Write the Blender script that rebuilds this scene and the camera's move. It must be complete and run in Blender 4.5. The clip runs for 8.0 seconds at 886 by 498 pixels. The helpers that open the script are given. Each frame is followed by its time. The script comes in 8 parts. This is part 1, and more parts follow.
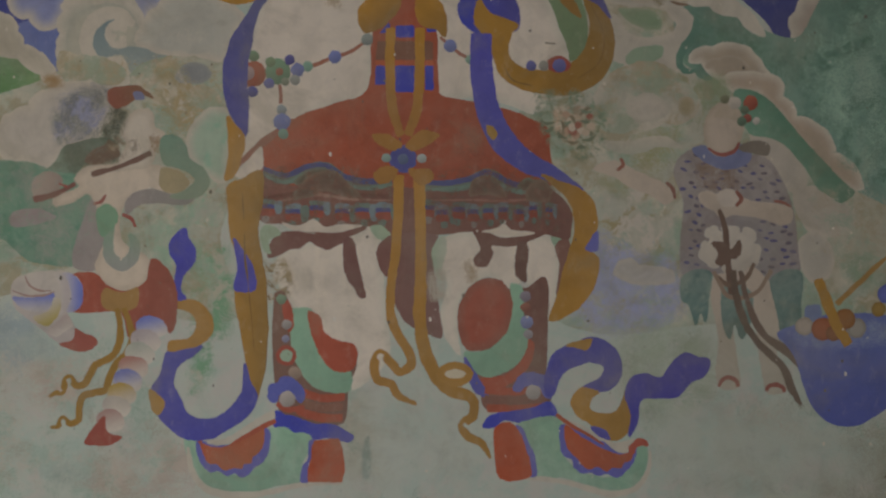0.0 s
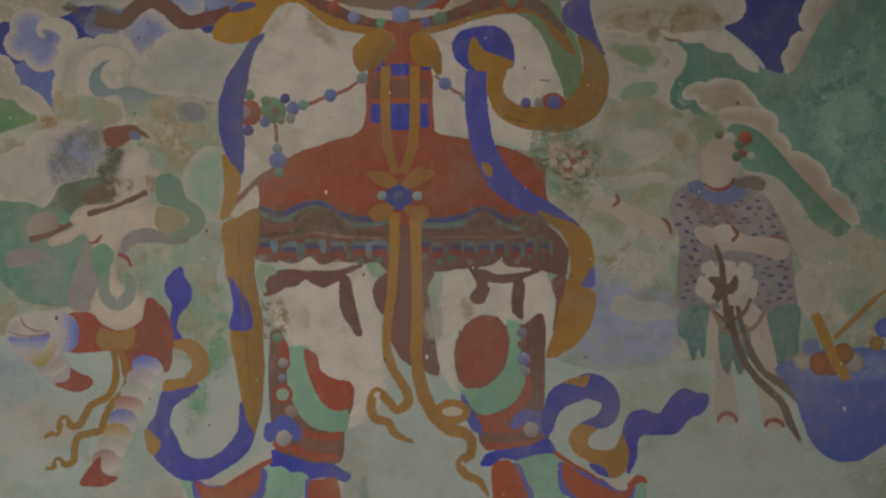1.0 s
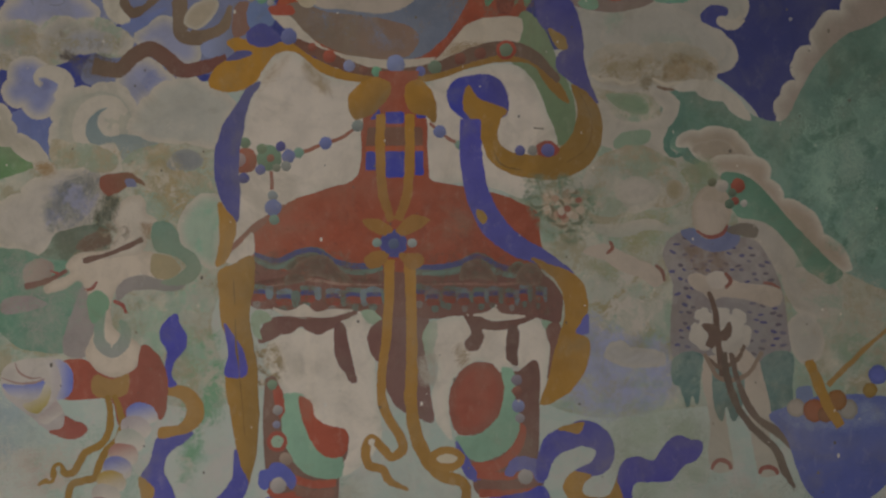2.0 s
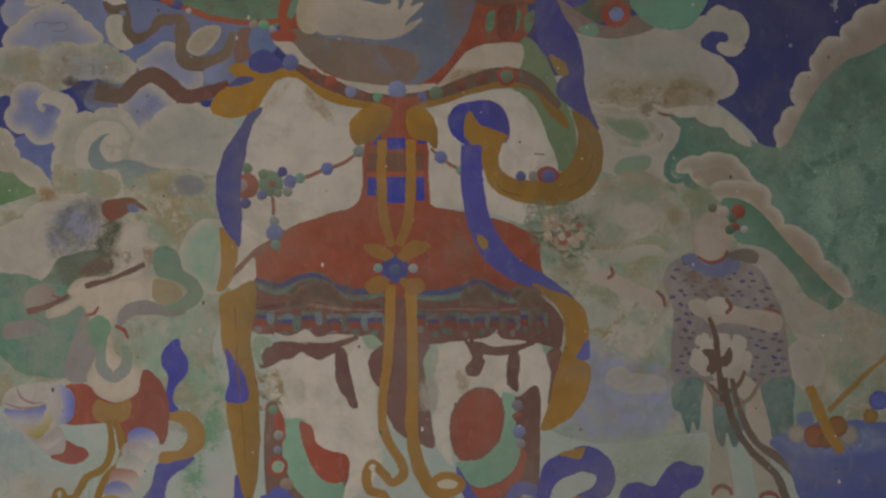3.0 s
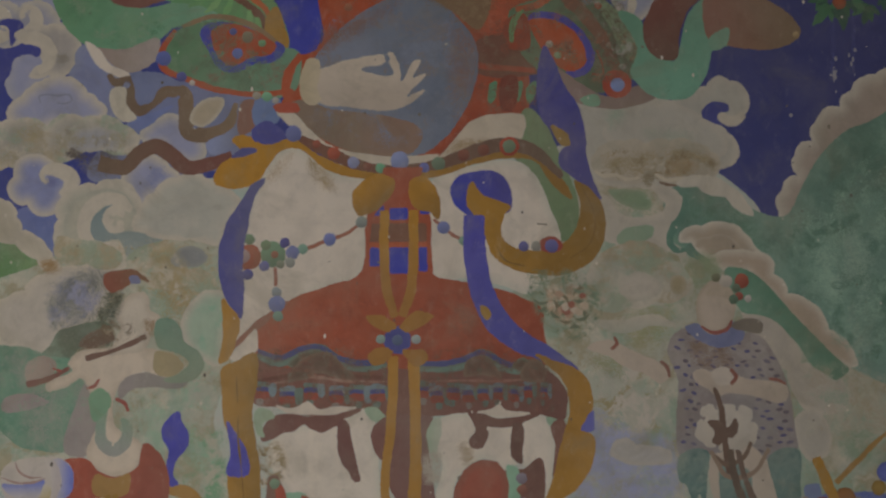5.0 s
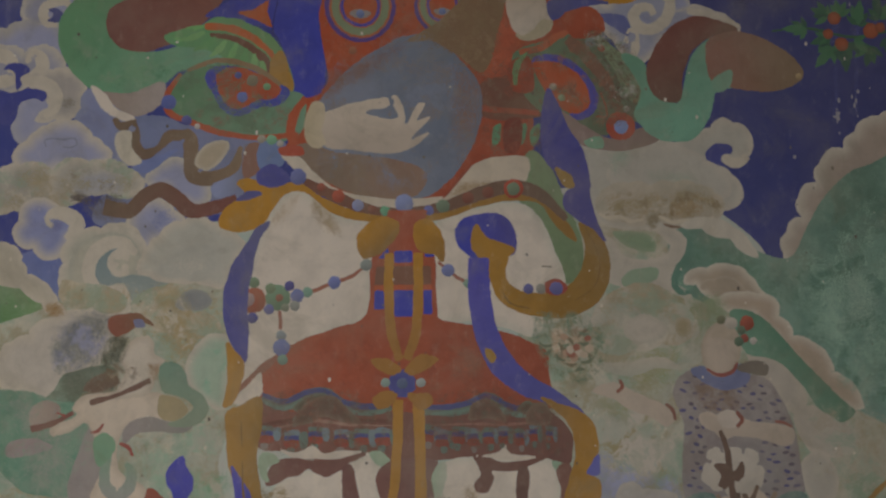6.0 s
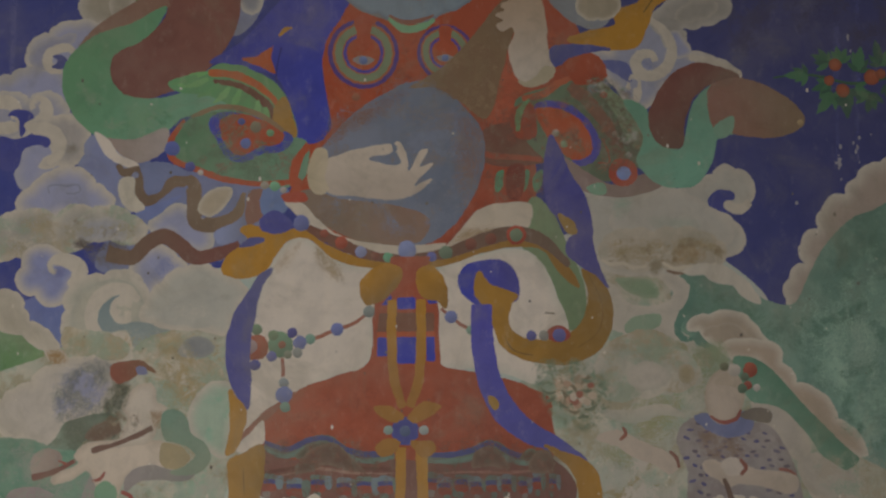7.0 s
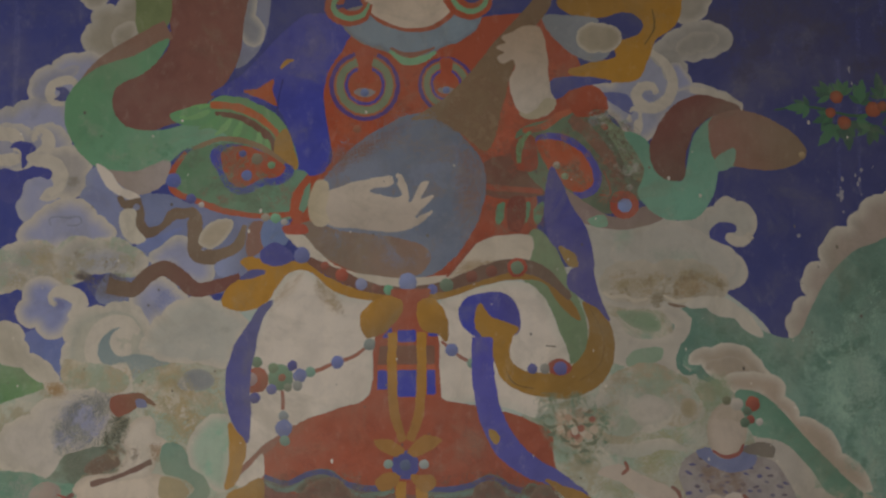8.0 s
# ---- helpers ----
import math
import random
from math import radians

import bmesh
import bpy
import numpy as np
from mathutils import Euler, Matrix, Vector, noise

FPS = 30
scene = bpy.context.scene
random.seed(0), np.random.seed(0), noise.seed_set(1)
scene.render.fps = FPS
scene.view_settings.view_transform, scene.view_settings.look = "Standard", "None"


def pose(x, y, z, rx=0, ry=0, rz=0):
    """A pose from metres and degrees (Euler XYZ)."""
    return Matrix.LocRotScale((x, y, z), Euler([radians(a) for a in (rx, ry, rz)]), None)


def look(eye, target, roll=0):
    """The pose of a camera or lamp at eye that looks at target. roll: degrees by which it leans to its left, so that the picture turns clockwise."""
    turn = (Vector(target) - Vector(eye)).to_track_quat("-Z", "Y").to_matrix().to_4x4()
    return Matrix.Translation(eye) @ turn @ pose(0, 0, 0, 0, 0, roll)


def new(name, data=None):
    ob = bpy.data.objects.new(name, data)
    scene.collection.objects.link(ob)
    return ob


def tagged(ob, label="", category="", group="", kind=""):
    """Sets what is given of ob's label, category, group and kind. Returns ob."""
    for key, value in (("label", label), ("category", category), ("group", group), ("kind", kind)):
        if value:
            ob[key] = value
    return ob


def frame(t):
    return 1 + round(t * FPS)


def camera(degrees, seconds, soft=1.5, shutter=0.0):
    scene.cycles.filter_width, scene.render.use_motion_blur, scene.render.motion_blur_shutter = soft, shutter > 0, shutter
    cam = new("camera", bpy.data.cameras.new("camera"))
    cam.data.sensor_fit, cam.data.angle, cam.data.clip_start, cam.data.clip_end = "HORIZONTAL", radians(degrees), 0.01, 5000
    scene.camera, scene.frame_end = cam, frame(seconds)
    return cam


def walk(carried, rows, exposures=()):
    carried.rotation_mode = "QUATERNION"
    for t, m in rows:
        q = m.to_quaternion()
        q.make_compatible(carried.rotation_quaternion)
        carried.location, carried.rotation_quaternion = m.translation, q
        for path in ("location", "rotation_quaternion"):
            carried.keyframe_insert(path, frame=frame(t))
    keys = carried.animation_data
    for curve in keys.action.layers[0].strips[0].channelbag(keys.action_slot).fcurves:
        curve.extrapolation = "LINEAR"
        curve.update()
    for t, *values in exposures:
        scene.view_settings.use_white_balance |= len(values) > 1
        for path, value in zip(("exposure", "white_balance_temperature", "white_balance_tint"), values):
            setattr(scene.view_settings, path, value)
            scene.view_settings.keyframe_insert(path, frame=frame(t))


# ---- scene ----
cam = camera(60.0, 8.0, soft=2.35)
PATH = [
    (0, (-0.014, -1.765, 1.129), (0.005, 0.235, 1.097), 0.8),
    (0.5, (-0.011, -1.764, 1.149), (0.007, 0.235, 1.135), 0.6),
    (1, (-0.006, -1.763, 1.18), (0.013, 0.237, 1.187), 0.4),
    (1.5, (-0.001, -1.766, 1.222), (0.025, 0.234, 1.251), 0.4),
    (3, (0.001, -1.776, 1.308), (0.022, 0.223, 1.359), 0.5),
    (3.5, (-0.008, -1.774, 1.32), (0.021, 0.225, 1.39), 0.5),
    (4, (-0.009, -1.776, 1.355), (0.021, 0.223, 1.429), 0.4),
    (4.5, (-0.008, -1.775, 1.383), (0.018, 0.222, 1.48), 0.4),
    (6, (-0.018, -1.78, 1.481), (0.003, 0.214, 1.632), 0.2),
    (6.5, (-0.023, -1.785, 1.526), (-0.004, 0.208, 1.691), 0.2),
    (7, (-0.028, -1.787, 1.563), (-0.004, 0.205, 1.743), 0.2),
    (7.5, (-0.02, -1.788, 1.598), (-0.002, 0.203, 1.783), 0.2),
    (8, (-0.022, -1.788, 1.61), (-0.007, 0.201, 1.822), 0.3),
]
walk(cam, [(t, look(eye, target, roll)) for t, eye, target, roll in PATH],
     exposures=[(0, 0.0), (1.5, -0.03), (4.5, 0.03), (6.5, 0.1), (8, 0.2)])

scene.cycles.transparent_max_bounces = 32

# ---- light: a dim hall, lit by a lamp added in an unseen doorway behind the camera ----
world = bpy.data.worlds.new("sky")
scene.world = world
world.use_nodes = True
wn = world.node_tree.nodes
sky_tex = wn.new("ShaderNodeTexSky")
sky_tex.sky_type, sky_tex.sun_disc = "NISHITA", False
sky_tex.sun_elevation, sky_tex.sun_rotation = radians(35), radians(160)
world.node_tree.links.new(sky_tex.outputs["Color"], wn["Background"].inputs["Color"])
wn["Background"].inputs["Strength"].default_value = 0.1
# Doorway place, height and hall depth are tuned to the wall's brightness falloff.
DOOR_W, DOOR_H, DOOR_X, DEPTH, HALF, TOP = 2.0, 1.75, -0.95, 3.6, 3.4, 3.6
lamp = bpy.data.lights.new("added_doorway_lamp", "AREA")
lamp.shape, lamp.size, lamp.size_y, lamp.energy, lamp.color = "RECTANGLE", DOOR_W - 0.1, DOOR_H - 0.1, 44.5, (0.92, 0.915, 1.0)
new("added_doorway_lamp", lamp).matrix_world = look((DOOR_X, -DEPTH - 0.1, DOOR_H / 2 + 0.02), (DOOR_X, 0, DOOR_H / 2 + 0.02))


# ---- materials ----
def ramp(nt, sock, lo, hi):
    n = nt.nodes.new("ShaderNodeMapRange")
    n.interpolation_type = "SMOOTHSTEP"
    n.inputs["From Min"].default_value, n.inputs["From Max"].default_value = lo, hi
    nt.links.new(sock, n.inputs["Value"])
    return n.outputs["Result"]


def noise_tex(nt, pos, scale, detail=4, rough=0.55, stretch=(1, 1, 1), warp=0.0, shift=0.0):
    m = nt.nodes.new("ShaderNodeMapping")
    m.inputs["Scale"].default_value, m.inputs["Location"].default_value = stretch, (shift, 0, shift * 0.7)
    nt.links.new(pos, m.inputs["Vector"])
    n = nt.nodes.new("ShaderNodeTexNoise")
    n.inputs["Scale"].default_value, n.inputs["Detail"].default_value, n.inputs["Roughness"].default_value = scale, detail, rough
    n.inputs["Distortion"].default_value = warp
    nt.links.new(m.outputs["Vector"], n.inputs["Vector"])
    return n.outputs["Fac"]


def blend(nt, fac, a, b, mode="MIX"):
    n = nt.nodes.new("ShaderNodeMix")
    n.data_type, n.blend_type = "RGBA", mode
    for sock, value in ((n.inputs["Factor"], fac), (n.inputs[6], a), (n.inputs[7], b)):
        if isinstance(value, (tuple, float, int)):
            sock.default_value = (*value, 1) if isinstance(value, tuple) else value
        else:
            nt.links.new(value, sock)
    return n.outputs[2]


def times(nt, sock, k):
    n = nt.nodes.new("ShaderNodeMath")
    n.operation = "MULTIPLY"
    nt.links.new(sock, n.inputs[0])
    if isinstance(k, (int, float)):
        n.inputs[1].default_value = k
    else:
        nt.links.new(k, n.inputs[1])
    return n.outputs[0]


def flecks(nt, pos, share):
    """Soft cover as a stipple of about a millimetre, sized too fine for the camera to resolve: 1 where a grain holds,
    for that share of the grains.
    """
    grain = nt.nodes.new("ShaderNodeTexVoronoi")
    grain.inputs["Scale"].default_value = 950
    nt.links.new(pos, grain.inputs["Vector"])
    split = nt.nodes.new("ShaderNodeSeparateColor")
    nt.links.new(grain.outputs["Color"], split.inputs["Color"])
    n = nt.nodes.new("ShaderNodeMath")
    n.operation = "LESS_THAN"
    nt.links.new(split.outputs[0], n.inputs[0])
    nt.links.new(share, n.inputs[1])
    return n.outputs[0]


PAINTS = {}
PLASTER = (0.847, 0.763, 0.600)
DUST = (0.450, 0.400, 0.297)
GRIME = (0.325, 0.297, 0.190)


def paint(a, b=None, soft=0.0, wear=1.0, gloss=0.72, mottle=()):
    """Old distemper on plaster: pigment a, going over to pigment b where the brush washed it out. soft: how much of a glaze lets the layer below show."""
    key = (a, b, soft, wear, gloss, mottle)
    if key in PAINTS:
        return PAINTS[key]
    mat = bpy.data.materials.new("glaze" if soft else "pigment")
    mat.use_nodes = True
    nt = mat.node_tree
    bsdf = nt.nodes["Principled BSDF"]
    pos = nt.nodes.new("ShaderNodeNewGeometry").outputs["Position"]
    wash = nt.nodes.new("ShaderNodeAttribute")
    wash.attribute_name = "wash"
    broad = noise_tex(nt, pos, 3.2, 5, 0.6)
    patch = noise_tex(nt, pos, 17, 6, 0.62, warp=0.4)
    grain = noise_tex(nt, pos, 130, 4, 0.7)
    streak = noise_tex(nt, pos, 9, 5, 0.6, stretch=(2.2, 1, 0.16))
    col = blend(nt, wash.outputs["Fac"], a, b) if b and not soft else blend(nt, 0.0, a, a)
    dark = tuple(c * 0.72 for c in a)
    for k, tint in enumerate(mottle):
        wide = ramp(nt, noise_tex(nt, pos, 5.5 + 2.2 * k, 8, 0.7, warp=0.3, shift=3.1 * k + 1.7), 0.47, 0.60)
        col = blend(nt, times(nt, wide, 0.75), col, tint)
    if mottle:
        flaky = ramp(nt, noise_tex(nt, pos, 38, 7, 0.75, shift=9.0), 0.52, 0.60)
        col = blend(nt, times(nt, times(nt, flaky, 0.55), ramp(nt, noise_tex(nt, pos, 7, 4, 0.6, shift=5.0), 0.48, 0.62)), col, mottle[0])
    rubbed = noise_tex(nt, pos, 6.5, 7, 0.68, warp=0.9)
    col = blend(nt, times(nt, ramp(nt, rubbed, 0.5, 0.68), 0.26 * wear), col, GRIME)
    col = blend(nt, times(nt, ramp(nt, noise_tex(nt, pos, 24, 8, 0.75, stretch=(1.3, 1, 0.7)), 0.53, 0.68), 0.12 * wear), col, PLASTER)
    col = blend(nt, times(nt, ramp(nt, patch, 0.42, 0.70), 0.36 * wear), col, blend(nt, 1.0, col, (0.66, 0.66, 0.66), "MULTIPLY"))
    col = blend(nt, times(nt, ramp(nt, broad, 0.45, 0.7), 0.24 * wear), col, DUST)
    col = blend(nt, times(nt, ramp(nt, streak, 0.5, 0.75), 0.22 * wear), col, blend(nt, 1.0, col, (1.25, 1.22, 1.15), "MULTIPLY"))
    col = blend(nt, times(nt, ramp(nt, grain, 0.5, 0.8), 0.25 * wear), col, dark)
    chips = ramp(nt, noise_tex(nt, pos, 46, 3, 0.75, warp=0.8), 0.735, 0.77)
    col = blend(nt, times(nt, chips, 0.6 * wear), col, PLASTER)
    nt.links.new(col, bsdf.inputs["Base Color"])
    bsdf.inputs["Roughness"].default_value = gloss
    bsdf.inputs["Specular IOR Level"].default_value = 0.3
    bump = nt.nodes.new("ShaderNodeBump")
    bump.inputs["Strength"].default_value, bump.inputs["Distance"].default_value = 0.35, 0.004
    nt.links.new(noise_tex(nt, pos, 34, 6, 0.65), bump.inputs["Height"])
    nt.links.new(bump.outputs["Normal"], bsdf.inputs["Normal"])
    veil = nt.nodes.new("ShaderNodeMixShader")
    clear = nt.nodes.new("ShaderNodeBsdfTransparent")
    nt.links.new(clear.outputs["BSDF"], veil.inputs[1])
    nt.links.new(bsdf.outputs["BSDF"], veil.inputs[2])
    nt.links.new(veil.outputs["Shader"], nt.nodes["Material Output"].inputs["Surface"])
    if soft:
        body = ramp(nt, noise_tex(nt, pos, 14, 6, 0.62, warp=0.5), 0.22, 0.66)
        nt.links.new(flecks(nt, pos, times(nt, times(nt, wash.outputs["Fac"], body), soft)), veil.inputs["Fac"])
    else:
        worn = nt.nodes.new("ShaderNodeAttribute")
        worn.attribute_name = "inward"
        ragged = nt.nodes.new("ShaderNodeMath")
        ragged.operation = "MULTIPLY_ADD"
        ragged.inputs[1].default_value = 1.1
        nt.links.new(noise_tex(nt, pos, 75, 6, 0.68, warp=0.5), ragged.inputs[0])
        nt.links.new(worn.outputs["Fac"], ragged.inputs[2])
        nt.links.new(flecks(nt, pos, ramp(nt, ragged.outputs[0], 0.72, 1.08)), veil.inputs["Fac"])
    PAINTS[key] = mat
    return mat


# ---- geometry helpers: painted areas as outlines placed to fit the camera's view, in centimetres of assumed scale ----
from mathutils.geometry import delaunay_2d_cdt

SHEETS = []


def curve(pts, closed=True, steps=6):
    p = [np.array(q, float) for q in pts]
    n = len(p)
    out = []
    for i in range(n if closed else n - 1):
        if closed:
            p0, p1, p2, p3 = p[i - 1], p[i], p[(i + 1) % n], p[(i + 2) % n]
        else:
            p0, p1, p2, p3 = p[max(i - 1, 0)], p[i], p[i + 1], p[min(i + 2, n - 1)]
        d1 = max(np.linalg.norm(p1 - p0), 1e-3) ** 0.5
        d2 = max(np.linalg.norm(p2 - p1), 1e-3) ** 0.5
        d3 = max(np.linalg.norm(p3 - p2), 1e-3) ** 0.5
        m1 = (p2 - p1) + d2 * ((p1 - p0) / d1 - (p2 - p0) / (d1 + d2)) if np.any(p0 != p1) else (p2 - p1)
        m2 = (p2 - p1) + d2 * ((p3 - p2) / d3 - (p3 - p1) / (d2 + d3)) if np.any(p3 != p2) else (p2 - p1)
        for k in range(steps):
            s = k / steps
            out.append((2 * s**3 - 3 * s**2 + 1) * p1 + (s**3 - 2 * s**2 + s) * m1 + (3 * s**2 - 2 * s**3) * p2 + (s**3 - s**2) * m2)
    if not closed:
        out.append(p[-1])
    return np.array(out)


def turn_of(p):
    x, y = p[:, 0], p[:, 1]
    return 0.5 * np.sum(x * np.roll(y, -1) - np.roll(x, -1) * y)


def lobes(pts, bulge=0.32, steps=7):
    """A scalloped outline: each stretch between two points swells outwards."""
    p = np.array(pts, float)
    side = 1 if turn_of(p) > 0 else -1
    out = []
    for a, b in zip(p, np.roll(p, -1, axis=0)):
        d = b - a
        nrm = np.array((d[1], -d[0])) * side
        for k in range(steps):
            s = k / steps
            out.append(a + d * s + nrm * bulge * 4 * s * (1 - s) * (1 + 0.12 * math.sin(5 * s + a[0])))
    return np.array(out)


def spaced(poly, most):
    """The outline with extra points, so that none of its stretches is longer than most."""
    out = []
    for a, b in zip(poly, np.roll(poly, -1, axis=0)):
        n = max(1, int(np.ceil(np.linalg.norm(b - a) / most)))
        out += [a + (b - a) * k / n for k in range(n)]
    return np.array(out)


def inside(q, poly):
    a, b = poly, np.roll(poly, -1, axis=0)
    rise = np.where(a[:, 1] == b[:, 1], 1.0, b[:, 1] - a[:, 1])
    y = q[:, 1:2]
    cross = ((a[:, 1] > y) != (b[:, 1] > y)) & (q[:, 0:1] < (b[:, 0] - a[:, 0]) * (y - a[:, 1]) / rise + a[:, 0])
    return cross.sum(1) % 2 == 1


def edge_distance(q, poly):
    a = poly
    d = np.roll(poly, -1, axis=0) - a
    size = np.maximum((d * d).sum(1), 1e-9)
    s = np.clip((q @ d.T - (a * d).sum(1)) / size, 0, 1)
    gx = q[:, 0:1] - a[:, 0] - s * d[:, 0]
    gy = q[:, 1:2] - a[:, 1] - s * d[:, 1]
    return np.sqrt((gx * gx + gy * gy).min(1))


def sheet(name, outline, mat, on=None, label="", category="", wash=None, glaze=False):
    """One painted area as a skin on the wall, above all that it overlaps. wash: ("rim", cm) or ("way", degrees) for the second pigment's share."""
    outline = np.array(outline)
    rng = np.random.RandomState(int(abs(outline.sum() * 10)) % 99991)
    if len(outline) > 8:
        jit = np.convolve(rng.normal(0, 1, len(outline) + 2), (0.3, 0.4, 0.3), "valid")
        d = np.roll(outline, -1, axis=0) - np.roll(outline, 1, axis=0)
        ln = np.maximum(np.linalg.norm(d, axis=1), 1e-6)
        outline = outline + np.stack((d[:, 1], -d[:, 0]), 1) / ln[:, None] * jit[:, None] * np.minimum(0.15, ln * 0.07)[:, None]
    outline = spaced(outline, 0.9)
    d = np.roll(outline, -1, axis=0) - np.roll(outline, 1, axis=0)
    out = np.stack((d[:, 1], -d[:, 0]), 1) / np.maximum(np.linalg.norm(d, axis=1), 1e-6)[:, None] * (1 if turn_of(outline) > 0 else -1)
    girth = np.linalg.norm(outline - np.roll(outline, -1, axis=0), axis=1).sum()
    worn = min(0.62, 0.8 * abs(turn_of(outline)) / girth)
    outline = outline + out * worn * 0.45
    lo, hi = outline.min(0), outline.max(0)
    ring_in = outline - out * worn
    ring_in = ring_in[inside(ring_in, outline)]
    ring_in = ring_in[edge_distance(ring_in, outline) > worn * 0.8] if len(ring_in) else ring_in
    pts = [outline, ring_in]
    if wash:
        step = max(0.55, float(np.max(hi - lo)) / 46)
        gx, gy = np.meshgrid(np.arange(lo[0] + step / 2, hi[0], step), np.arange(lo[1] + step / 2, hi[1], step))
        q = np.stack((gx.ravel(), gy.ravel()), 1) + rng.uniform(-0.2, 0.2, (gx.size, 2)) * step
        q = q[inside(q, outline)]
        q = q[edge_distance(q, outline) > max(step * 0.35, worn * 1.15)] if len(q) else q
        pts.append(q)
    allp = np.concatenate(pts)
    n = len(outline)
    got = delaunay_2d_cdt([Vector(v) for v in allp], [(i, (i + 1) % n) for i in range(n)], [], 1, 1e-4)
    verts, faces = np.array([tuple(v) for v in got[0]]), got[2]
    keep = []
    for f in faces:
        c = verts[list(f)].mean(0)
        keep.append(c)
    ok = inside(np.array(keep), outline)
    tris = []
    for f, k in zip(faces, ok):
        if k:
            f = list(f)
            tris.append(f if turn_of(verts[f]) > 0 else f[::-1])
    level = 1 + max([l for (a, b, l) in SHEETS if np.all(a < hi) and np.all(b > lo)], default=0)
    SHEETS.append((lo, hi, level))
    me = bpy.data.meshes.new(name)
    away = edge_distance(verts, outline)
    me.from_pydata([(x / 100, -0.0001 - 0.000008 * level, z / 100) for x, z in verts], [], tris)
    if wash:
        kind, size = wash
        if kind == "rim":
            w = np.clip(1 - away / size, 0, 1)
        elif kind == "core":
            w = np.clip(away / size, 0, 1)
        else:
            way = np.array((math.cos(radians(size)), math.sin(radians(size))))
            h = verts @ way
            w = (h - h.min()) / max(np.ptp(h), 1e-6)
        w = w * w * (3 - 2 * w)
        me.attributes.new("wash", "FLOAT", "POINT").data.foreach_set("value", w.astype(np.float32))
    me.attributes.new("inward", "FLOAT", "POINT").data.foreach_set("value", np.clip(away / max(worn, 1e-3), 0, 1).astype(np.float32))
    me.materials.append(mat)
    ob = new(name, me)
    if on is not None:
        ob.parent = on
    return tagged(ob, label, category)


def fill(name, pts, a, b=None, on=None, label="", category="", wash=None, shape="soft", bulge=0.32, wear=1.0, mottle=()):
    outline = lobes(pts, bulge) if shape == "lobes" else (np.array(pts, float) if shape == "sharp" else curve(pts))
    return sheet(name, outline, paint(a, b, 0.0, wear, mottle=mottle), on, label, category, wash if b else None)


def stain(name, pts, a, strength=0.7, feather=6.0, on=None, label="", category=""):
    return sheet(name, curve(pts), paint(a, None, min(1.0, 1.3 * strength)), on, label, category, ("core", feather))


def band(name, pts, widths, a, b=None, on=None, label="", category="", wash=None, steps=8, wear=1.0):
    """A brush stroke or ribbon along a line, with its widths from end to end."""
    p = curve(pts, False, steps)
    d = np.gradient(p, axis=0)
    d /= np.maximum(np.linalg.norm(d, axis=1), 1e-6)[:, None]
    if isinstance(widths, (int, float)):
        widths = (widths, widths)
    w = np.interp(np.linspace(0, 1, len(p)), np.linspace(0, 1, len(widths)), widths) / 2
    nrm = np.stack((-d[:, 1], d[:, 0]), 1) * w[:, None]
    return sheet(name, np.concatenate((p + nrm, (p - nrm)[::-1])), paint(a, b, 0.0, wear), on, label, category, wash if b else None)


def streak(name, pts, widths, a, strength, on):
    """A thin run of washed-out colour."""
    p = curve(pts, False, 8)
    d = np.gradient(p, axis=0)
    d /= np.maximum(np.linalg.norm(d, axis=1), 1e-6)[:, None]
    w = np.interp(np.linspace(0, 1, len(p)), np.linspace(0, 1, len(widths)), widths) / 2
    nrm = np.stack((-d[:, 1], d[:, 0]), 1) * w[:, None]
    return sheet(name, np.concatenate((p + nrm, (p - nrm)[::-1])), paint(a, None, strength), on, wash=("core", max(widths) / 2))


def flaked(colours, strength, scale, seed):
    """Worn, flaking patches of a few colours, with bare gaps between them."""
    mat = bpy.data.materials.new("flaking")
    mat.use_nodes = True
    nt = mat.node_tree
    bsdf = nt.nodes["Principled BSDF"]
    bsdf.inputs["Roughness"].default_value = 0.8
    bsdf.inputs["Specular IOR Level"].default_value = 0.25
    pos = nt.nodes.new("ShaderNodeNewGeometry").outputs["Position"]
    wash = nt.nodes.new("ShaderNodeAttribute")
    wash.attribute_name = "wash"
    col = blend(nt, 0.0, colours[0], colours[0])
    for k, c in enumerate(colours[1:]):
        col = blend(nt, ramp(nt, noise_tex(nt, pos, scale * (0.8 + 0.25 * k), 7, 0.68, warp=0.4, shift=seed * 1.3 + 4.7 * k), 0.5, 0.57), col, c)
    col = blend(nt, times(nt, ramp(nt, noise_tex(nt, pos, scale * 4, 4, 0.7), 0.5, 0.75), 0.3), col, blend(nt, 1.0, col, (0.7, 0.68, 0.62), "MULTIPLY"))
    nt.links.new(col, bsdf.inputs["Base Color"])
    veil = nt.nodes.new("ShaderNodeMixShader")
    clear = nt.nodes.new("ShaderNodeBsdfTransparent")
    body = ramp(nt, noise_tex(nt, pos, scale * 0.7, 8, 0.7, warp=0.3, shift=seed * 2.1), 0.44, 0.56)
    nt.links.new(flecks(nt, pos, times(nt, times(nt, wash.outputs["Fac"], body), strength)), veil.inputs["Fac"])
    nt.links.new(clear.outputs["BSDF"], veil.inputs[1])
    nt.links.new(bsdf.outputs["BSDF"], veil.inputs[2])
    nt.links.new(veil.outputs["Shader"], nt.nodes["Material Output"].inputs["Surface"])
    return mat


def dabs(name, pts, feather, size, colours, on, strength=0.85, seed=1):
    """A worn area of flecks and blots about size cm across, fading out over feather cm."""
    return sheet(name, curve(pts), flaked(colours, min(1.0, 1.5 * strength), 34 / size, seed), on, wash=("core", feather))


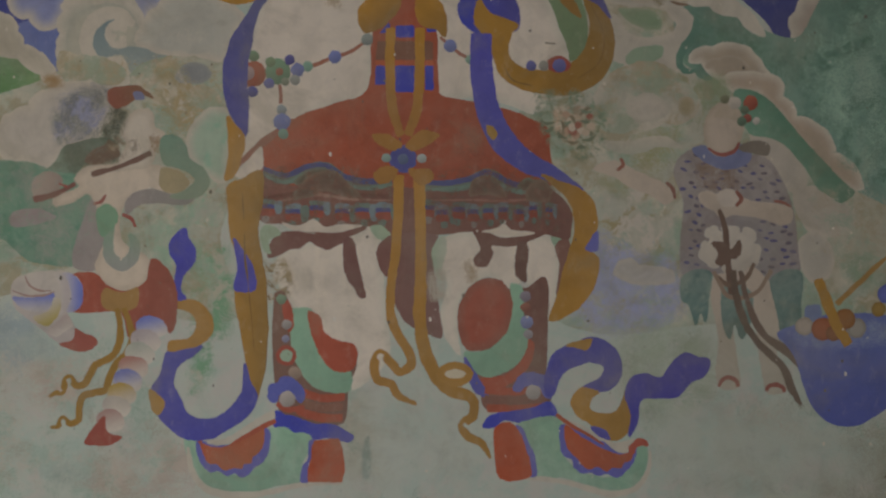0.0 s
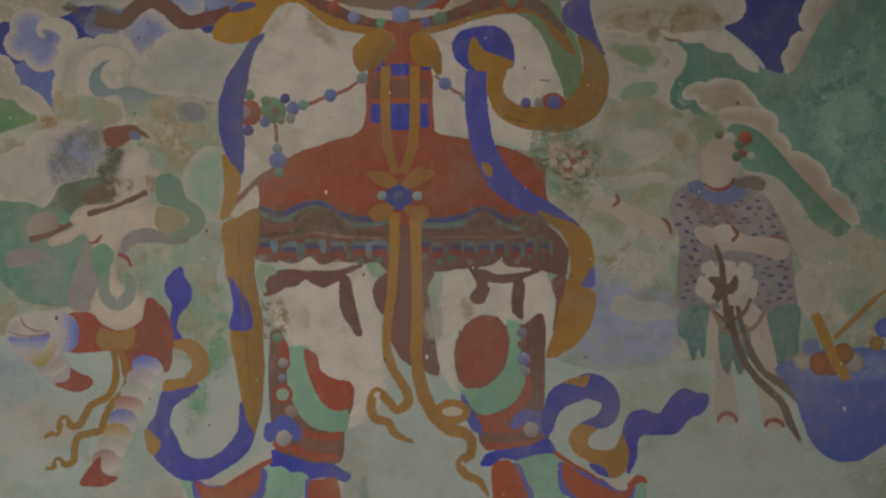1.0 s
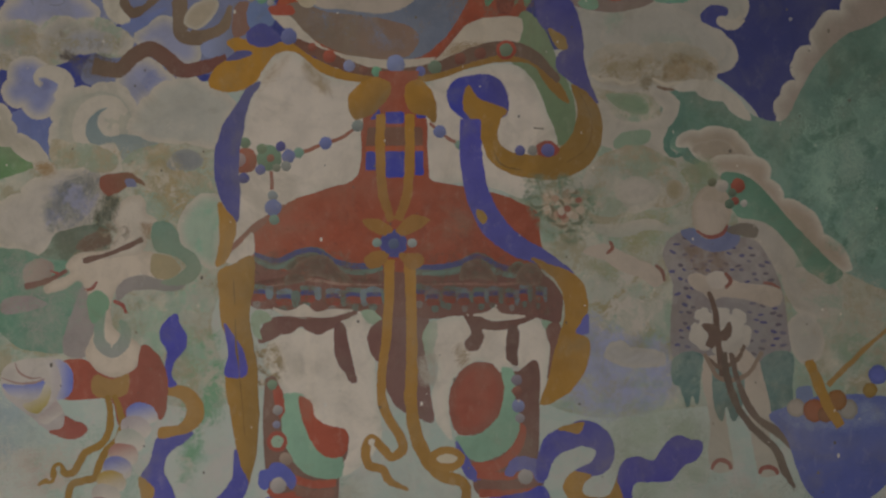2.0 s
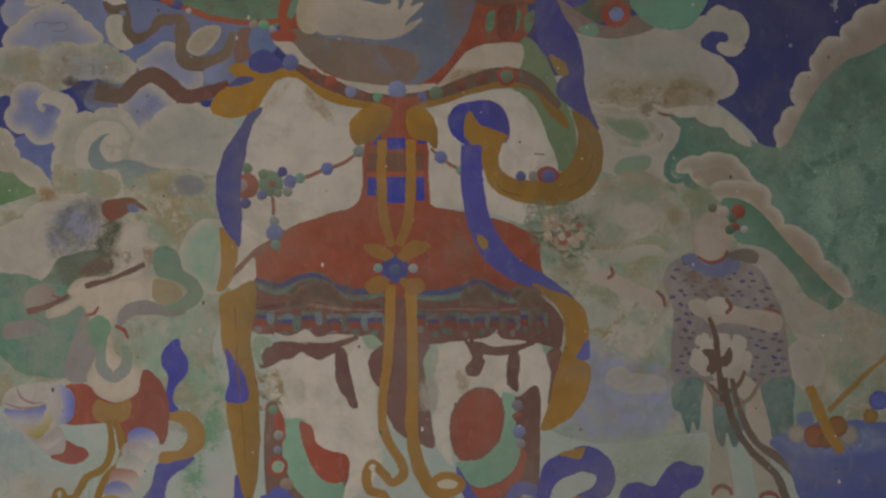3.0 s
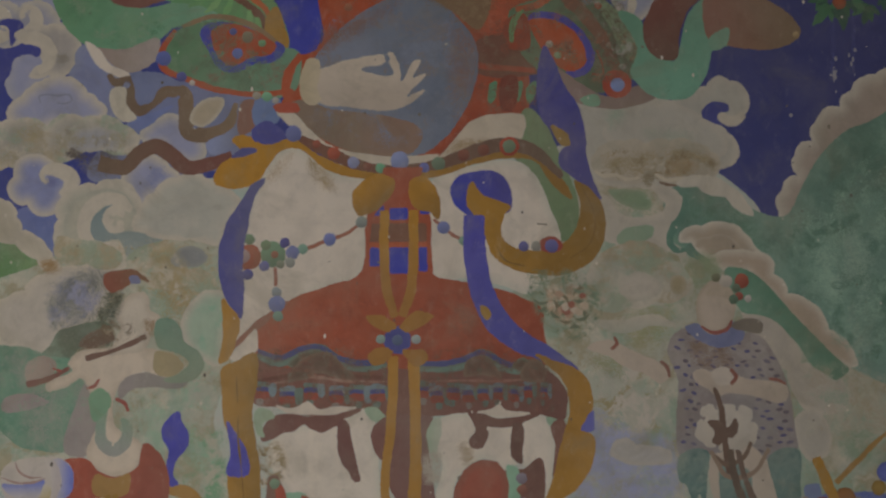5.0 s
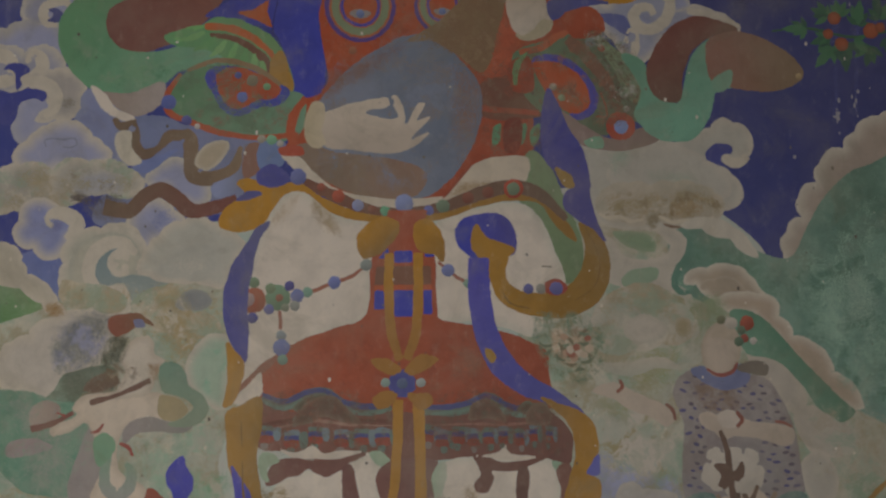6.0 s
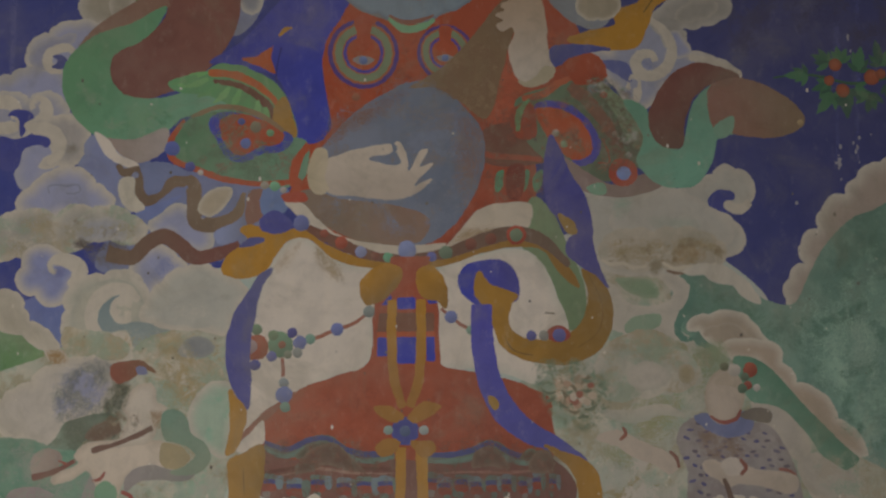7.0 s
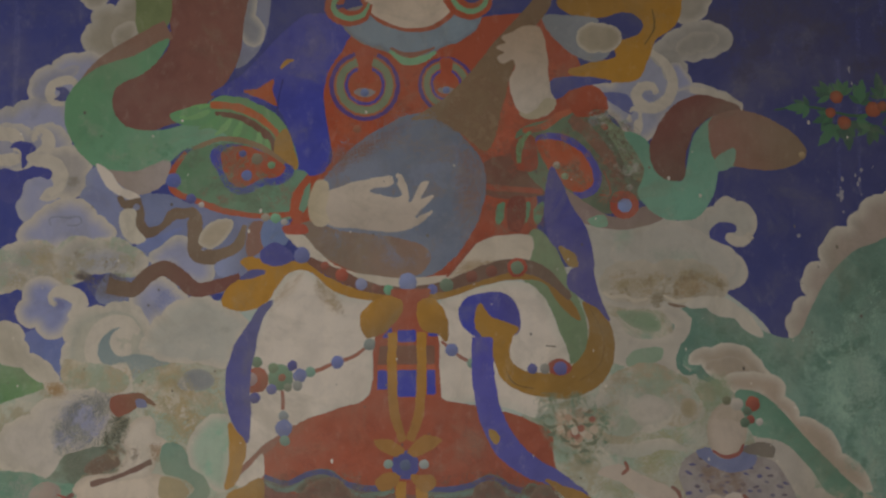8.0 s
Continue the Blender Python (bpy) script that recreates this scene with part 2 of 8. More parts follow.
def ring(at, rx, rz=None, n=20, lean=0.0):
    c, s = math.cos(radians(lean)), math.sin(radians(lean))
    rz = rz or rx
    out = []
    for k in range(n):
        t = 2 * math.pi * k / n
        x, z = rx * math.cos(t), rz * math.sin(t)
        out.append((at[0] + x * c - z * s, at[1] + x * s + z * c))
    return np.array(out)


def dot(name, at, r, a, b=None, on=None, label="", category="", rz=None, wash=None, lean=0.0):
    return sheet(name, ring(at[0], r, rz, lean=lean), paint(a, b), on, label, category, wash if b else None)


def bead(at, r, a, on, name="bead"):
    """A painted bead with a small touch of light pigment."""
    ob = dot(name, at, r * 0.95, tuple(c * 0.72 for c in a), tuple(c * 1.1 for c in a), on, wash=("way", 110))
    return ob


# ---- pigments ----
BONE = (0.847, 0.751, 0.600)
PALE = (0.751, 0.706, 0.560)
CLOUD = (0.740, 0.684, 0.541)
MIST = (0.522, 0.560, 0.433)
SAGE = (0.450, 0.560, 0.385)
LILAC = (0.417, 0.450, 0.684)
SLATE = (0.246, 0.297, 0.522)
SKY = (0.089, 0.099, 0.339)
SKY_DIM = (0.110, 0.110, 0.212)
BLUE = (0.082, 0.095, 0.494)
DULL_BLUE = (0.151, 0.151, 0.339)
STEEL = (0.271, 0.325, 0.450)
RED = (0.541, 0.118, 0.049)
BRICK = (0.450, 0.126, 0.070)
OCHRE = (0.600, 0.311, 0.049)
DARK_OCHRE = (0.385, 0.223, 0.064)
GREEN = (0.180, 0.385, 0.212)
MINT = (0.369, 0.600, 0.400)
JADE = (0.212, 0.417, 0.271)
PINE = (0.215, 0.355, 0.262)
MOSS = (0.258, 0.400, 0.170)
MAROON = (0.271, 0.118, 0.089)
UMBER = (0.246, 0.170, 0.110)
EARTH = (0.339, 0.246, 0.151)
GREY = (0.408, 0.361, 0.318)
TEAL = (0.270, 0.430, 0.340)


# ---- the hall: only wall_north is in view, the rest is added around it ----
def box(bm, lo, hi):
    c = [(a + b) / 2 for a, b in zip(lo, hi)]
    bmesh.ops.create_cube(bm, size=1, matrix=Matrix.LocRotScale(c, None, [b - a for a, b in zip(lo, hi)]))


def slab(name, boxes, mat, label):
    bm = bmesh.new()
    for lo, hi in boxes:
        box(bm, lo, hi)
    me = bpy.data.meshes.new(name)
    bm.to_mesh(me)
    bm.free()
    me.attributes.new("inward", "FLOAT", "POINT").data.foreach_set("value", [1.0] * len(me.vertices))
    me.materials.append(mat)
    return tagged(new(name, me), label, "wall" if "wall" in name else name, kind="structure")


wall_n = slab("wall_north", [((-HALF, 0, 0), (HALF, 0.4, TOP))], paint((0.590, 0.635, 0.525), None, 0.0, 0.3, mottle=((0.641, 0.600, 0.515), (0.495, 0.610, 0.504))), "pale grey-green plastered wall carrying the painted mural")
plain = paint((0.600, 0.485, 0.325), None, 0.0, 1.2)
slab("wall_east", [((HALF, -DEPTH, 0), (HALF + 0.4, 0.4, TOP))], plain, "plain ochre-grey plastered side wall of the hall")
slab("wall_west", [((-HALF - 0.4, -DEPTH, 0), (-HALF, 0.4, TOP))], plain, "plain ochre-grey plastered side wall of the hall")
slab("wall_south", [((-HALF - 0.4, -DEPTH - 0.4, 0), (DOOR_X - DOOR_W / 2, -DEPTH, TOP)), ((DOOR_X + DOOR_W / 2, -DEPTH - 0.4, 0), (HALF + 0.4, -DEPTH, TOP)),
                    ((DOOR_X - DOOR_W / 2, -DEPTH - 0.4, DOOR_H), (DOOR_X + DOOR_W / 2, -DEPTH, TOP))], plain, "unseen plain plastered wall with an added doorway")
# Unseen ceiling, coloured dark so that less light bounces onto the upper wall.
slab("ceiling", [((-HALF - 0.4, -DEPTH - 0.4, TOP), (HALF + 0.4, 0.4, TOP + 0.2))], paint((0.095, 0.070, 0.049)), "unseen flat ceiling of the hall, kept dark to weaken bounced light")
slab("floor", [((-HALF - 0.4, -DEPTH - 0.4, -0.2), (HALF + 0.4, 0.4, 0))], paint((0.325, 0.271, 0.201)), "worn grey stone floor of the hall")
slab("ground", [((-400, -400, -0.6), (400, 400, -0.22))], paint((0.433, 0.354, 0.246)), "bare dusty earth outside the hall")

# ---- painted ground: sky, hills, mist ----
tagged(fill("painted_sky", [(-118.6, 252.7), (-4.6, 253.8), (117.6, 255.0), (113.2, 183.6), (91.0, 167.5), (78.7, 158.0), (72.4, 164.8), (54.2, 175.2), (-11.9, 172.2), (-64.1, 164.0), (-77.6, 147.2), (-85.4, 148.4), (-94.9, 156.1), (-112.0, 160.5)], (0.072, 0.090, 0.330), (0.100, 0.104, 0.226),
     label="deep blue painted sky with pale chips on the plaster", category="painted sky", wash=("way", 60), wear=0.7), kind="structure")
sky = bpy.data.objects["painted_sky"]
for p in ([(-104.9, 248.5), (-103.2, 225.8), (-103.1, 203.7)], [(94.9, 247.5), (93.9, 220.5), (93.0, 193.6)], [(99.9, 241.8), (98.9, 216.3), (98.0, 194.3)], [(106.2, 250.5), (105.1, 230.4)], [(77.0, 250.2), (76.3, 224.5)]):
    streak("drip", p, (1.0, 1.8, 0.6), (0.180, 0.190, 0.450), 0.5, sky)
dabs("stain", [(61.8, 250.1), (114.6, 250.6), (110.2, 223.4), (73.0, 217.5), (59.8, 230.0)], 5, 5, ((0.118, 0.110, 0.170), (0.102, 0.102, 0.201)), sky, 0.5, 8)

fill("haze", [(-78.7, 194.4), (-61.3, 190.5), (-41.3, 189.3), (-38.4, 179.9), (-44.8, 172.0), (-53.8, 169.3), (-61.7, 168.6), (-73.3, 165.9), (-81.2, 167.8), (-79.0, 174.4), (-71.3, 179.7)], (0.234, 0.271, 0.467), (0.297, 0.325, 0.450), on=sky, wash=("way", -60))
fill("haze", [(-98.9, 158.6), (-93.9, 161.2), (-88.0, 160.0), (-87.1, 151.0), (-89.2, 147.1), (-94.6, 152.2)], (0.190, 0.234, 0.485), (0.246, 0.297, 0.503), on=sky, wash=("way", -90))
fill("haze", [(-52.7, 249.0), (-44.4, 249.1), (-43.9, 232.0), (-47.8, 224.9), (-51.1, 223.5)], (0.325, 0.339, 0.417), on=sky)


# ---- clouds ----
def cloud(pts, core=LILAC, rim=CLOUD, width=4.2, bulge=0.22, mottle=(), billow=0.0, label="white painted cloud with scalloped edge and bluish shading"):
    made = fill("painted_cloud", pts, core, rim, label=label, category="painted cloud", wash=("rim", width), shape="lobes", bulge=bulge, mottle=mottle)
    if billow:
        p = np.array(pts, float)
        mid = p.mean(0)
        for k, f in enumerate((billow,)):
            q = mid + (p - mid) * f + (0.6 * k, -(1 - f) * 0.3 * np.ptp(p[:, 1]))
            fill("billow", [tuple(v) for v in q], tuple(c * 0.94 for c in core), tuple(0.42 * a + 0.58 * b for a, b in zip(rim, core)), on=made, wash=("rim", width * 0.55 * f), shape="lobes", bulge=bulge)
    return tagged(made, group="painted clouds")


cloud([(116.7, 195.8), (109.9, 194.6), (103.3, 193.6), (97.5, 189.9), (94.6, 185.9), (88.5, 181.8), (87.8, 177.8), (83.4, 174.1), (84.0, 169.8), (80.4, 165.9), (79.6, 160.9), (81.6, 158.0), (88.2, 164.8), (99.5, 176.8), (115.9, 183.6)], (0.522, 0.433, 0.339), width=4, bulge=0.2)
hill = fill("painted_hill", [(113.5, 188.3), (102.5, 182.8), (94.2, 178.8), (86.5, 169.4), (80.8, 159.8), (73.6, 161.5), (65.8, 166.3), (59.3, 168.0), (52.6, 166.2), (54.3, 154.2), (63.9, 147.8), (71.6, 145.3), (84.2, 133.9), (94.0, 123.9), (101.6, 120.8), (109.2, 117.7)], PINE, TEAL,
            label="dark green painted hillside with pale streaks of water", category="painted hill", wash=("way", -60), mottle=((0.310, 0.470, 0.350), (0.180, 0.305, 0.220)))
stain("wash", [(80.5, 150.3), (91.6, 153.1), (100.9, 145.4), (101.4, 125.9), (93.5, 127.1), (85.4, 138.7)], (0.450, 0.662, 0.485), 0.75, 8, hill)
stain("wash", [(58.7, 168.1), (70.5, 163.1), (79.9, 151.6), (77.4, 143.8), (65.5, 152.7), (55.0, 157.7)], (0.134, 0.271, 0.170), 0.4, 5, hill)
stain("wash", [(91.5, 176.8), (107.7, 180.9), (111.7, 159.7), (100.5, 146.7), (86.4, 154.4)], (0.134, 0.258, 0.170), 0.2, 10, hill)
streak("drip", [(94.9, 164.8), (95.4, 153.1), (96.2, 140.1), (98.1, 124.5)], (1.3, 1.6, 1.8, 3.1), (0.450, 0.450, 0.339), 0.7, hill)
streak("drip", [(99.2, 176.5), (99.8, 153.2), (100.7, 129.8)], (0.5, 0.8, 0.4), (0.246, 0.385, 0.284), 0.7, hill)
stain("wash", [(83.8, 154.4), (102.3, 159.7), (100.3, 123.9), (91.6, 126.4), (85.7, 139.0)], (0.430, 0.600, 0.450), 0.6, 8, hill)
far = fill("painted_hill", [(-110.2, 160.2), (-101.3, 156.3), (-94.9, 152.1), (-87.4, 146.5), (-92.2, 142.5), (-101.2, 139.6), (-110.2, 136.5)], MOSS, GREEN, label="grassy green painted hill behind white clouds", category="painted hill", wash=("way", 200), mottle=((0.354, 0.485, 0.297), (0.190, 0.339, 0.151)))
stain("wash", [(-106.4, 151.3), (-97.4, 150.2), (-93.5, 145.1), (-101.2, 141.1)], (0.170, 0.339, 0.126), 0.7, 4, far)
mist = fill("painted_mist", [(-91.0, 147.7), (-75.6, 158.2), (-49.9, 158.6), (-47.1, 125.1), (-50.8, 112.1), (-46.8, 94.0), (-62.3, 93.8), (-75.3, 104.0), (-110.1, 98.4), (-110.2, 138.4)], MIST, (0.580, 0.580, 0.433), label="mottled grey-green painted mist with brown stains", category="painted mist", wash=("way", 90), mottle=((0.706, 0.641, 0.485), (0.339, 0.485, 0.339), (0.450, 0.385, 0.223)))
for pts, c, s in (([(-90.3, 146.4), (-76.9, 147.9), (-70.4, 140.3), (-75.5, 128.6), (-87.0, 127.2), (-89.6, 137.4)], (0.417, 0.433, 0.400), 0.5),
                  ([(-75.6, 150.5), (-58.9, 152.0), (-56.2, 140.5), (-62.6, 132.7), (-67.8, 142.9)], (0.485, 0.385, 0.180), 0.8), ([(-58.8, 140.5), (-48.5, 141.9), (-48.4, 126.4), (-54.8, 121.2), (-60.0, 131.4)], (0.400, 0.580, 0.400), 0.9),
                  ([(-88.3, 132.3), (-76.8, 133.8), (-71.6, 128.7), (-81.9, 124.7)], (0.223, 0.212, 0.134), 0.85), ([(-98.6, 119.3), (-81.9, 122.1), (-76.6, 111.8), (-93.4, 105.1)], (0.246, 0.433, 0.284), 0.7),
                  ([(-58.6, 112.0), (-48.2, 109.6), (-48.1, 97.9), (-55.9, 99.1)], (0.354, 0.560, 0.369), 0.8), ([(-70.2, 114.5), (-62.5, 117.2), (-59.8, 104.2), (-66.3, 105.5)], (0.417, 0.580, 0.400), 0.8)):
    stain("wash", pts, c, s, 5, mist)
mist2 = fill("painted_mist", [(21.1, 162.3), (35.2, 175.4), (51.4, 173.1), (52.6, 160.2), (53.7, 152.5), (65.6, 148.1), (72.2, 143.7), (82.9, 132.1), (101.4, 122.0), (112.1, 116.9), (112.7, 90.7), (83.6, 95.6), (54.8, 92.6), (36.5, 91.1), (23.4, 97.5)], MIST, (0.600, 0.560, 0.433), label="pale beige and green painted mist with brown stains", category="painted mist", wash=("way", 90), mottle=((0.706, 0.641, 0.485), (0.339, 0.485, 0.339), (0.450, 0.385, 0.223)))
for pts, c, s in (([(37.9, 165.2), (49.6, 167.9), (52.3, 161.5), (44.5, 157.5)], (0.311, 0.450, 0.234), 0.7), ([(39.4, 156.8), (53.7, 157.7), (59.0, 151.3), (44.7, 148.5)], (0.339, 0.541, 0.339), 0.9),
                  ([(35.6, 145.7), (51.2, 147.3), (59.2, 138.3), (44.9, 135.5)], (0.433, 0.560, 0.369), 0.9), ([(42.3, 138.1), (56.6, 140.9), (54.2, 129.1), (43.8, 127.7)], (0.417, 0.417, 0.201), 0.7),
                  ([(52.5, 151.2), (65.5, 150.1), (60.6, 137.0), (51.4, 139.5)], (0.339, 0.385, 0.201), 0.9), ([(34.6, 128.9), (47.7, 125.2), (44.0, 116.0), (36.1, 119.8)], (0.400, 0.400, 0.223), 0.8),
                  ([(36.0, 125.0), (54.4, 118.7), (52.0, 107.0), (36.2, 109.4)], (0.580, 0.560, 0.450), 0.8), ([(26.0, 97.5), (34.0, 116.0), (46.0, 116.5), (56.6, 106.3), (57.4, 93.3), (44.5, 86.3)], (0.440, 0.465, 0.620), 0.98),
                  ([(84.3, 125.7), (101.4, 124.6), (107.1, 106.4), (87.3, 107.4)], (0.541, 0.541, 0.400), 0.8), ([(89.8, 112.7), (104.3, 111.6), (107.2, 101.1), (94.0, 101.0)], (0.354, 0.450, 0.297), 0.8)):
    stain("wash", pts, c, s, 6, mist2)
for pts, c, s in (([(-108.8, 93.3), (-93.3, 98.6), (-88.1, 88.3), (-95.8, 76.5), (-108.7, 82.9)], (0.417, 0.503, 0.485), 0.8), ([(-98.4, 83.0), (-80.4, 85.8), (-77.7, 72.8), (-93.2, 70.0)], (0.620, 0.522, 0.417), 0.8),
                  ([(-85.4, 62.3), (-59.5, 67.8), (-46.5, 60.1), (-59.4, 49.5), (-82.7, 50.6)], (0.600, 0.522, 0.417), 0.8), ([(-28.5, 77.3), (-2.4, 78.9), (8.2, 63.3), (-9.9, 52.6), (-23.0, 55.1)], (0.541, 0.541, 0.417), 0.8),
                  ([(39.1, 92.5), (61.3, 95.3), (67.0, 74.4), (47.5, 63.7)], (0.467, 0.541, 0.385), 0.7), ([(52.5, 74.3), (81.4, 77.2), (92.2, 61.6), (68.7, 56.0)], (0.560, 0.503, 0.385), 0.7),
                  ([(86.8, 68.1), (113.1, 72.3), (113.7, 48.6), (84.6, 48.3)], (0.450, 0.450, 0.325), 0.7)):
    stain("stain", pts, c, s, 7, wall_n)
dabs("stain", [(-107.4, 82.9), (-68.7, 88.5), (-58.2, 67.8), (-62.0, 50.8), (-107.3, 50.3)], 5, 3.2, ((0.354, 0.485, 0.354), (0.641, 0.560, 0.433), (0.450, 0.417, 0.297)), wall_n, 0.22, 2)
dabs("stain", [(-28.5, 77.3), (9.3, 77.7), (11.0, 51.5), (-23.0, 51.2)], 5, 3, ((0.354, 0.467, 0.339), (0.620, 0.560, 0.433), (0.297, 0.385, 0.284)), wall_n, 0.22, 3)
dabs("stain", [(48.6, 76.9), (113.2, 69.7), (113.6, 51.2), (50.3, 51.9)], 5, 3.2, ((0.297, 0.433, 0.311), (0.600, 0.522, 0.400), (0.339, 0.354, 0.246)), wall_n, 0.22, 4)
dabs("stain", [(-57.3, 109.5), (-48.2, 110.9), (-48.0, 86.2), (-58.3, 73.0), (-58.4, 93.9)], 5, 2.6, ((0.246, 0.450, 0.258), (0.560, 0.541, 0.400)), wall_n, 0.7, 5)
# Bright floating blur before the wall, painted onto it as a pale disc.
stain("glow_disc", ring([(81.1, 57.5)][0], 7.5), (0.662, 0.706, 0.541), 0.9, 2, wall_n)
stain("wash", [(-18.1, 83.9), (10.7, 76.4), (11.0, 55.4), (-16.4, 55.1)], (0.600, 0.640, 0.530), 0.7, 8, wall_n)
stain("wash", [(49.9, 76.9), (84.1, 74.7), (103.8, 65.7), (104.1, 53.8), (49.0, 53.2)], (0.560, 0.600, 0.480), 0.7, 9, wall_n)
stain("wash", [(-17.9, 63.0), (-16.3, 66.9), (-15.7, 57.8), (-17.0, 56.4)], (0.330, 0.400, 0.320), 0.7, 0.8, wall_n)
stain("wash", [(-93.1, 58.2), (-82.8, 60.9), (-77.6, 55.8), (-89.2, 53.0)], (0.400, 0.480, 0.390), 0.6, 4, wall_n)
stain("wash", [(-101.0, 88.1), (-89.4, 90.8), (-82.9, 85.7), (-95.8, 82.9)], (0.450, 0.540, 0.480), 0.7, 3, wall_n)


AGED = ((0.706, 0.641, 0.503), (0.467, 0.385, 0.223), (0.385, 0.485, 0.339))


def curl(pts, widths, on, colour=CLOUD):
    return band("curl", pts, widths, colour, on=on)


TAN = (0.450, 0.400, 0.290)
cl = cloud([(-89.5, 245.8), (-82.6, 245.9), (-82.6, 239.0), (-85.2, 237.6), (-87.7, 239.0)], (0.470, 0.425, 0.330), (0.662, 0.612, 0.490), width=2.0, bulge=0.16)
cl = cloud([(-87.7, 229.1), (-87.4, 232.3), (-85.7, 234.5), (-85.7, 237.0), (-83.4, 238.7), (-80.2, 238.5), (-77.2, 241.1), (-76.5, 248.8), (-72.9, 248.8), (-72.1, 231.8), (-76.5, 226.7), (-81.6, 225.5), (-85.7, 226.6)], TAN, (0.580, 0.540, 0.430), width=3.4, bulge=0.16)
fill("billow", [(-80.6, 230.0), (-80.4, 232.3), (-78.5, 234.0), (-75.5, 234.6), (-75.1, 231.2), (-76.6, 228.9), (-78.7, 227.5)], TAN, (0.600, 0.550, 0.430), on=cl, wash=("rim", 2.2), shape="lobes", bulge=0.16)
cl = cloud([(-49.9, 247.6), (-46.5, 236.5), (-44.2, 231.4), (-46.5, 228.6), (-49.3, 230.5), (-50.2, 237.6)], (0.354, 0.354, 0.354), (0.662, 0.612, 0.490), width=2.2, bulge=0.16)
cl = cloud([(-114.4, 212.5), (-106.4, 212.5), (-103.2, 213.4), (-99.8, 215.1), (-96.2, 216.2), (-93.2, 215.7), (-89.7, 213.5), (-88.0, 206.6), (-98.0, 206.3), (-113.9, 206.2)], (0.417, 0.430, 0.560), (0.560, 0.530, 0.460), width=4.2, bulge=0.16)
cl = cloud([(-99.6, 215.9), (-99.8, 218.9), (-98.9, 221.4), (-96.8, 223.1), (-94.7, 223.7), (-93.2, 225.4), (-88.4, 226.6), (-83.5, 226.3), (-80.3, 226.1), (-81.3, 220.5), (-87.8, 216.3), (-90.7, 214.3), (-94.2, 214.5), (-97.5, 215.9)], (0.417, 0.430, 0.560), (0.662, 0.612, 0.490), width=3.6, bulge=0.16)
fill("billow", [(-98.9, 216.5), (-98.2, 219.5), (-95.7, 221.5), (-92.0, 222.6), (-88.2, 223.5), (-90.7, 220.1), (-93.9, 219.0), (-95.4, 216.8), (-94.5, 214.8)], (0.400, 0.400, 0.470), (0.520, 0.500, 0.480), on=cl, wash=("rim", 1.6), shape="lobes", bulge=0.16)
curl([(-88.5, 219.0), (-90.2, 220.1), (-92.3, 219.8), (-94.2, 218.7), (-94.8, 216.8), (-93.7, 214.8), (-91.5, 214.3)], (1.2, 2.0, 2.2, 2.4, 2.2, 2.0, 1.0), cl, (0.700, 0.632, 0.490))
fill("gap", [(-93.6, 218.0), (-92.5, 218.4), (-91.0, 218.0), (-90.0, 216.8), (-90.5, 215.1), (-92.3, 215.0), (-94.0, 215.4), (-92.7, 216.1), (-92.4, 217.1)], (0.125, 0.135, 0.300), on=cl)
cl = cloud([(-114.1, 208.3), (-106.1, 209.0), (-103.2, 209.2), (-100.2, 208.7), (-98.6, 207.6), (-95.7, 209.3), (-92.8, 209.1), (-90.5, 207.1), (-88.8, 204.4), (-85.7, 201.2), (-90.9, 199.8), (-97.5, 199.5), (-113.4, 198.3)], (0.430, 0.425, 0.480), (0.662, 0.612, 0.490), width=3.6, bulge=0.16)
curl([(-98.2, 205.2), (-96.7, 207.1), (-94.7, 206.0), (-94.6, 203.6), (-96.6, 201.6), (-98.2, 201.1)], (1.0, 2.6, 3.0, 3.2, 3.0, 1.6), cl, (0.700, 0.632, 0.490))
curl([(-111.3, 206.4), (-106.0, 206.8), (-102.8, 206.5), (-101.3, 204.3), (-102.6, 203.2)], (3.2, 3.2, 3.2, 2.4, 1.2), cl, (0.700, 0.632, 0.490))
curl([(-109.5, 199.9), (-105.0, 200.5), (-102.4, 200.8), (-100.9, 201.9), (-101.2, 203.2)], (2.6, 2.8, 3.0, 2.4, 1.0), cl, (0.700, 0.632, 0.490))
fill("gap", [(-103.4, 203.5), (-102.4, 204.6), (-100.3, 205.0), (-97.8, 204.2), (-97.5, 202.7), (-98.7, 201.8), (-99.2, 199.7), (-100.1, 198.4), (-100.5, 200.5), (-100.7, 202.4), (-101.8, 203.5)], SKY, on=cl)
cl = cloud([(-100.4, 194.3), (-99.0, 196.7), (-96.1, 198.4), (-92.2, 199.8), (-88.2, 198.4), (-86.6, 194.4), (-89.1, 191.4), (-94.2, 188.7), (-98.5, 185.5), (-100.5, 188.1), (-100.7, 191.3)], (0.417, 0.430, 0.560), (0.520, 0.515, 0.530), width=3.4, bulge=0.16)
cl = cloud([(-99.4, 201.1), (-98.0, 202.4), (-94.3, 202.5), (-91.9, 203.6), (-88.7, 203.5), (-86.0, 202.3), (-83.9, 200.1), (-84.4, 197.4), (-84.8, 194.4), (-86.8, 192.0), (-91.2, 191.7), (-95.7, 191.4), (-91.9, 194.4), (-93.5, 198.9), (-97.5, 199.5)], (0.500, 0.460, 0.400), (0.700, 0.632, 0.490), width=3.0, bulge=0.16)
curl([(-98.7, 200.5), (-95.2, 200.6), (-92.5, 199.5), (-91.0, 197.1), (-91.4, 194.4), (-93.4, 192.2)], (2.0, 3.0, 3.2, 3.2, 2.8, 1.2), cl, (0.700, 0.632, 0.490))
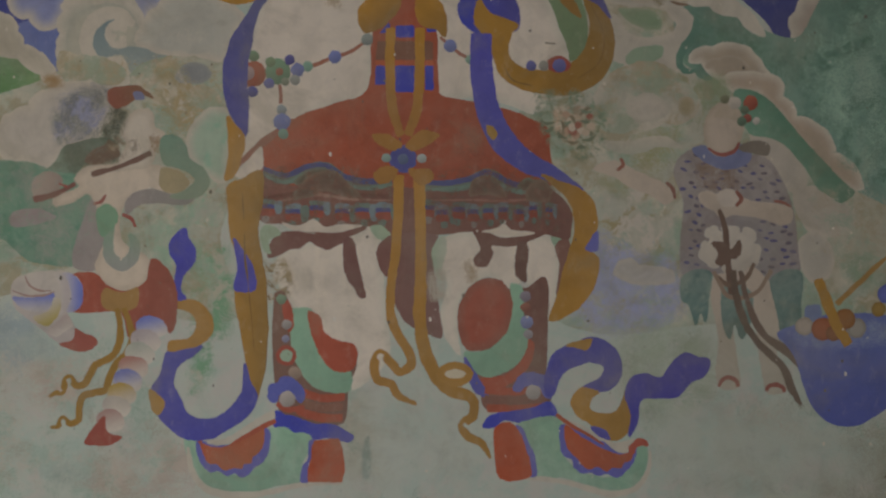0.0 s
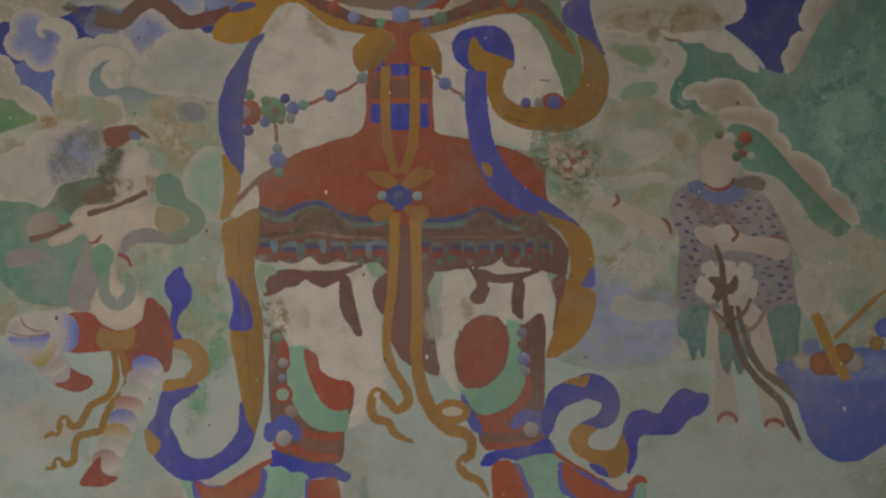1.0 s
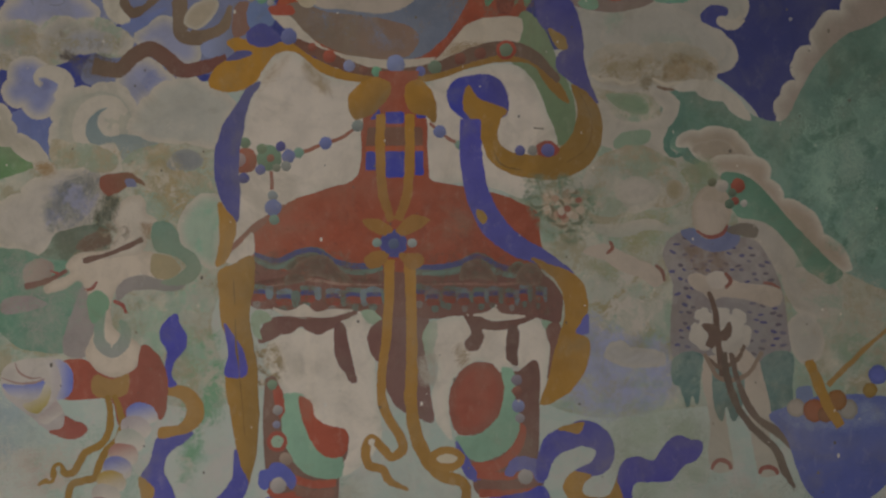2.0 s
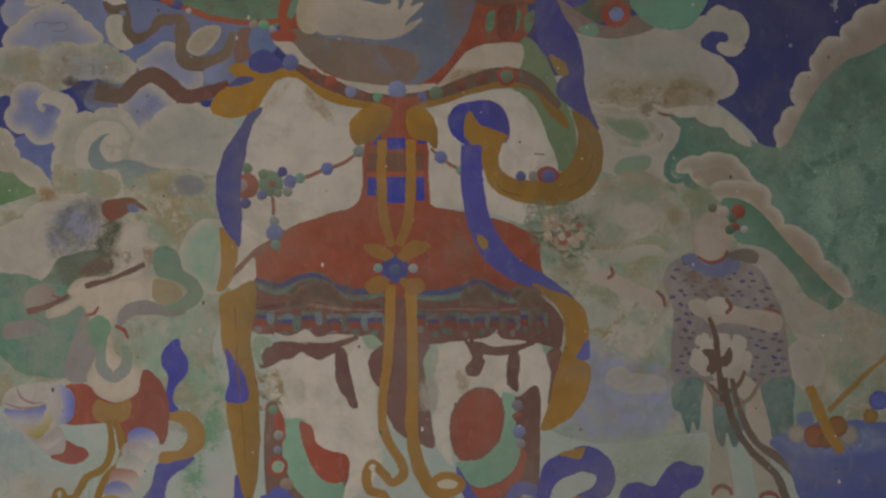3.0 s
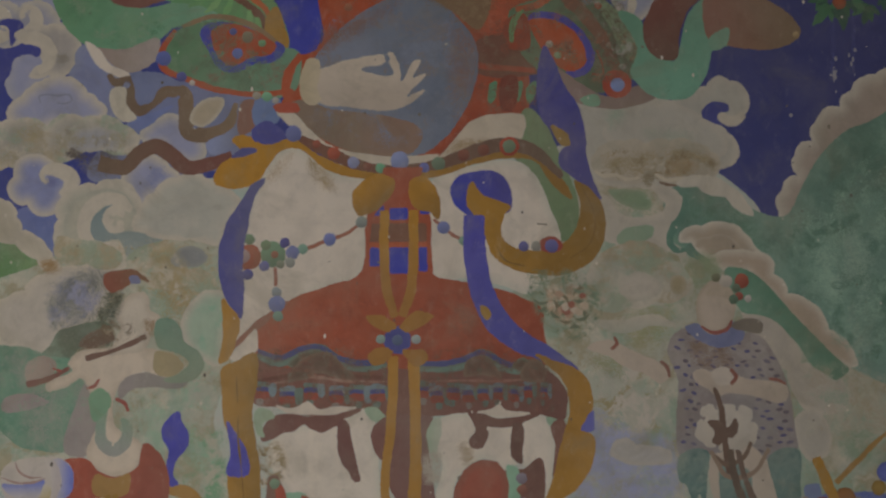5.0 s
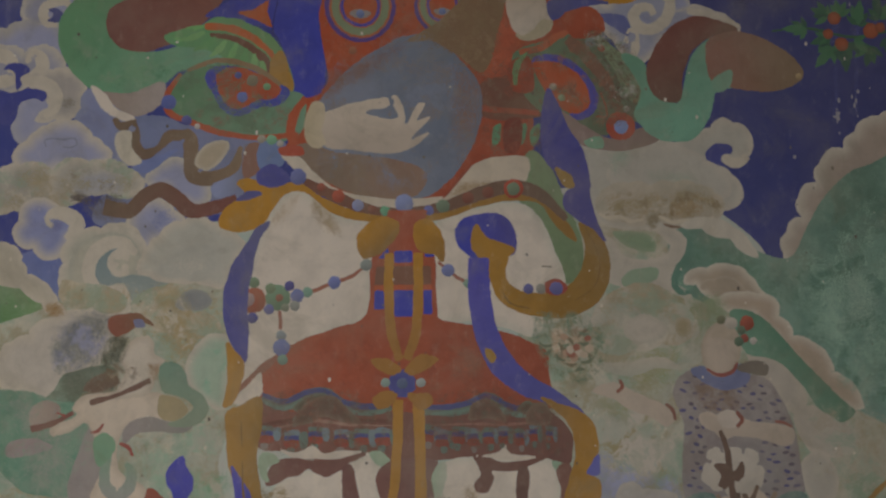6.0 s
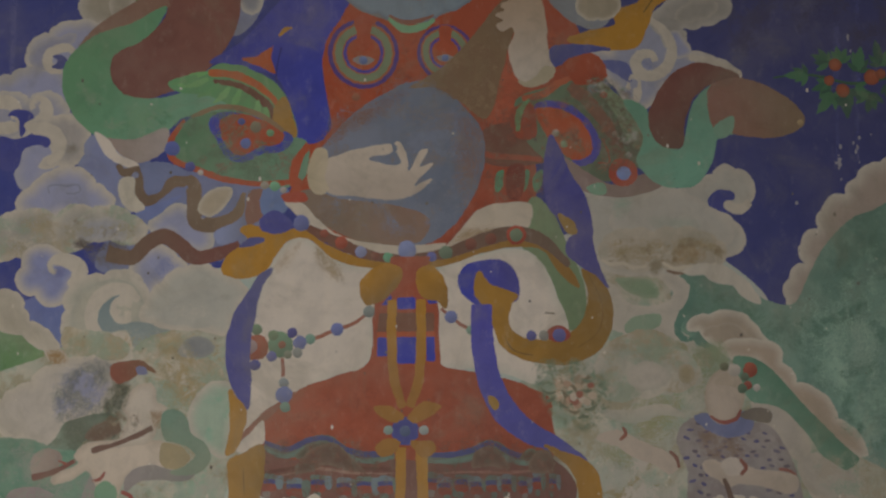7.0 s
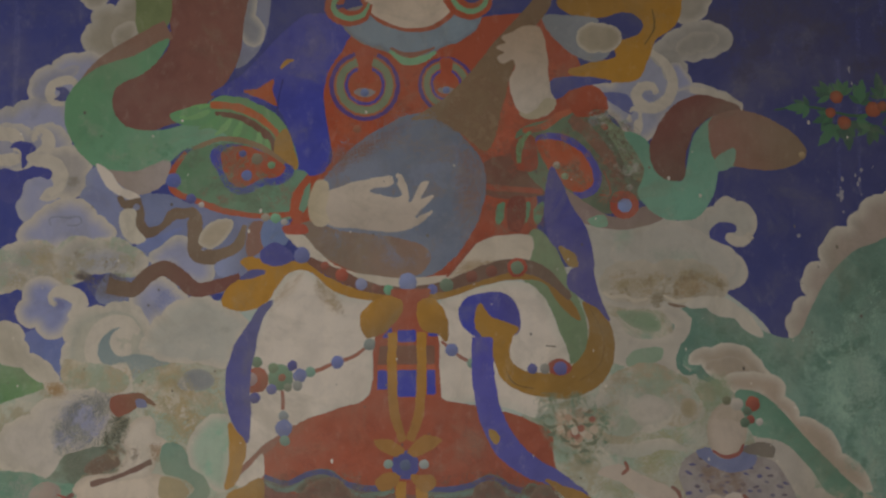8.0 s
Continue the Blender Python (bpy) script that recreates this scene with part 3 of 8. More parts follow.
fill("gap", [(-105.4, 198.3), (-101.4, 197.8), (-98.8, 198.6), (-95.9, 198.9), (-93.5, 198.1), (-93.1, 196.8), (-94.1, 196.0), (-95.8, 196.6), (-97.9, 196.2), (-99.4, 195.4), (-100.2, 191.6), (-102.3, 190.2), (-105.0, 191.6)], SKY, on=cl)
stain("stain", [(-89.6, 196.0), (-87.6, 197.4), (-86.4, 195.5), (-87.7, 194.1), (-89.3, 194.4)], (0.300, 0.270, 0.200), 0.8, 1.4, cl)
cloud([(-85.0, 194.4), (-83.2, 199.0), (-79.3, 196.9), (-74.8, 191.8), (-72.8, 182.4), (-77.9, 178.4), (-82.0, 182.4), (-84.9, 187.7)], (0.300, 0.330, 0.490), (0.340, 0.370, 0.500), width=3)
cl = cloud([(-100.4, 182.0), (-99.8, 184.6), (-97.3, 186.5), (-95.3, 188.7), (-92.7, 190.3), (-90.2, 191.4), (-87.0, 191.4), (-84.0, 190.1), (-82.0, 187.7), (-79.3, 185.8), (-77.3, 183.7), (-78.5, 181.0), (-89.8, 179.7), (-97.6, 179.6)], (0.417, 0.430, 0.560), (0.700, 0.632, 0.490), width=4.0, bulge=0.12)
band("curl", [(-92.7, 185.0), (-93.1, 186.6), (-91.5, 187.1), (-88.8, 186.9), (-86.2, 187.1), (-85.6, 185.8), (-87.2, 185.0), (-89.0, 185.2)], (0.3, 0.4, 0.4, 0.4, 0.3), (0.339, 0.354, 0.433), on=cl)
cl = cloud([(-69.6, 176.9), (-67.9, 179.8), (-64.9, 181.9), (-61.5, 182.7), (-58.2, 179.8), (-54.1, 175.9), (-55.0, 171.9), (-60.5, 171.9), (-64.6, 175.3)], (0.417, 0.430, 0.560), (0.662, 0.612, 0.490), width=3.6, bulge=0.16)
cl = cloud([(-112.0, 178.7), (-104.2, 179.3), (-101.6, 180.6), (-98.5, 180.9), (-95.1, 181.5), (-91.6, 180.2), (-90.8, 175.7), (-89.0, 171.7), (-94.4, 170.4), (-99.7, 170.1), (-111.4, 170.6)], (0.480, 0.450, 0.360), (0.700, 0.632, 0.490), width=3.0, bulge=0.12, mottle=AGED)
cl = cloud([(-91.6, 175.7), (-91.0, 179.1), (-89.3, 181.5), (-86.0, 182.6), (-82.8, 181.6), (-79.6, 182.1), (-76.2, 181.9), (-73.5, 180.3), (-70.8, 178.7), (-69.5, 176.6), (-70.8, 174.2), (-74.2, 173.1), (-78.2, 174.2), (-82.9, 174.7), (-85.4, 171.8), (-89.0, 170.9), (-90.9, 172.5)], (0.500, 0.470, 0.380), (0.700, 0.632, 0.490), width=3.2, bulge=0.12, mottle=AGED)
fill("billow", [(-86.1, 174.6), (-84.4, 178.4), (-81.1, 179.2), (-77.1, 178.9), (-73.6, 177.4), (-74.2, 174.5), (-78.2, 174.7), (-81.6, 173.9)], (0.470, 0.470, 0.470), (0.560, 0.530, 0.430), on=cl, wash=("rim", 2.0), shape="lobes", bulge=0.16)
dabs("fleck", [(-104.1, 178.2), (-96.4, 180.1), (-91.5, 178.8), (-90.6, 172.2), (-98.4, 170.9), (-103.7, 171.6)], 2.0, 2.2, ((0.430, 0.370, 0.230), (0.640, 0.580, 0.440), (0.520, 0.480, 0.400)), cl, 0.5, 62)
dabs("fleck", [(-89.5, 175.7), (-87.1, 179.7), (-77.9, 178.4), (-71.2, 176.8), (-73.7, 173.9), (-84.2, 173.9), (-88.0, 172.0)], 2.0, 1.8, ((0.430, 0.380, 0.250), (0.520, 0.510, 0.500), (0.620, 0.560, 0.420), (0.330, 0.280, 0.200)), cl, 0.5, 63)
stain("stain", [(-98.9, 179.6), (-92.4, 180.2), (-91.9, 175.9), (-96.0, 174.3), (-99.3, 176.2)], (0.480, 0.400, 0.230), 0.6, 3, cl)
stain("stain", [(-77.2, 178.4), (-72.6, 178.2), (-71.9, 175.3), (-75.3, 173.9), (-76.9, 175.8)], (0.440, 0.390, 0.220), 0.6, 2, cl)
stain("stain", [(-87.0, 172.8), (-84.8, 174.9), (-81.6, 173.9), (-77.9, 174.7), (-74.7, 173.7), (-73.3, 171.8), (-80.1, 170.7), (-84.0, 171.2)], (0.150, 0.126, 0.105), 0.95, 1.6, cl)
stain("stain", [(-84.1, 171.8), (-74.2, 172.6), (-71.4, 169.2), (-77.3, 167.1), (-82.8, 168.6)], (0.234, 0.215, 0.205), 0.9, 3, cl)
cl = cloud([(-99.6, 165.4), (-98.2, 167.7), (-98.1, 170.1), (-96.9, 172.2), (-93.6, 173.0), (-90.6, 172.2), (-89.0, 170.7), (-85.8, 170.2), (-83.4, 168.4), (-83.3, 165.5), (-86.0, 163.6), (-87.6, 160.5), (-90.1, 158.7), (-93.0, 159.2), (-94.9, 161.3), (-97.8, 161.8), (-99.2, 163.6)], (0.330, 0.360, 0.560), (0.700, 0.632, 0.490), width=3.6, bulge=0.12)
curl([(-90.5, 166.2), (-91.3, 168.0), (-89.9, 169.4), (-87.3, 169.1), (-85.4, 167.6), (-85.5, 165.2), (-87.5, 163.6)], (0.9, 2.4, 3.0, 3.4, 3.4, 3.0, 1.2), cl, (0.700, 0.632, 0.490))
stain("stain", [(-90.4, 168.3), (-88.0, 167.3), (-88.9, 165.4), (-90.5, 165.7)], (0.240, 0.260, 0.460), 0.85, 1.3, cl)
cl = cloud([(-73.4, 168.7), (-71.7, 171.3), (-68.4, 173.2), (-65.0, 172.7), (-62.3, 170.3), (-59.8, 168.2), (-62.8, 165.1), (-66.6, 162.7), (-68.9, 160.1), (-71.8, 162.7)], (0.417, 0.430, 0.560), (0.700, 0.632, 0.490), width=4.0, bulge=0.12)
stain("stain", [(-67.5, 170.3), (-64.4, 170.8), (-61.9, 167.9), (-65.4, 165.1), (-67.8, 165.3)], (0.300, 0.335, 0.540), 0.7, 3, cl)
cl = cloud([(-88.4, 152.3), (-88.4, 155.3), (-87.7, 157.9), (-88.4, 160.5), (-86.7, 163.1), (-83.7, 165.7), (-79.3, 166.0), (-75.7, 167.3), (-72.0, 166.6), (-70.1, 164.5), (-68.7, 161.4), (-66.2, 153.6), (-70.4, 149.0), (-73.6, 145.9), (-78.9, 147.2), (-84.0, 147.7), (-87.3, 149.7)], (0.560, 0.545, 0.420), (0.700, 0.632, 0.490), width=3.2, bulge=0.12, mottle=AGED[:1])
fill("billow", [(-85.6, 152.8), (-86.2, 157.9), (-84.1, 162.3), (-79.8, 164.5), (-75.4, 165.0), (-71.9, 163.2), (-69.8, 158.8), (-72.7, 152.3), (-77.7, 149.0), (-82.8, 149.5)], (0.600, 0.570, 0.430), (0.540, 0.530, 0.410), on=cl, wash=("rim", 2.4))
curl([(-70.9, 160.1), (-73.7, 162.4), (-77.1, 162.6), (-80.1, 160.8), (-81.5, 157.2), (-80.7, 153.3), (-78.0, 151.0), (-74.2, 151.3), (-72.0, 149.5)], (1.4, 2.8, 3.2, 3.4, 3.4, 3.4, 3.4, 3.0, 1.4), cl, (0.700, 0.632, 0.490))
fill("gap", [(-75.2, 161.2), (-77.2, 160.8), (-79.2, 159.0), (-80.1, 156.4), (-79.5, 153.8), (-77.3, 152.8), (-73.7, 153.4), (-72.4, 151.6), (-71.7, 149.5), (-69.2, 151.1), (-66.7, 152.4), (-63.1, 153.4), (-67.8, 154.9), (-71.5, 155.2), (-75.1, 155.4), (-76.8, 157.2), (-76.1, 159.3)], (0.290, 0.365, 0.345), (0.385, 0.440, 0.390), on=cl, wash=("way", -60))
curl([(-72.5, 159.6), (-74.8, 160.1), (-76.3, 158.5), (-75.2, 156.4), (-72.6, 156.4)], (2.2, 2.4, 2.4, 2.8, 2.6), cl, (0.700, 0.632, 0.490))
cl = cloud([(-70.8, 156.5), (-69.6, 159.3), (-68.2, 162.2), (-65.7, 164.3), (-64.2, 166.6), (-60.6, 167.7), (-57.2, 169.2), (-53.8, 167.7), (-50.3, 165.7), (-46.8, 163.8), (-45.5, 162.0), (-47.2, 159.7), (-48.9, 155.8), (-50.1, 152.4), (-54.3, 152.9), (-57.2, 153.7), (-60.5, 153.4), (-63.9, 153.7), (-67.6, 154.9)], (0.590, 0.575, 0.465), (0.700, 0.632, 0.490), width=3.0, bulge=0.12)
fill("billow", [(-66.1, 156.2), (-64.4, 160.1), (-60.1, 162.5), (-55.4, 163.3), (-51.5, 161.5), (-50.3, 157.6), (-53.3, 155.0), (-59.8, 154.7)], (0.560, 0.550, 0.450), (0.600, 0.580, 0.470), on=cl, wash=("rim", 3), shape="lobes", bulge=0.16)
stain("stain", [(-63.8, 158.0), (-57.4, 159.9), (-53.4, 157.6), (-58.5, 154.7)], (0.700, 0.650, 0.520), 0.7, 4, cl)
cl = cloud([(-110.9, 163.0), (-103.1, 162.5), (-100.2, 162.3), (-98.0, 161.0), (-97.3, 158.4), (-95.9, 155.3), (-92.4, 153.8), (-89.9, 151.5), (-88.5, 148.9), (-86.8, 146.9), (-89.3, 145.6), (-92.4, 148.6), (-97.2, 152.2), (-110.6, 158.6)], (0.620, 0.560, 0.420), (0.700, 0.632, 0.490), width=2, bulge=0.12)
stain("stain", [(-91.0, 148.4), (-88.8, 148.9), (-87.8, 146.4), (-89.6, 145.1)], (0.450, 0.300, 0.130), 0.8, 1.4, cl)

# right-hand clouds
cl = cloud([(54.9, 250.0), (64.0, 250.1), (63.1, 239.5), (61.1, 236.3), (56.7, 235.4), (54.6, 238.5)], (0.470, 0.425, 0.330), (0.662, 0.612, 0.490), width=2.4, bulge=0.16)
cl = cloud([(44.7, 225.7), (47.5, 229.1), (51.6, 229.4), (55.0, 224.4), (58.2, 220.2), (65.0, 218.8), (71.1, 214.7), (60.7, 213.2), (52.5, 211.8), (49.7, 207.6), (45.6, 206.2), (40.3, 211.7), (36.4, 217.2), (33.7, 220.0), (39.1, 220.3)], (0.420, 0.430, 0.500), (0.700, 0.632, 0.490), width=3.0, bulge=0.12)
cl = cloud([(48.8, 227.7), (51.7, 231.4), (56.4, 234.3), (60.8, 236.0), (64.9, 235.5), (68.7, 233.2), (68.6, 230.1), (65.8, 228.1), (61.7, 226.7), (57.3, 226.1), (57.7, 223.0), (59.0, 219.9), (54.1, 220.1), (51.5, 224.3)], (0.450, 0.420, 0.350), (0.580, 0.545, 0.450), width=2.8, bulge=0.12)
fill("billow", [(55.1, 228.6), (57.7, 232.0), (61.9, 233.2), (65.7, 232.1), (64.2, 229.5), (60.3, 228.3), (57.8, 227.5)], (0.420, 0.390, 0.320), (0.540, 0.500, 0.400), on=cl, wash=("rim", 1.8), shape="lobes", bulge=0.16)
fill("billow", [(52.8, 224.3), (55.6, 225.5), (57.4, 223.0), (59.0, 220.2), (54.9, 218.8)], (0.417, 0.430, 0.560), (0.662, 0.612, 0.490), on=cl, wash=("rim", 1.6))
fill("gap", [(36.9, 217.8), (40.5, 218.1), (43.4, 217.3), (44.5, 214.8), (43.9, 212.6), (41.2, 214.5), (38.5, 216.1)], (0.180, 0.200, 0.400), on=cl)
curl([(48.8, 228.5), (52.3, 225.5), (54.1, 221.5), (53.2, 217.1), (49.9, 214.5), (46.6, 215.1), (45.3, 217.6), (46.7, 219.5), (49.2, 219.6), (50.2, 217.9)], (1.2, 2.0, 2.4, 2.6, 2.8, 2.8, 2.6, 2.4, 2.0, 1.4), cl, (0.700, 0.632, 0.490))
stain("stain", [(47.2, 218.1), (49.7, 218.2), (50.7, 216.5), (48.0, 215.6)], (0.300, 0.325, 0.510), 0.8, 1, cl)
curl([(58.2, 219.1), (63.8, 217.7), (70.5, 215.3)], (1.6, 2.2, 0.8), cl, (0.700, 0.632, 0.490))
curl([(43.3, 210.9), (45.0, 213.7), (45.7, 210.1), (44.8, 206.8)], (1.2, 2.2, 2.0, 1.4), cl, (0.700, 0.632, 0.490))
cl = cloud([(33.1, 180.4), (29.2, 188.7), (35.9, 186.3), (41.2, 185.0), (45.2, 186.9), (49.8, 187.7), (54.6, 187.0), (59.4, 188.6), (63.0, 190.5), (65.7, 193.0), (68.6, 191.9), (72.1, 190.3), (73.2, 186.3), (71.5, 183.3), (67.8, 182.7), (65.3, 181.9), (67.9, 179.5), (70.5, 176.1), (69.8, 172.6), (66.0, 170.8), (63.3, 167.9), (56.7, 167.3), (46.1, 166.6), (35.6, 168.5)], (0.590, 0.565, 0.460), (0.670, 0.615, 0.490), width=3.2, bulge=0.1)
fill("gap", [(61.9, 183.5), (62.8, 185.7), (65.5, 186.8), (68.2, 186.0), (67.8, 184.4), (66.0, 184.3), (65.6, 182.7), (67.2, 181.1), (64.3, 181.9)], (0.110, 0.118, 0.330), on=cl)
curl([(66.5, 184.1), (67.2, 182.7), (69.4, 182.2), (71.8, 183.8)], (1.6, 2.2, 2.4, 1.6), cl, (0.700, 0.632, 0.490))
fill("billow", [(38.4, 178.8), (40.6, 182.6), (45.2, 185.3), (51.9, 186.1), (58.0, 185.4), (61.9, 182.7), (65.0, 180.6), (67.6, 177.7), (66.9, 173.9), (59.5, 175.2), (48.9, 176.0), (41.0, 176.5)], (0.600, 0.570, 0.465), (0.650, 0.600, 0.480), on=cl, wash=("rim", 2.4), shape="lobes", bulge=0.12)
stain("stain", [(38.5, 184.7), (44.4, 186.1), (43.7, 180.5), (39.7, 179.1)], (0.420, 0.520, 0.385), 0.75, 3, cl)
stain("stain", [(47.7, 180.5), (59.7, 180.0), (60.9, 177.6), (49.0, 176.5)], (0.500, 0.530, 0.410), 0.6, 2.5, cl)
fill("billow", [(35.9, 171.1), (36.5, 174.3), (38.9, 176.4), (43.7, 177.3), (48.7, 176.5), (54.3, 177.6), (59.6, 177.1), (63.8, 175.0), (66.1, 172.6), (64.1, 168.9), (59.3, 167.8), (54.0, 167.5), (50.1, 169.1), (47.2, 167.5), (42.2, 168.0), (38.2, 168.8)], (0.560, 0.500, 0.370), (0.640, 0.570, 0.420), on=cl, wash=("rim", 2.6), shape="lobes", bulge=0.14, mottle=((0.660, 0.590, 0.450), (0.500, 0.470, 0.340)))
dabs("fleck", [(36.2, 172.4), (41.0, 175.4), (48.9, 175.2), (58.2, 176.0), (66.1, 172.6), (63.3, 168.4), (51.4, 168.3), (38.2, 168.5)], 1.8, 1.5, ((0.430, 0.350, 0.200), (0.690, 0.620, 0.470), (0.500, 0.400, 0.240), (0.350, 0.270, 0.150)), cl, 0.55, 61)
stain("stain", [(47.5, 168.8), (49.6, 170.4), (50.9, 168.8), (50.0, 166.6), (48.5, 166.6)], (0.330, 0.270, 0.160), 0.7, 0.9, cl)
stain("stain", [(38.3, 172.5), (43.6, 174.3), (47.5, 172.5), (46.1, 169.3), (40.9, 169.0)], (0.430, 0.340, 0.170), 0.7, 2.2, cl)
stain("stain", [(52.8, 172.5), (59.0, 173.4), (62.3, 171.3), (58.8, 168.6), (53.5, 168.6)], (0.450, 0.310, 0.150), 0.7, 2.2, cl)
curl([(36.4, 170.1), (38.7, 169.0), (41.4, 169.3), (44.0, 168.3), (46.9, 168.6)], (0.5, 0.9, 0.8, 0.9, 0.5), cl, (0.740, 0.660, 0.490))
curl([(50.6, 169.6), (53.5, 168.1), (57.0, 168.6), (60.6, 168.1), (63.6, 169.4)], (0.5, 0.9, 0.8, 0.9, 0.5), cl, (0.740, 0.660, 0.490))
cloud([(55.3, 167.3), (62.0, 169.3), (68.5, 166.7), (72.3, 162.8), (73.8, 159.8), (67.1, 164.1), (60.6, 166.7)], CLOUD, width=1.5, bulge=0.1)
cl = cloud([(56.1, 153.8), (56.9, 156.4), (61.5, 157.5), (66.7, 158.5), (71.3, 156.0), (73.6, 153.0), (75.3, 150.2), (72.7, 148.6), (65.6, 148.8), (58.9, 153.6)], (0.541, 0.450, 0.325), width=2.6, bulge=0.1, billow=0.6)
cloud([(62.9, 149.4), (65.5, 151.4), (73.3, 151.5), (76.6, 150.9), (78.3, 149.0), (78.0, 146.4), (80.0, 145.1), (81.4, 141.9), (86.6, 140.0), (89.3, 137.4), (90.7, 133.6), (94.7, 131.0), (97.4, 125.2), (93.5, 125.1), (82.8, 134.7), (77.4, 141.8), (72.1, 146.9), (65.6, 147.7)], (0.560, 0.450, 0.325), width=2.6, bulge=0.08)
cloud([(70.5, 137.2), (74.6, 137.5), (78.9, 135.5), (81.6, 131.9), (83.5, 128.8), (84.0, 125.7), (87.7, 125.2), (92.2, 123.0), (95.2, 119.6), (95.0, 116.2), (90.3, 114.1), (85.9, 114.8), (83.2, 117.1), (80.9, 123.8), (76.6, 130.3), (72.4, 134.1)], (0.600, 0.545, 0.440), (0.650, 0.585, 0.460), width=2.4, bulge=0.1)
cloud([(82.2, 112.6), (84.3, 115.0), (87.2, 115.3), (89.6, 112.7), (90.7, 108.6), (89.5, 104.6), (85.6, 103.5), (83.1, 106.9)], (0.560, 0.520, 0.420), (0.640, 0.580, 0.460), width=2.0, bulge=0.06)
fill("painted_hillside", [(66.9, 147.5), (72.8, 146.9), (82.8, 136.7), (92.1, 127.3), (95.1, 124.5), (92.3, 122.1), (87.0, 125.0), (82.9, 130.8), (76.2, 136.6), (70.3, 137.8)], (0.161, 0.311, 0.201), (0.234, 0.417, 0.284), label="dark green painted slope between clouds", category="painted hill", wash=("way", 220))
cloud([(39.5, 105.0), (40.7, 107.9), (43.8, 108.5), (45.7, 106.9), (49.4, 106.7), (53.6, 105.7), (53.9, 103.4), (48.1, 102.5), (42.9, 103.0)], (0.560, 0.530, 0.470), (0.600, 0.555, 0.460), width=2, bulge=0.05)


for p, w in (([(37.6, 143.2), (42.2, 145.6), (48.7, 144.9), (53.9, 143.4), (57.5, 145.0)], 2.6), ([(39.7, 138.7), (46.1, 140.4), (52.7, 139.2)], 2.2), ([(38.8, 150.3), (43.3, 152.6), (50.5, 153.5), (57.0, 150.6), (56.7, 147.3)], 2.4), ([(35.8, 135.4), (42.4, 133.9), (50.1, 135.6), (55.4, 134.1)], 2.8), ([(54.5, 146.0), (58.1, 145.0), (58.5, 142.2), (55.5, 141.1)], 1.6), ([(39.3, 160.0), (43.3, 155.6), (49.8, 155.3)], 2.2)):
    wisp = tagged(band("painted_wisp", p, (0.6, w, w, w * 0.8, 0.5), (0.662, 0.600, 0.467), (0.541, 0.541, 0.417), wash=("way", -90), label="pale painted wisp of cloud on green mist", category="painted cloud"), group="painted wisps")
dabs("fleck", [(35.9, 128.9), (54.3, 121.3), (53.2, 109.6), (36.2, 110.7)], 4, 2, ((0.662, 0.600, 0.485), (0.450, 0.385, 0.212), (0.560, 0.541, 0.417)), wisp, 0.7, 12)
dabs("fleck", [(84.3, 125.7), (106.7, 122.1), (107.2, 101.1), (86.1, 103.5)], 4.8, 2.4, ((0.600, 0.560, 0.433), (0.385, 0.485, 0.339), (0.522, 0.450, 0.311)), wisp, 0.35, 14)
dabs("fleck", [(80.0, 157.0), (107.4, 175.5), (109.5, 124.0), (94.2, 126.4)], 5, 2.6, ((0.417, 0.620, 0.450), (0.151, 0.284, 0.190), (0.297, 0.485, 0.354)), hill, 0.35, 15)
dabs("fleck", [(-88.4, 145.2), (-76.9, 147.3), (-71.7, 141.6), (-74.8, 133.8), (-76.7, 128.6), (-87.0, 127.2)], 2.6, 1.3, ((0.311, 0.339, 0.311), (0.369, 0.385, 0.485), (0.450, 0.467, 0.400), (0.284, 0.284, 0.201)), mist, 0.35, 16)
dabs("fleck", [(-76.9, 151.8), (-58.9, 153.3), (-49.8, 147.0), (-49.7, 130.3), (-62.6, 136.5), (-69.1, 142.9)], 2.8, 1.4, ((0.541, 0.417, 0.212), (0.662, 0.600, 0.450), (0.433, 0.385, 0.223), (0.450, 0.522, 0.385)), mist, 0.4, 17)
dabs("fleck", [(-60.1, 140.4), (-48.5, 141.9), (-48.3, 123.8), (-52.1, 112.1), (-58.6, 114.6)], 3, 1.5, ((0.385, 0.560, 0.385), (0.641, 0.600, 0.450), (0.467, 0.417, 0.246)), mist, 0.4, 18)


cl = fill("painted_cloud", [(-108.9, 136.8), (-101.2, 137.7), (-98.7, 139.8), (-94.8, 141.4), (-93.6, 143.7), (-90.5, 145.1), (-87.2, 146.4), (-82.0, 147.0), (-76.9, 146.6), (-75.6, 142.7), (-76.8, 137.6), (-80.7, 133.6), (-85.8, 131.0), (-87.8, 128.1), (-90.4, 127.0), (-93.5, 128.0), (-96.6, 128.8), (-101.2, 130.0), (-108.9, 129.9)], (0.640, 0.580, 0.470), (0.700, 0.630, 0.490), label="pale painted cloud stained blue-grey by smoke", category="painted cloud", wash=("rim", 3.5), shape="lobes", bulge=0.14)
stain("smoke", [(-89.4, 142.5), (-85.9, 146.2), (-80.7, 147.1), (-76.1, 146.3), (-75.8, 141.4), (-79.4, 135.5), (-84.5, 132.8), (-88.9, 134.3)], (0.330, 0.345, 0.420), 0.95, 5, cl)
dabs("smoke", [(-90.0, 142.5), (-85.9, 146.4), (-80.1, 147.5), (-75.6, 146.3), (-75.6, 140.2), (-80.0, 133.6), (-88.4, 132.0)], 2.5, 2.0, ((0.300, 0.310, 0.330), (0.420, 0.420, 0.520), (0.500, 0.470, 0.420), (0.270, 0.285, 0.240)), cl, 0.85, 31)
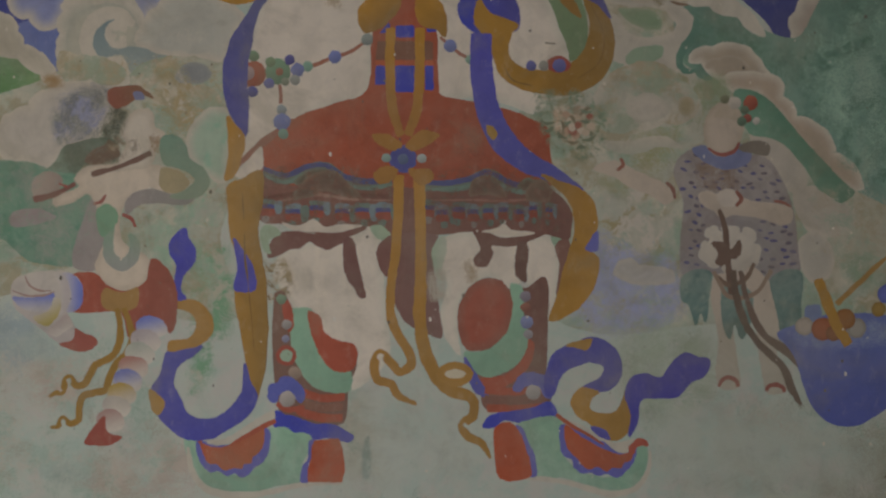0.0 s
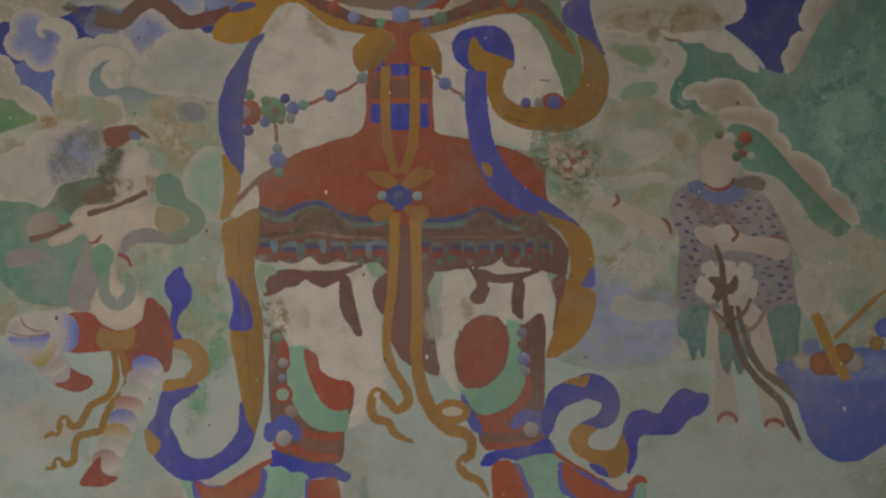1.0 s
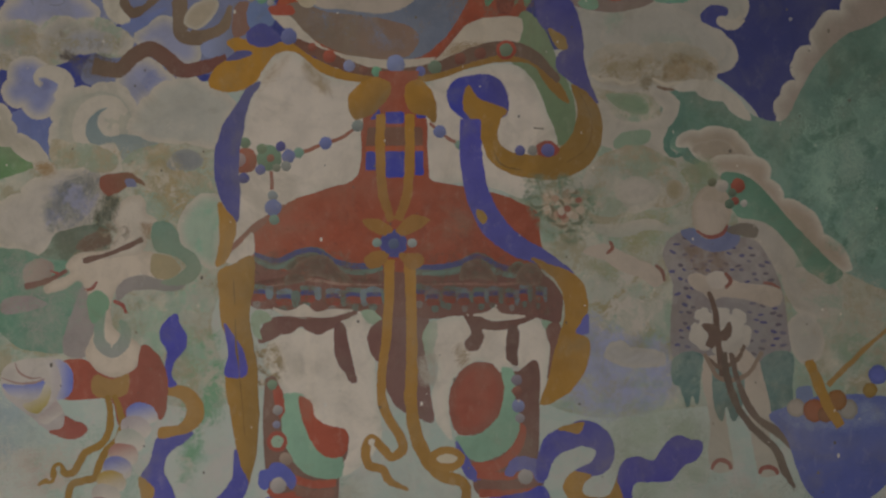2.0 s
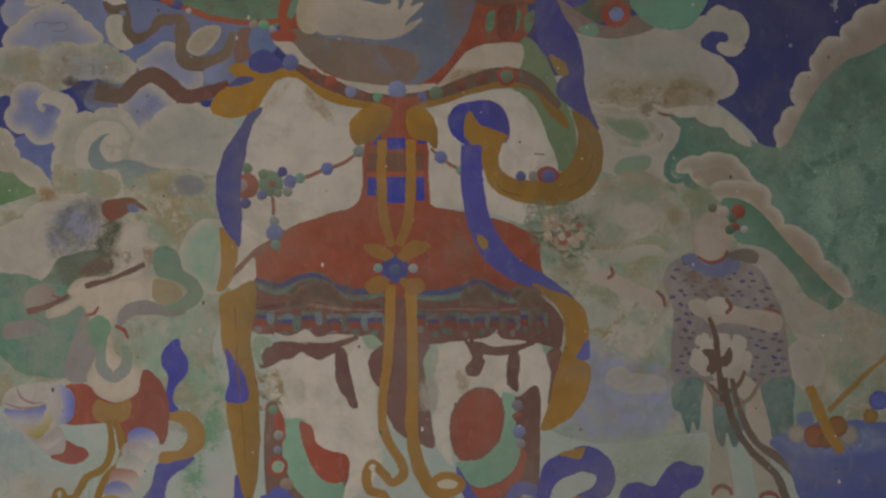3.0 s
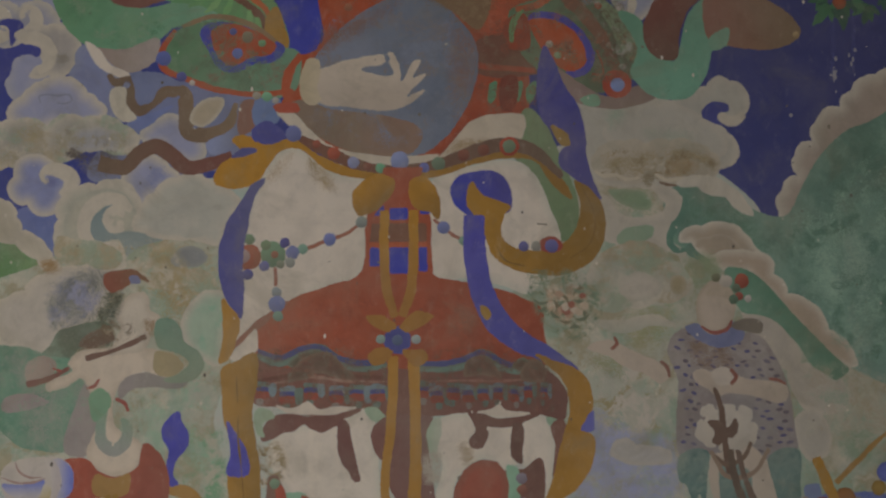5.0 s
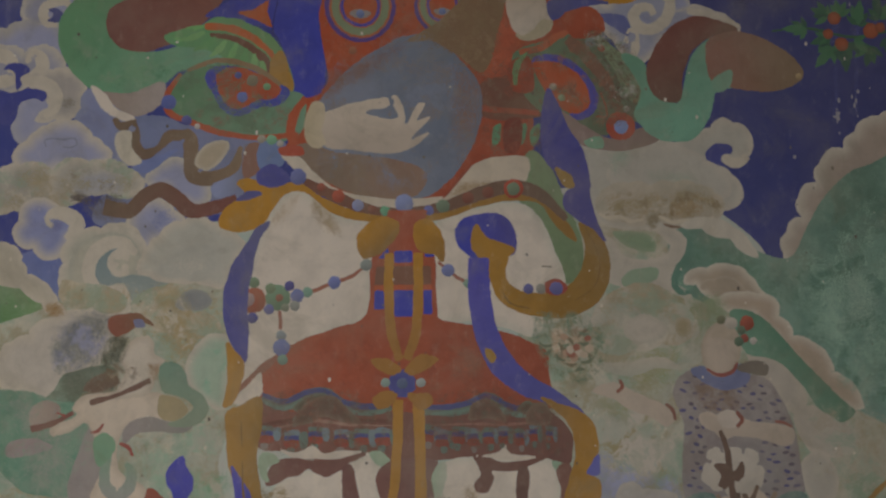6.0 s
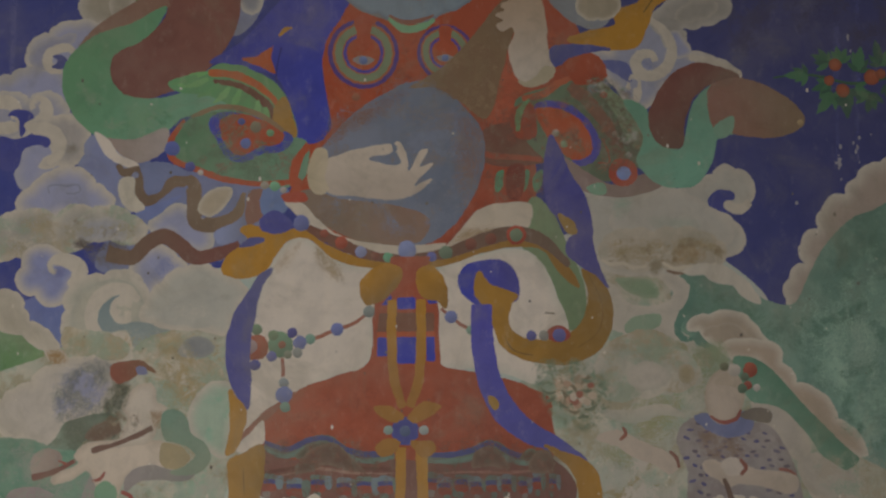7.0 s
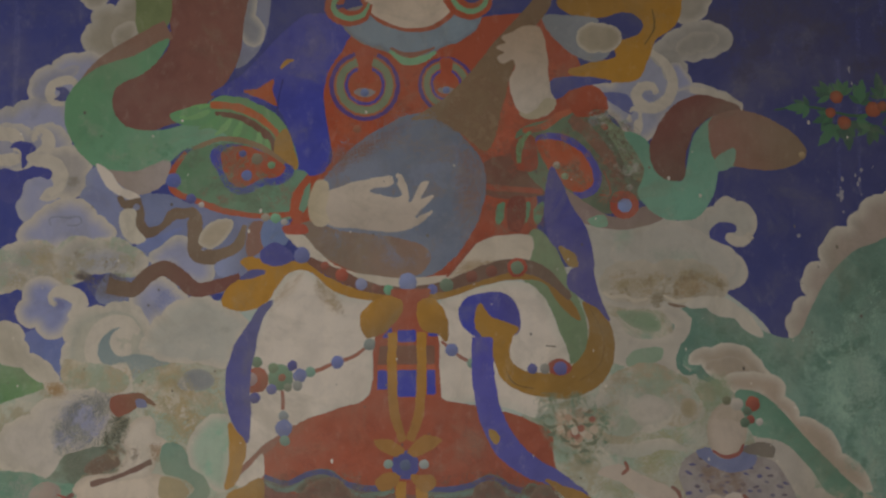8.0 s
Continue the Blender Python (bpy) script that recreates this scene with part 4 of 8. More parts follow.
stain("smoke", [(-82.0, 145.2), (-77.4, 146.6), (-76.1, 141.4), (-78.6, 136.2), (-81.2, 137.5)], (0.230, 0.245, 0.230), 0.8, 3.5, cl)
stain("smoke", [(-77.9, 140.1), (-74.8, 142.0), (-72.2, 140.7), (-73.0, 136.8), (-75.5, 134.2), (-77.8, 134.4)], (0.150, 0.165, 0.105), 0.98, 2.0, cl)
fill("leaf", [(-90.4, 127.0), (-88.3, 129.1), (-86.8, 132.0), (-82.7, 133.6), (-77.6, 134.5), (-74.7, 133.5), (-75.0, 129.3), (-78.3, 128.3), (-81.9, 128.2), (-83.7, 126.4), (-86.8, 124.8), (-88.8, 125.5)], (0.210, 0.265, 0.180), (0.250, 0.330, 0.240), on=cl, wash=("way", 200), mottle=((0.300, 0.360, 0.250), (0.180, 0.200, 0.130)))
fill("lump", [(-81.9, 129.0), (-80.6, 131.1), (-77.3, 132.7), (-74.2, 131.9), (-73.9, 130.4), (-76.5, 129.1), (-79.1, 128.2)], (0.240, 0.165, 0.110), (0.300, 0.220, 0.150), on=cl, wash=("rim", 1.2))
dabs("smoke", [(-77.3, 135.0), (-74.0, 135.0), (-72.9, 132.2), (-75.0, 130.4), (-77.3, 131.4)], 1.5, 1.0, ((0.250, 0.190, 0.120), (0.400, 0.330, 0.220)), cl, 0.8, 34)
cl = cloud([(-88.3, 150.0), (-87.7, 153.9), (-83.5, 153.1), (-80.7, 152.9), (-75.7, 151.9), (-72.6, 149.3), (-73.7, 147.1), (-76.3, 146.4), (-80.8, 147.9), (-85.0, 147.4)], (0.560, 0.485, 0.297), (0.684, 0.620, 0.450), width=3, bulge=0.1, mottle=AGED)
stain("stain", [(-92.3, 148.2), (-87.3, 148.9), (-86.6, 145.7), (-90.5, 145.0)], (0.450, 0.284, 0.118), 0.9, 2, cl)
cl = cloud([(-71.8, 148.8), (-68.6, 151.2), (-64.7, 152.6), (-60.8, 153.1), (-59.8, 149.9), (-57.4, 146.6), (-52.2, 145.4), (-50.8, 142.1), (-57.3, 142.0), (-63.8, 142.0), (-67.8, 144.5), (-70.7, 146.2)], (0.522, 0.433, 0.234), (0.684, 0.620, 0.450), width=3, bulge=0.12, mottle=AGED)
fill("patch", [(-61.6, 148.1), (-59.1, 151.6), (-54.9, 151.4), (-53.2, 149.3), (-55.3, 147.3), (-59.4, 147.1)], (0.339, 0.354, 0.332), (0.417, 0.417, 0.354), on=cl, wash=("rim", 1.2))
dabs("stain", [(-67.9, 150.4), (-60.1, 151.8), (-55.4, 142.7), (-55.9, 134.9), (-62.4, 137.4)], 3, 2.0, ((0.503, 0.400, 0.212), (0.433, 0.385, 0.234), (0.641, 0.580, 0.433)), cl, 0.6, 32)
cl = fill("painted_cloud", [(-58.8, 134.1), (-57.0, 138.5), (-53.4, 141.7), (-49.0, 141.2), (-48.6, 131.0), (-49.9, 124.5), (-54.2, 126.0), (-57.6, 129.4)], (0.467, 0.600, 0.433), (0.684, 0.620, 0.485), label="pale minty painted cloud beside an ochre ribbon", category="painted cloud", wash=("rim", 3))
dabs("stain", [(-56.0, 137.5), (-49.0, 140.2), (-48.8, 127.1), (-54.5, 128.4)], 2, 1.6, ((0.339, 0.560, 0.385), (0.450, 0.560, 0.400)), cl, 0.6, 33)
wisp2 = fill("painted_wisp", [(37.1, 164.6), (39.7, 163.8), (41.7, 160.7), (44.6, 159.4), (48.0, 159.4), (52.0, 160.5), (53.1, 162.3), (51.3, 164.6), (50.0, 166.5), (54.0, 166.5), (56.6, 164.7), (57.6, 161.8), (56.7, 158.7), (54.2, 156.6), (53.4, 154.2), (54.4, 152.2), (51.7, 151.1), (47.1, 152.6), (41.8, 152.9), (38.7, 154.2), (38.0, 159.3)], (0.620, 0.570, 0.450), (0.680, 0.620, 0.490), label="pale painted cloud wisp curling round green hollows", category="painted cloud", wash=("rim", 2.0))
fill("gap", [(39.7, 165.6), (43.4, 165.9), (47.4, 165.4), (49.7, 163.1), (49.1, 161.2), (45.4, 161.5), (42.3, 162.8)], (0.297, 0.417, 0.246), (0.385, 0.467, 0.297), on=wisp2, wash=("rim", 1.5))
fill("gap", [(41.6, 154.2), (43.0, 156.3), (45.9, 157.3), (50.1, 157.1), (49.5, 154.7), (45.8, 153.2), (42.9, 152.6)], (0.354, 0.467, 0.311), on=wisp2)
fill("gap", [(57.4, 164.4), (58.6, 162.1), (58.0, 159.2), (55.6, 156.3), (54.7, 154.0), (55.7, 152.4), (58.3, 151.7), (55.4, 151.1), (53.6, 152.7), (53.4, 155.5), (54.6, 158.1), (56.5, 160.7)], (0.170, 0.315, 0.228), on=wisp2)
band("crack", [(51.6, 167.7), (53.5, 167.1), (55.9, 166.9)], (0.3, 0.7, 0.3), (0.300, 0.200, 0.130), on=wisp2)
cl = cloud([(33.8, 142.6), (34.9, 146.4), (37.4, 150.0), (41.8, 152.6), (46.6, 153.7), (51.5, 152.7), (54.3, 149.6), (57.4, 147.3), (58.8, 143.5), (56.4, 140.4), (50.7, 139.8), (44.1, 138.3), (37.6, 137.5)], (0.540, 0.520, 0.400), (0.640, 0.585, 0.455), width=3.4, bulge=0.1, mottle=AGED)
fill("billow", [(41.9, 143.9), (44.3, 145.9), (49.5, 145.7), (52.0, 142.7), (48.1, 140.3), (43.4, 140.8)], (0.640, 0.580, 0.460), (0.580, 0.540, 0.420), on=cl, wash=("rim", 1.8), shape="lobes", bulge=0.16)
fill("patch", [(54.5, 145.5), (56.8, 145.7), (57.8, 143.4), (56.2, 141.4), (54.1, 142.4)], (0.480, 0.400, 0.240), (0.560, 0.500, 0.360), on=cl, wash=("rim", 1.2))
stain("stain", [(36.5, 147.7), (43.1, 150.3), (48.3, 149.0), (43.0, 146.5), (37.8, 144.9)], (0.440, 0.510, 0.380), 0.7, 2.5, cl)
stain("stain", [(56.6, 150.4), (64.5, 151.8), (67.1, 145.3), (60.5, 141.3)], (0.354, 0.417, 0.246), 0.8, 3, cl)


# ---- the large robed figure, as plain painted shapes ----
# upper robe
robe = fill("painted_robe", [(-26.2, 232.1), (-15.4, 235.0), (-1.7, 232.3), (9.2, 236.7), (22.9, 236.8), (29.7, 229.8), (33.7, 221.4), (38.3, 213.8), (29.5, 212.3), (22.7, 209.5), (20.6, 199.2), (21.2, 191.1), (20.5, 183.7), (9.2, 181.6), (-0.0, 173.3), (-11.9, 172.2), (-22.4, 173.4), (-30.4, 178.0), (-37.2, 183.7), (-34.7, 189.3), (-33.6, 197.4), (-27.6, 200.2), (-29.2, 212.5), (-29.5, 223.7)],
            BRICK, RED, label="brick-red painted robe with roundels and jewelled borders", category="painted robe", wash=("way", 170))
fill("shade", [(9.2, 201.1), (22.6, 202.6), (24.6, 193.8), (9.2, 193.0), (7.9, 196.4)], (0.271, 0.134, 0.089), on=robe)
stain("stain", [(7.9, 224.0), (17.4, 221.2), (18.6, 204.6), (9.2, 200.5)], (0.600, 0.170, 0.089), 0.8, 3, robe)
for x in (885, 930, 955):
    fill("stripe", [(p[0] + (x - 885) * 0.13, p[1]) for p in [(11.9, 190.3), (13.6, 191.3), (13.2, 187.0), (11.9, 185.9)]], GREEN, on=robe)
fill("stripe", [(15.2, 192.4), (18.5, 192.4), (17.2, 184.3), (14.5, 185.0)], (0.284, 0.095, 0.064), on=robe)
band("stripe", [(7.9, 195.0), (22.6, 193.8)], (1.3, 1.0), (0.485, 0.134, 0.076), on=robe)
# scarf at the viewer's upper corner
shawl = fill("painted_shawl", [(-67.9, 251.7), (-48.6, 251.9), (-49.2, 234.7), (-50.5, 224.9), (-54.9, 217.2), (-60.8, 212.3), (-66.0, 209.2), (-72.7, 207.8), (-78.8, 210.1), (-81.1, 214.9), (-79.9, 219.1), (-72.0, 223.3), (-66.9, 228.9)], MAROON, (0.311, 0.142, 0.102), label="maroon and green painted shawl billowing over clouds", category="painted shawl", wash=("way", 0))
fill("lining", [(-76.8, 251.6), (-67.2, 251.7), (-66.7, 240.3), (-67.7, 233.2), (-73.0, 229.6), (-74.8, 233.1), (-75.5, 240.2)], (0.246, 0.297, 0.126), on=shawl)
band("lining", [(-86.6, 219.0), (-82.8, 223.5), (-76.3, 227.7), (-67.1, 232.9)], (3.1, 3.9, 4.7, 5.2), (0.339, 0.201, 0.134), on=shawl)
fill("lining", [(-67.0, 230.6), (-68.8, 226.1), (-73.3, 221.6), (-78.6, 219.1), (-80.0, 214.9), (-77.9, 210.1), (-72.0, 207.8), (-64.7, 208.7), (-58.1, 211.6), (-48.6, 207.6), (-49.8, 203.9), (-61.8, 203.5), (-66.2, 199.9), (-73.5, 198.0), (-80.9, 198.2), (-86.4, 201.8), (-90.0, 207.2), (-91.1, 212.7), (-89.5, 217.9), (-84.2, 222.9), (-75.6, 226.3)], (0.180, 0.385, 0.190), (0.246, 0.503, 0.311), on=shawl, wash=("way", -40))
fill("lining", [(-80.9, 198.2), (-73.5, 198.0), (-65.7, 200.6), (-66.0, 196.1), (-71.9, 192.4), (-76.7, 194.7)], (0.433, 0.339, 0.271), (0.522, 0.450, 0.385), on=shawl, wash=("way", 0))
fill("wisp", [(-82.9, 199.8), (-80.2, 198.5), (-76.7, 194.4), (-72.2, 192.0), (-72.4, 190.7), (-77.2, 192.4), (-80.0, 194.4)], BONE, on=shawl)
# brown trailing cord
cord = band("painted_ribbon", [(-77.2, 192.0), (-75.5, 190.1), (-72.1, 190.4), (-72.2, 185.7), (-70.0, 183.7), (-66.3, 185.8), (-63.8, 188.1), (-59.8, 187.8), (-58.9, 182.5), (-58.1, 178.5), (-54.2, 177.9), (-49.0, 179.9), (-46.5, 185.2)], (1.0, 2.1, 2.3, 2.9, 2.9, 2.3, 2.9, 3.4, 3.6, 3.6, 3.4, 3.1, 2.6), UMBER, EARTH,
            label="dark brown painted ribbon looping between clouds", category="painted ribbon", wash=("way", 30))
fill("gap", [(-72.7, 181.1), (-68.8, 182.4), (-61.0, 185.1), (-64.9, 182.4), (-68.7, 179.1), (-72.0, 179.7)], SLATE, on=cord)
fill("gap", [(-71.9, 191.8), (-65.3, 192.5), (-59.9, 189.8), (-65.2, 188.9), (-67.0, 185.8), (-70.0, 185.1), (-71.0, 189.1)], (0.258, 0.297, 0.450), on=cord)
fill("blank", [(-58.0, 181.1), (-56.8, 184.5), (-53.2, 186.8), (-50.2, 186.3), (-51.1, 183.2), (-54.9, 179.8)], (0.600, 0.503, 0.339), (0.728, 0.662, 0.503), on=cord, wash=("rim", 1.5))
fill("blank", [(-75.5, 189.0), (-73.1, 188.8), (-72.9, 185.1), (-70.4, 181.7), (-73.4, 180.8), (-76.1, 183.7), (-76.7, 187.7)], (0.728, 0.662, 0.503), on=cord)
fill("shade", [(-54.1, 175.9), (-47.6, 179.9), (-46.5, 185.9), (-43.9, 185.2), (-45.0, 179.9), (-48.8, 174.6), (-52.7, 173.2)], (0.385, 0.433, 0.620), (0.246, 0.246, 0.271), on=cord, wash=("way", 0))
fill("shade", [(-45.9, 185.9), (-42.5, 185.9), (-43.0, 179.9), (-46.3, 177.9)], (0.354, 0.201, 0.142), on=cord)
fill("shade", [(-42.6, 186.6), (-37.3, 186.6), (-37.4, 181.3), (-41.1, 179.9), (-43.0, 180.6)], (0.234, 0.311, 0.503), on=cord)
tail = band("painted_ribbon", [(-78.8, 171.1), (-72.9, 170.2), (-69.5, 173.4), (-65.9, 175.1), (-61.8, 172.9), (-58.5, 170.3), (-52.6, 171.3), (-48.1, 173.3)], (3.9, 3.4, 3.4, 3.6, 3.6, 3.4, 2.9, 1.8), MAROON, UMBER, label="maroon painted ribbon waving below clouds", category="painted ribbon", wash=("way", 180))
# blue over-sleeve and shoulder
sleeve = fill("painted_sleeve", [(-56.7, 216.7), (-53.0, 219.0), (-48.8, 222.1), (-44.8, 226.6), (-39.2, 232.7), (-33.8, 237.0), (-22.9, 235.0), (-24.6, 229.3), (-28.5, 223.0), (-29.7, 215.3), (-28.4, 207.7), (-27.9, 201.6), (-29.3, 198.1), (-35.6, 197.7), (-36.1, 204.0), (-38.2, 209.7), (-40.7, 213.5), (-47.5, 215.4), (-52.9, 216.8)], BLUE, (0.100, 0.105, 0.400),
              label="ultramarine painted sleeve with orange and green trim", category="painted sleeve", wash=("way", 150))
fill("lining", [(-49.7, 217.9), (-45.5, 218.2), (-41.4, 221.0), (-41.9, 218.0), (-40.4, 213.8), (-43.4, 215.5)], (0.560, 0.161, 0.064), on=sleeve, shape="sharp")
band("fold", [(-40.0, 223.3), (-38.6, 225.0), (-37.0, 225.5)], (0.7, 1.2, 0.4), OCHRE, on=sleeve)
band("fold", [(-39.5, 220.8), (-40.4, 212.4), (-37.1, 204.9)], (0.4, 0.5, 0.3), (0.070, 0.070, 0.258), on=sleeve)
trim = fill("trim", [(-58.2, 213.7), (-54.9, 216.2), (-50.2, 216.2), (-44.1, 214.1), (-39.9, 211.1), (-37.1, 206.3), (-35.3, 198.8), (-40.3, 198.5), (-44.4, 202.8), (-49.8, 205.5), (-56.6, 208.9), (-63.4, 209.5), (-66.1, 211.6), (-60.9, 213.7)], (0.180, 0.450, 0.190), (0.223, 0.400, 0.170), on=sleeve, wash=("way", 0))
band("stripe", [(-56.6, 214.3), (-50.1, 213.7), (-44.4, 211.0), (-39.8, 206.3), (-38.0, 202.9)], (1.6, 1.6, 1.6, 1.3, 0.8), (0.641, 0.180, 0.059), on=sleeve)
band("stripe", [(-55.4, 212.3), (-50.0, 211.4), (-45.2, 209.0), (-41.8, 205.6), (-40.4, 202.2)], (1.0, 1.3, 1.6, 1.8, 1.6), (0.234, 0.110, 0.070), on=sleeve)
fill("cuff", [(-40.7, 206.2), (-38.5, 208.6), (-36.4, 204.2), (-35.5, 198.8), (-38.9, 198.5), (-40.9, 202.1)], (0.522, 0.297, 0.070), on=sleeve)
band("leaf", [(-63.7, 210.9), (-60.2, 213.4), (-56.6, 214.3)], (0.3, 1.6, 0.5), (0.234, 0.560, 0.180), on=sleeve)
for k, p in enumerate(([(-56.5, 212.9), (-59.2, 211.6), (-63.1, 210.6)], [(-53.8, 211.6), (-55.9, 209.8), (-59.0, 208.4)], [(-51.4, 211.0), (-52.9, 208.8), (-55.2, 206.8)], [(-48.9, 210.3), (-49.9, 207.7), (-51.4, 205.5)], [(-46.7, 209.1), (-47.2, 206.3), (-48.4, 204.1)], [(-44.8, 207.7), (-44.7, 205.0), (-45.7, 202.8)], [(-42.9, 206.1), (-42.5, 203.4), (-43.3, 201.4)], [(-59.2, 213.4), (-62.2, 212.5), (-65.5, 211.4)])):
    band("feather", p, (0.8, 1.7, 0.3), ((0.258, 0.541, 0.201), (0.201, 0.450, 0.180), (0.297, 0.560, 0.223))[k % 3], on=sleeve)
dabs("wear", [(-89.1, 214.8), (-79.4, 208.0), (-63.3, 206.8), (-49.8, 205.5), (-65.6, 199.9), (-81.6, 199.1)], 3, 2.0, ((0.258, 0.450, 0.246), (0.151, 0.325, 0.180), (0.325, 0.417, 0.271)), shawl, 0.35, 43)
dabs("wear", [(-28.8, 225.1), (-12.5, 225.2), (6.5, 224.0), (20.2, 232.5), (29.6, 225.5), (22.7, 211.6), (7.9, 200.5), (-12.4, 210.6), (-25.7, 202.9)], 4, 1.8, ((0.580, 0.180, 0.089), (0.339, 0.118, 0.076), (0.385, 0.201, 0.126)), robe, 0.3, 44)
# left medallion panel
panel = fill("painted_medallion", [(-65.4, 195.2), (-63.3, 200.6), (-59.1, 203.8), (-52.5, 204.9), (-43.1, 203.1), (-37.3, 199.0), (-32.9, 197.7), (-33.4, 189.3), (-36.6, 186.9), (-46.6, 187.4), (-52.6, 188.4), (-58.6, 190.8), (-63.7, 192.4)], (0.170, 0.330, 0.170), (0.230, 0.400, 0.250), label="green painted panel with a red medallion and beads", category="painted medallion", wash=("way", -30))
band("border", [(-61.8, 202.7), (-64.5, 198.6), (-64.6, 193.8), (-59.3, 191.2), (-51.9, 188.7), (-44.6, 187.6), (-34.0, 188.3)], (1.0, 1.3, 1.6, 1.3, 1.4, 1.3, 1.3), (0.560, 0.134, 0.059), on=panel)
med = fill("medallion", [(-56.1, 202.4), (-53.5, 204.6), (-45.8, 203.9), (-39.2, 200.7), (-36.3, 198.8), (-37.8, 195.8), (-43.5, 194.7), (-47.8, 192.6), (-51.8, 193.9), (-54.2, 198.0)], BLUE, on=panel)
fill("inset", [(-53.5, 202.7), (-49.8, 204.4), (-43.1, 202.8), (-38.3, 199.3), (-39.6, 197.1), (-44.2, 196.3), (-48.1, 194.4), (-51.1, 195.7), (-53.0, 199.3)], RED, on=med)
band("border", [(-60.4, 203.5), (-53.2, 206.0), (-44.4, 204.2), (-38.3, 200.1)], (0.8, 1.3, 1.3, 0.8), (0.385, 0.258, 0.134), on=panel)
bead([(-48.4, 202.5)], 0.9, (0.170, 0.190, 0.417), med); bead([(-45.0, 201.2)], 1.4, (0.325, 0.284, 0.180), med); bead([(-41.6, 199.8)], 0.9, (0.246, 0.485, 0.246), med); bead([(-47.3, 197.3)], 1.3, (0.190, 0.258, 0.600), med)
bead([(-64.5, 195.9)], 1.8, (0.170, 0.212, 0.503), panel); bead([(-60.2, 191.6)], 1.2, (0.151, 0.161, 0.433), panel); bead([(-57.7, 190.2)], 0.7, (0.728, 0.662, 0.560), panel)
bead([(-42.6, 187.3)], 1.0, (0.522, 0.467, 0.354), panel); bead([(-40.2, 187.1)], 1.2, (0.297, 0.600, 0.354), panel); bead([(-38.2, 186.2)], 0.8, (0.600, 0.560, 0.485), panel)
dabs("wear", [(-64.4, 201.3), (-52.5, 206.9), (-36.2, 198.8), (-36.0, 189.3), (-54.6, 189.2)], 2.5, 2.0, ((0.200, 0.260, 0.160), (0.330, 0.220, 0.150), (0.240, 0.350, 0.220)), panel, 0.4, 56)
band("border", [(-32.5, 197.2), (-35.2, 192.7), (-35.7, 188.0), (-33.9, 184.6)], (1.3, 2.1, 2.1, 1.3), (0.560, 0.134, 0.059), on=panel)
# right sleeve
rs = fill("painted_sleeve", [(16.6, 208.1), (22.7, 210.9), (29.5, 213.0), (36.3, 213.7), (41.6, 208.2), (46.9, 203.5), (48.0, 195.3), (44.6, 191.2), (38.5, 188.7), (29.2, 190.8), (21.2, 195.8), (17.9, 200.5)], (0.200, 0.300, 0.170), (0.190, 0.200, 0.130), label="green and brown painted sleeve with red medallion and beads", category="painted sleeve", wash=("way", 0))
fill("patch", [(36.3, 213.0), (42.3, 208.3), (48.2, 200.7), (45.4, 196.6), (40.2, 204.8)], (0.297, 0.369, 0.212), on=rs)
band("stripe", [(29.5, 211.9), (34.1, 207.5), (38.8, 201.4), (42.0, 193.9)], (2.9, 3.1, 2.9, 2.1), (0.297, 0.170, 0.110), on=rs)
band("stripe", [(18.0, 208.5), (22.7, 209.5), (26.8, 212.3), (30.9, 214.1)], (1.3, 1.6, 1.6, 0.8), (0.560, 0.180, 0.089), on=rs)
fill("patch", [(28.2, 218.5), (36.4, 219.3), (38.3, 213.8), (30.8, 212.3)], (0.485, 0.126, 0.064), on=rs)
fill("patch", [(15.3, 205.3), (20.0, 207.4), (21.3, 199.2), (16.6, 199.2)], (0.450, 0.126, 0.070), on=rs)
band("leaf", [(17.0, 200.5), (17.5, 205.3), (20.0, 208.5)], (1.0, 1.6, 0.5), (0.234, 0.450, 0.201), on=rs)
med = fill("medallion", [(21.1, 207.0), (26.1, 208.0), (31.4, 205.8), (35.4, 201.3), (36.7, 196.6), (34.6, 193.2), (30.6, 192.7), (29.3, 196.5), (22.6, 202.6)], (0.126, 0.118, 0.450), on=rs)
fill("inset", [(21.3, 205.8), (26.7, 206.3), (31.8, 203.4), (34.3, 199.3), (34.4, 195.5), (30.9, 193.8), (26.6, 196.2), (23.3, 200.6)], (0.580, 0.142, 0.059), on=med)
band("border", [(35.9, 193.2), (38.6, 193.2), (37.1, 199.3)], (0.4, 0.5, 0.4), (0.503, 0.134, 0.076), on=rs)
fill("hem", [(27.9, 194.5), (33.2, 190.9), (39.8, 187.8), (47.9, 190.6), (51.2, 187.9), (43.8, 185.3), (35.8, 185.5), (29.8, 187.7)], (0.400, 0.297, 0.246), (0.339, 0.246, 0.201), on=rs, wash=("way", 0))
fill("patch", [(33.2, 187.1), (37.2, 188.2), (37.8, 185.8), (34.5, 185.8)], (0.297, 0.503, 0.325), on=rs)
disc = dot("disc", [(41.9, 190.9)], 3.4, (0.522, 0.118, 0.070), on=rs)
bead([(42.0, 190.7)], 1.7, (0.354, 0.467, 0.798), disc)
bead([(26.0, 200.2)], 0.9, (0.620, 0.503, 0.385), rs); bead([(28.0, 197.6)], 0.9, (0.385, 0.522, 0.297), rs); bead([(43.3, 195.0)], 0.8, (0.522, 0.467, 0.385), rs); bead([(37.6, 209.7)], 0.9, (0.560, 0.180, 0.110), rs)
bead([(40.1, 200.0)], 0.8, (0.385, 0.339, 0.246), rs); bead([(34.9, 211.0)], 1.3, (0.284, 0.354, 0.339), rs)
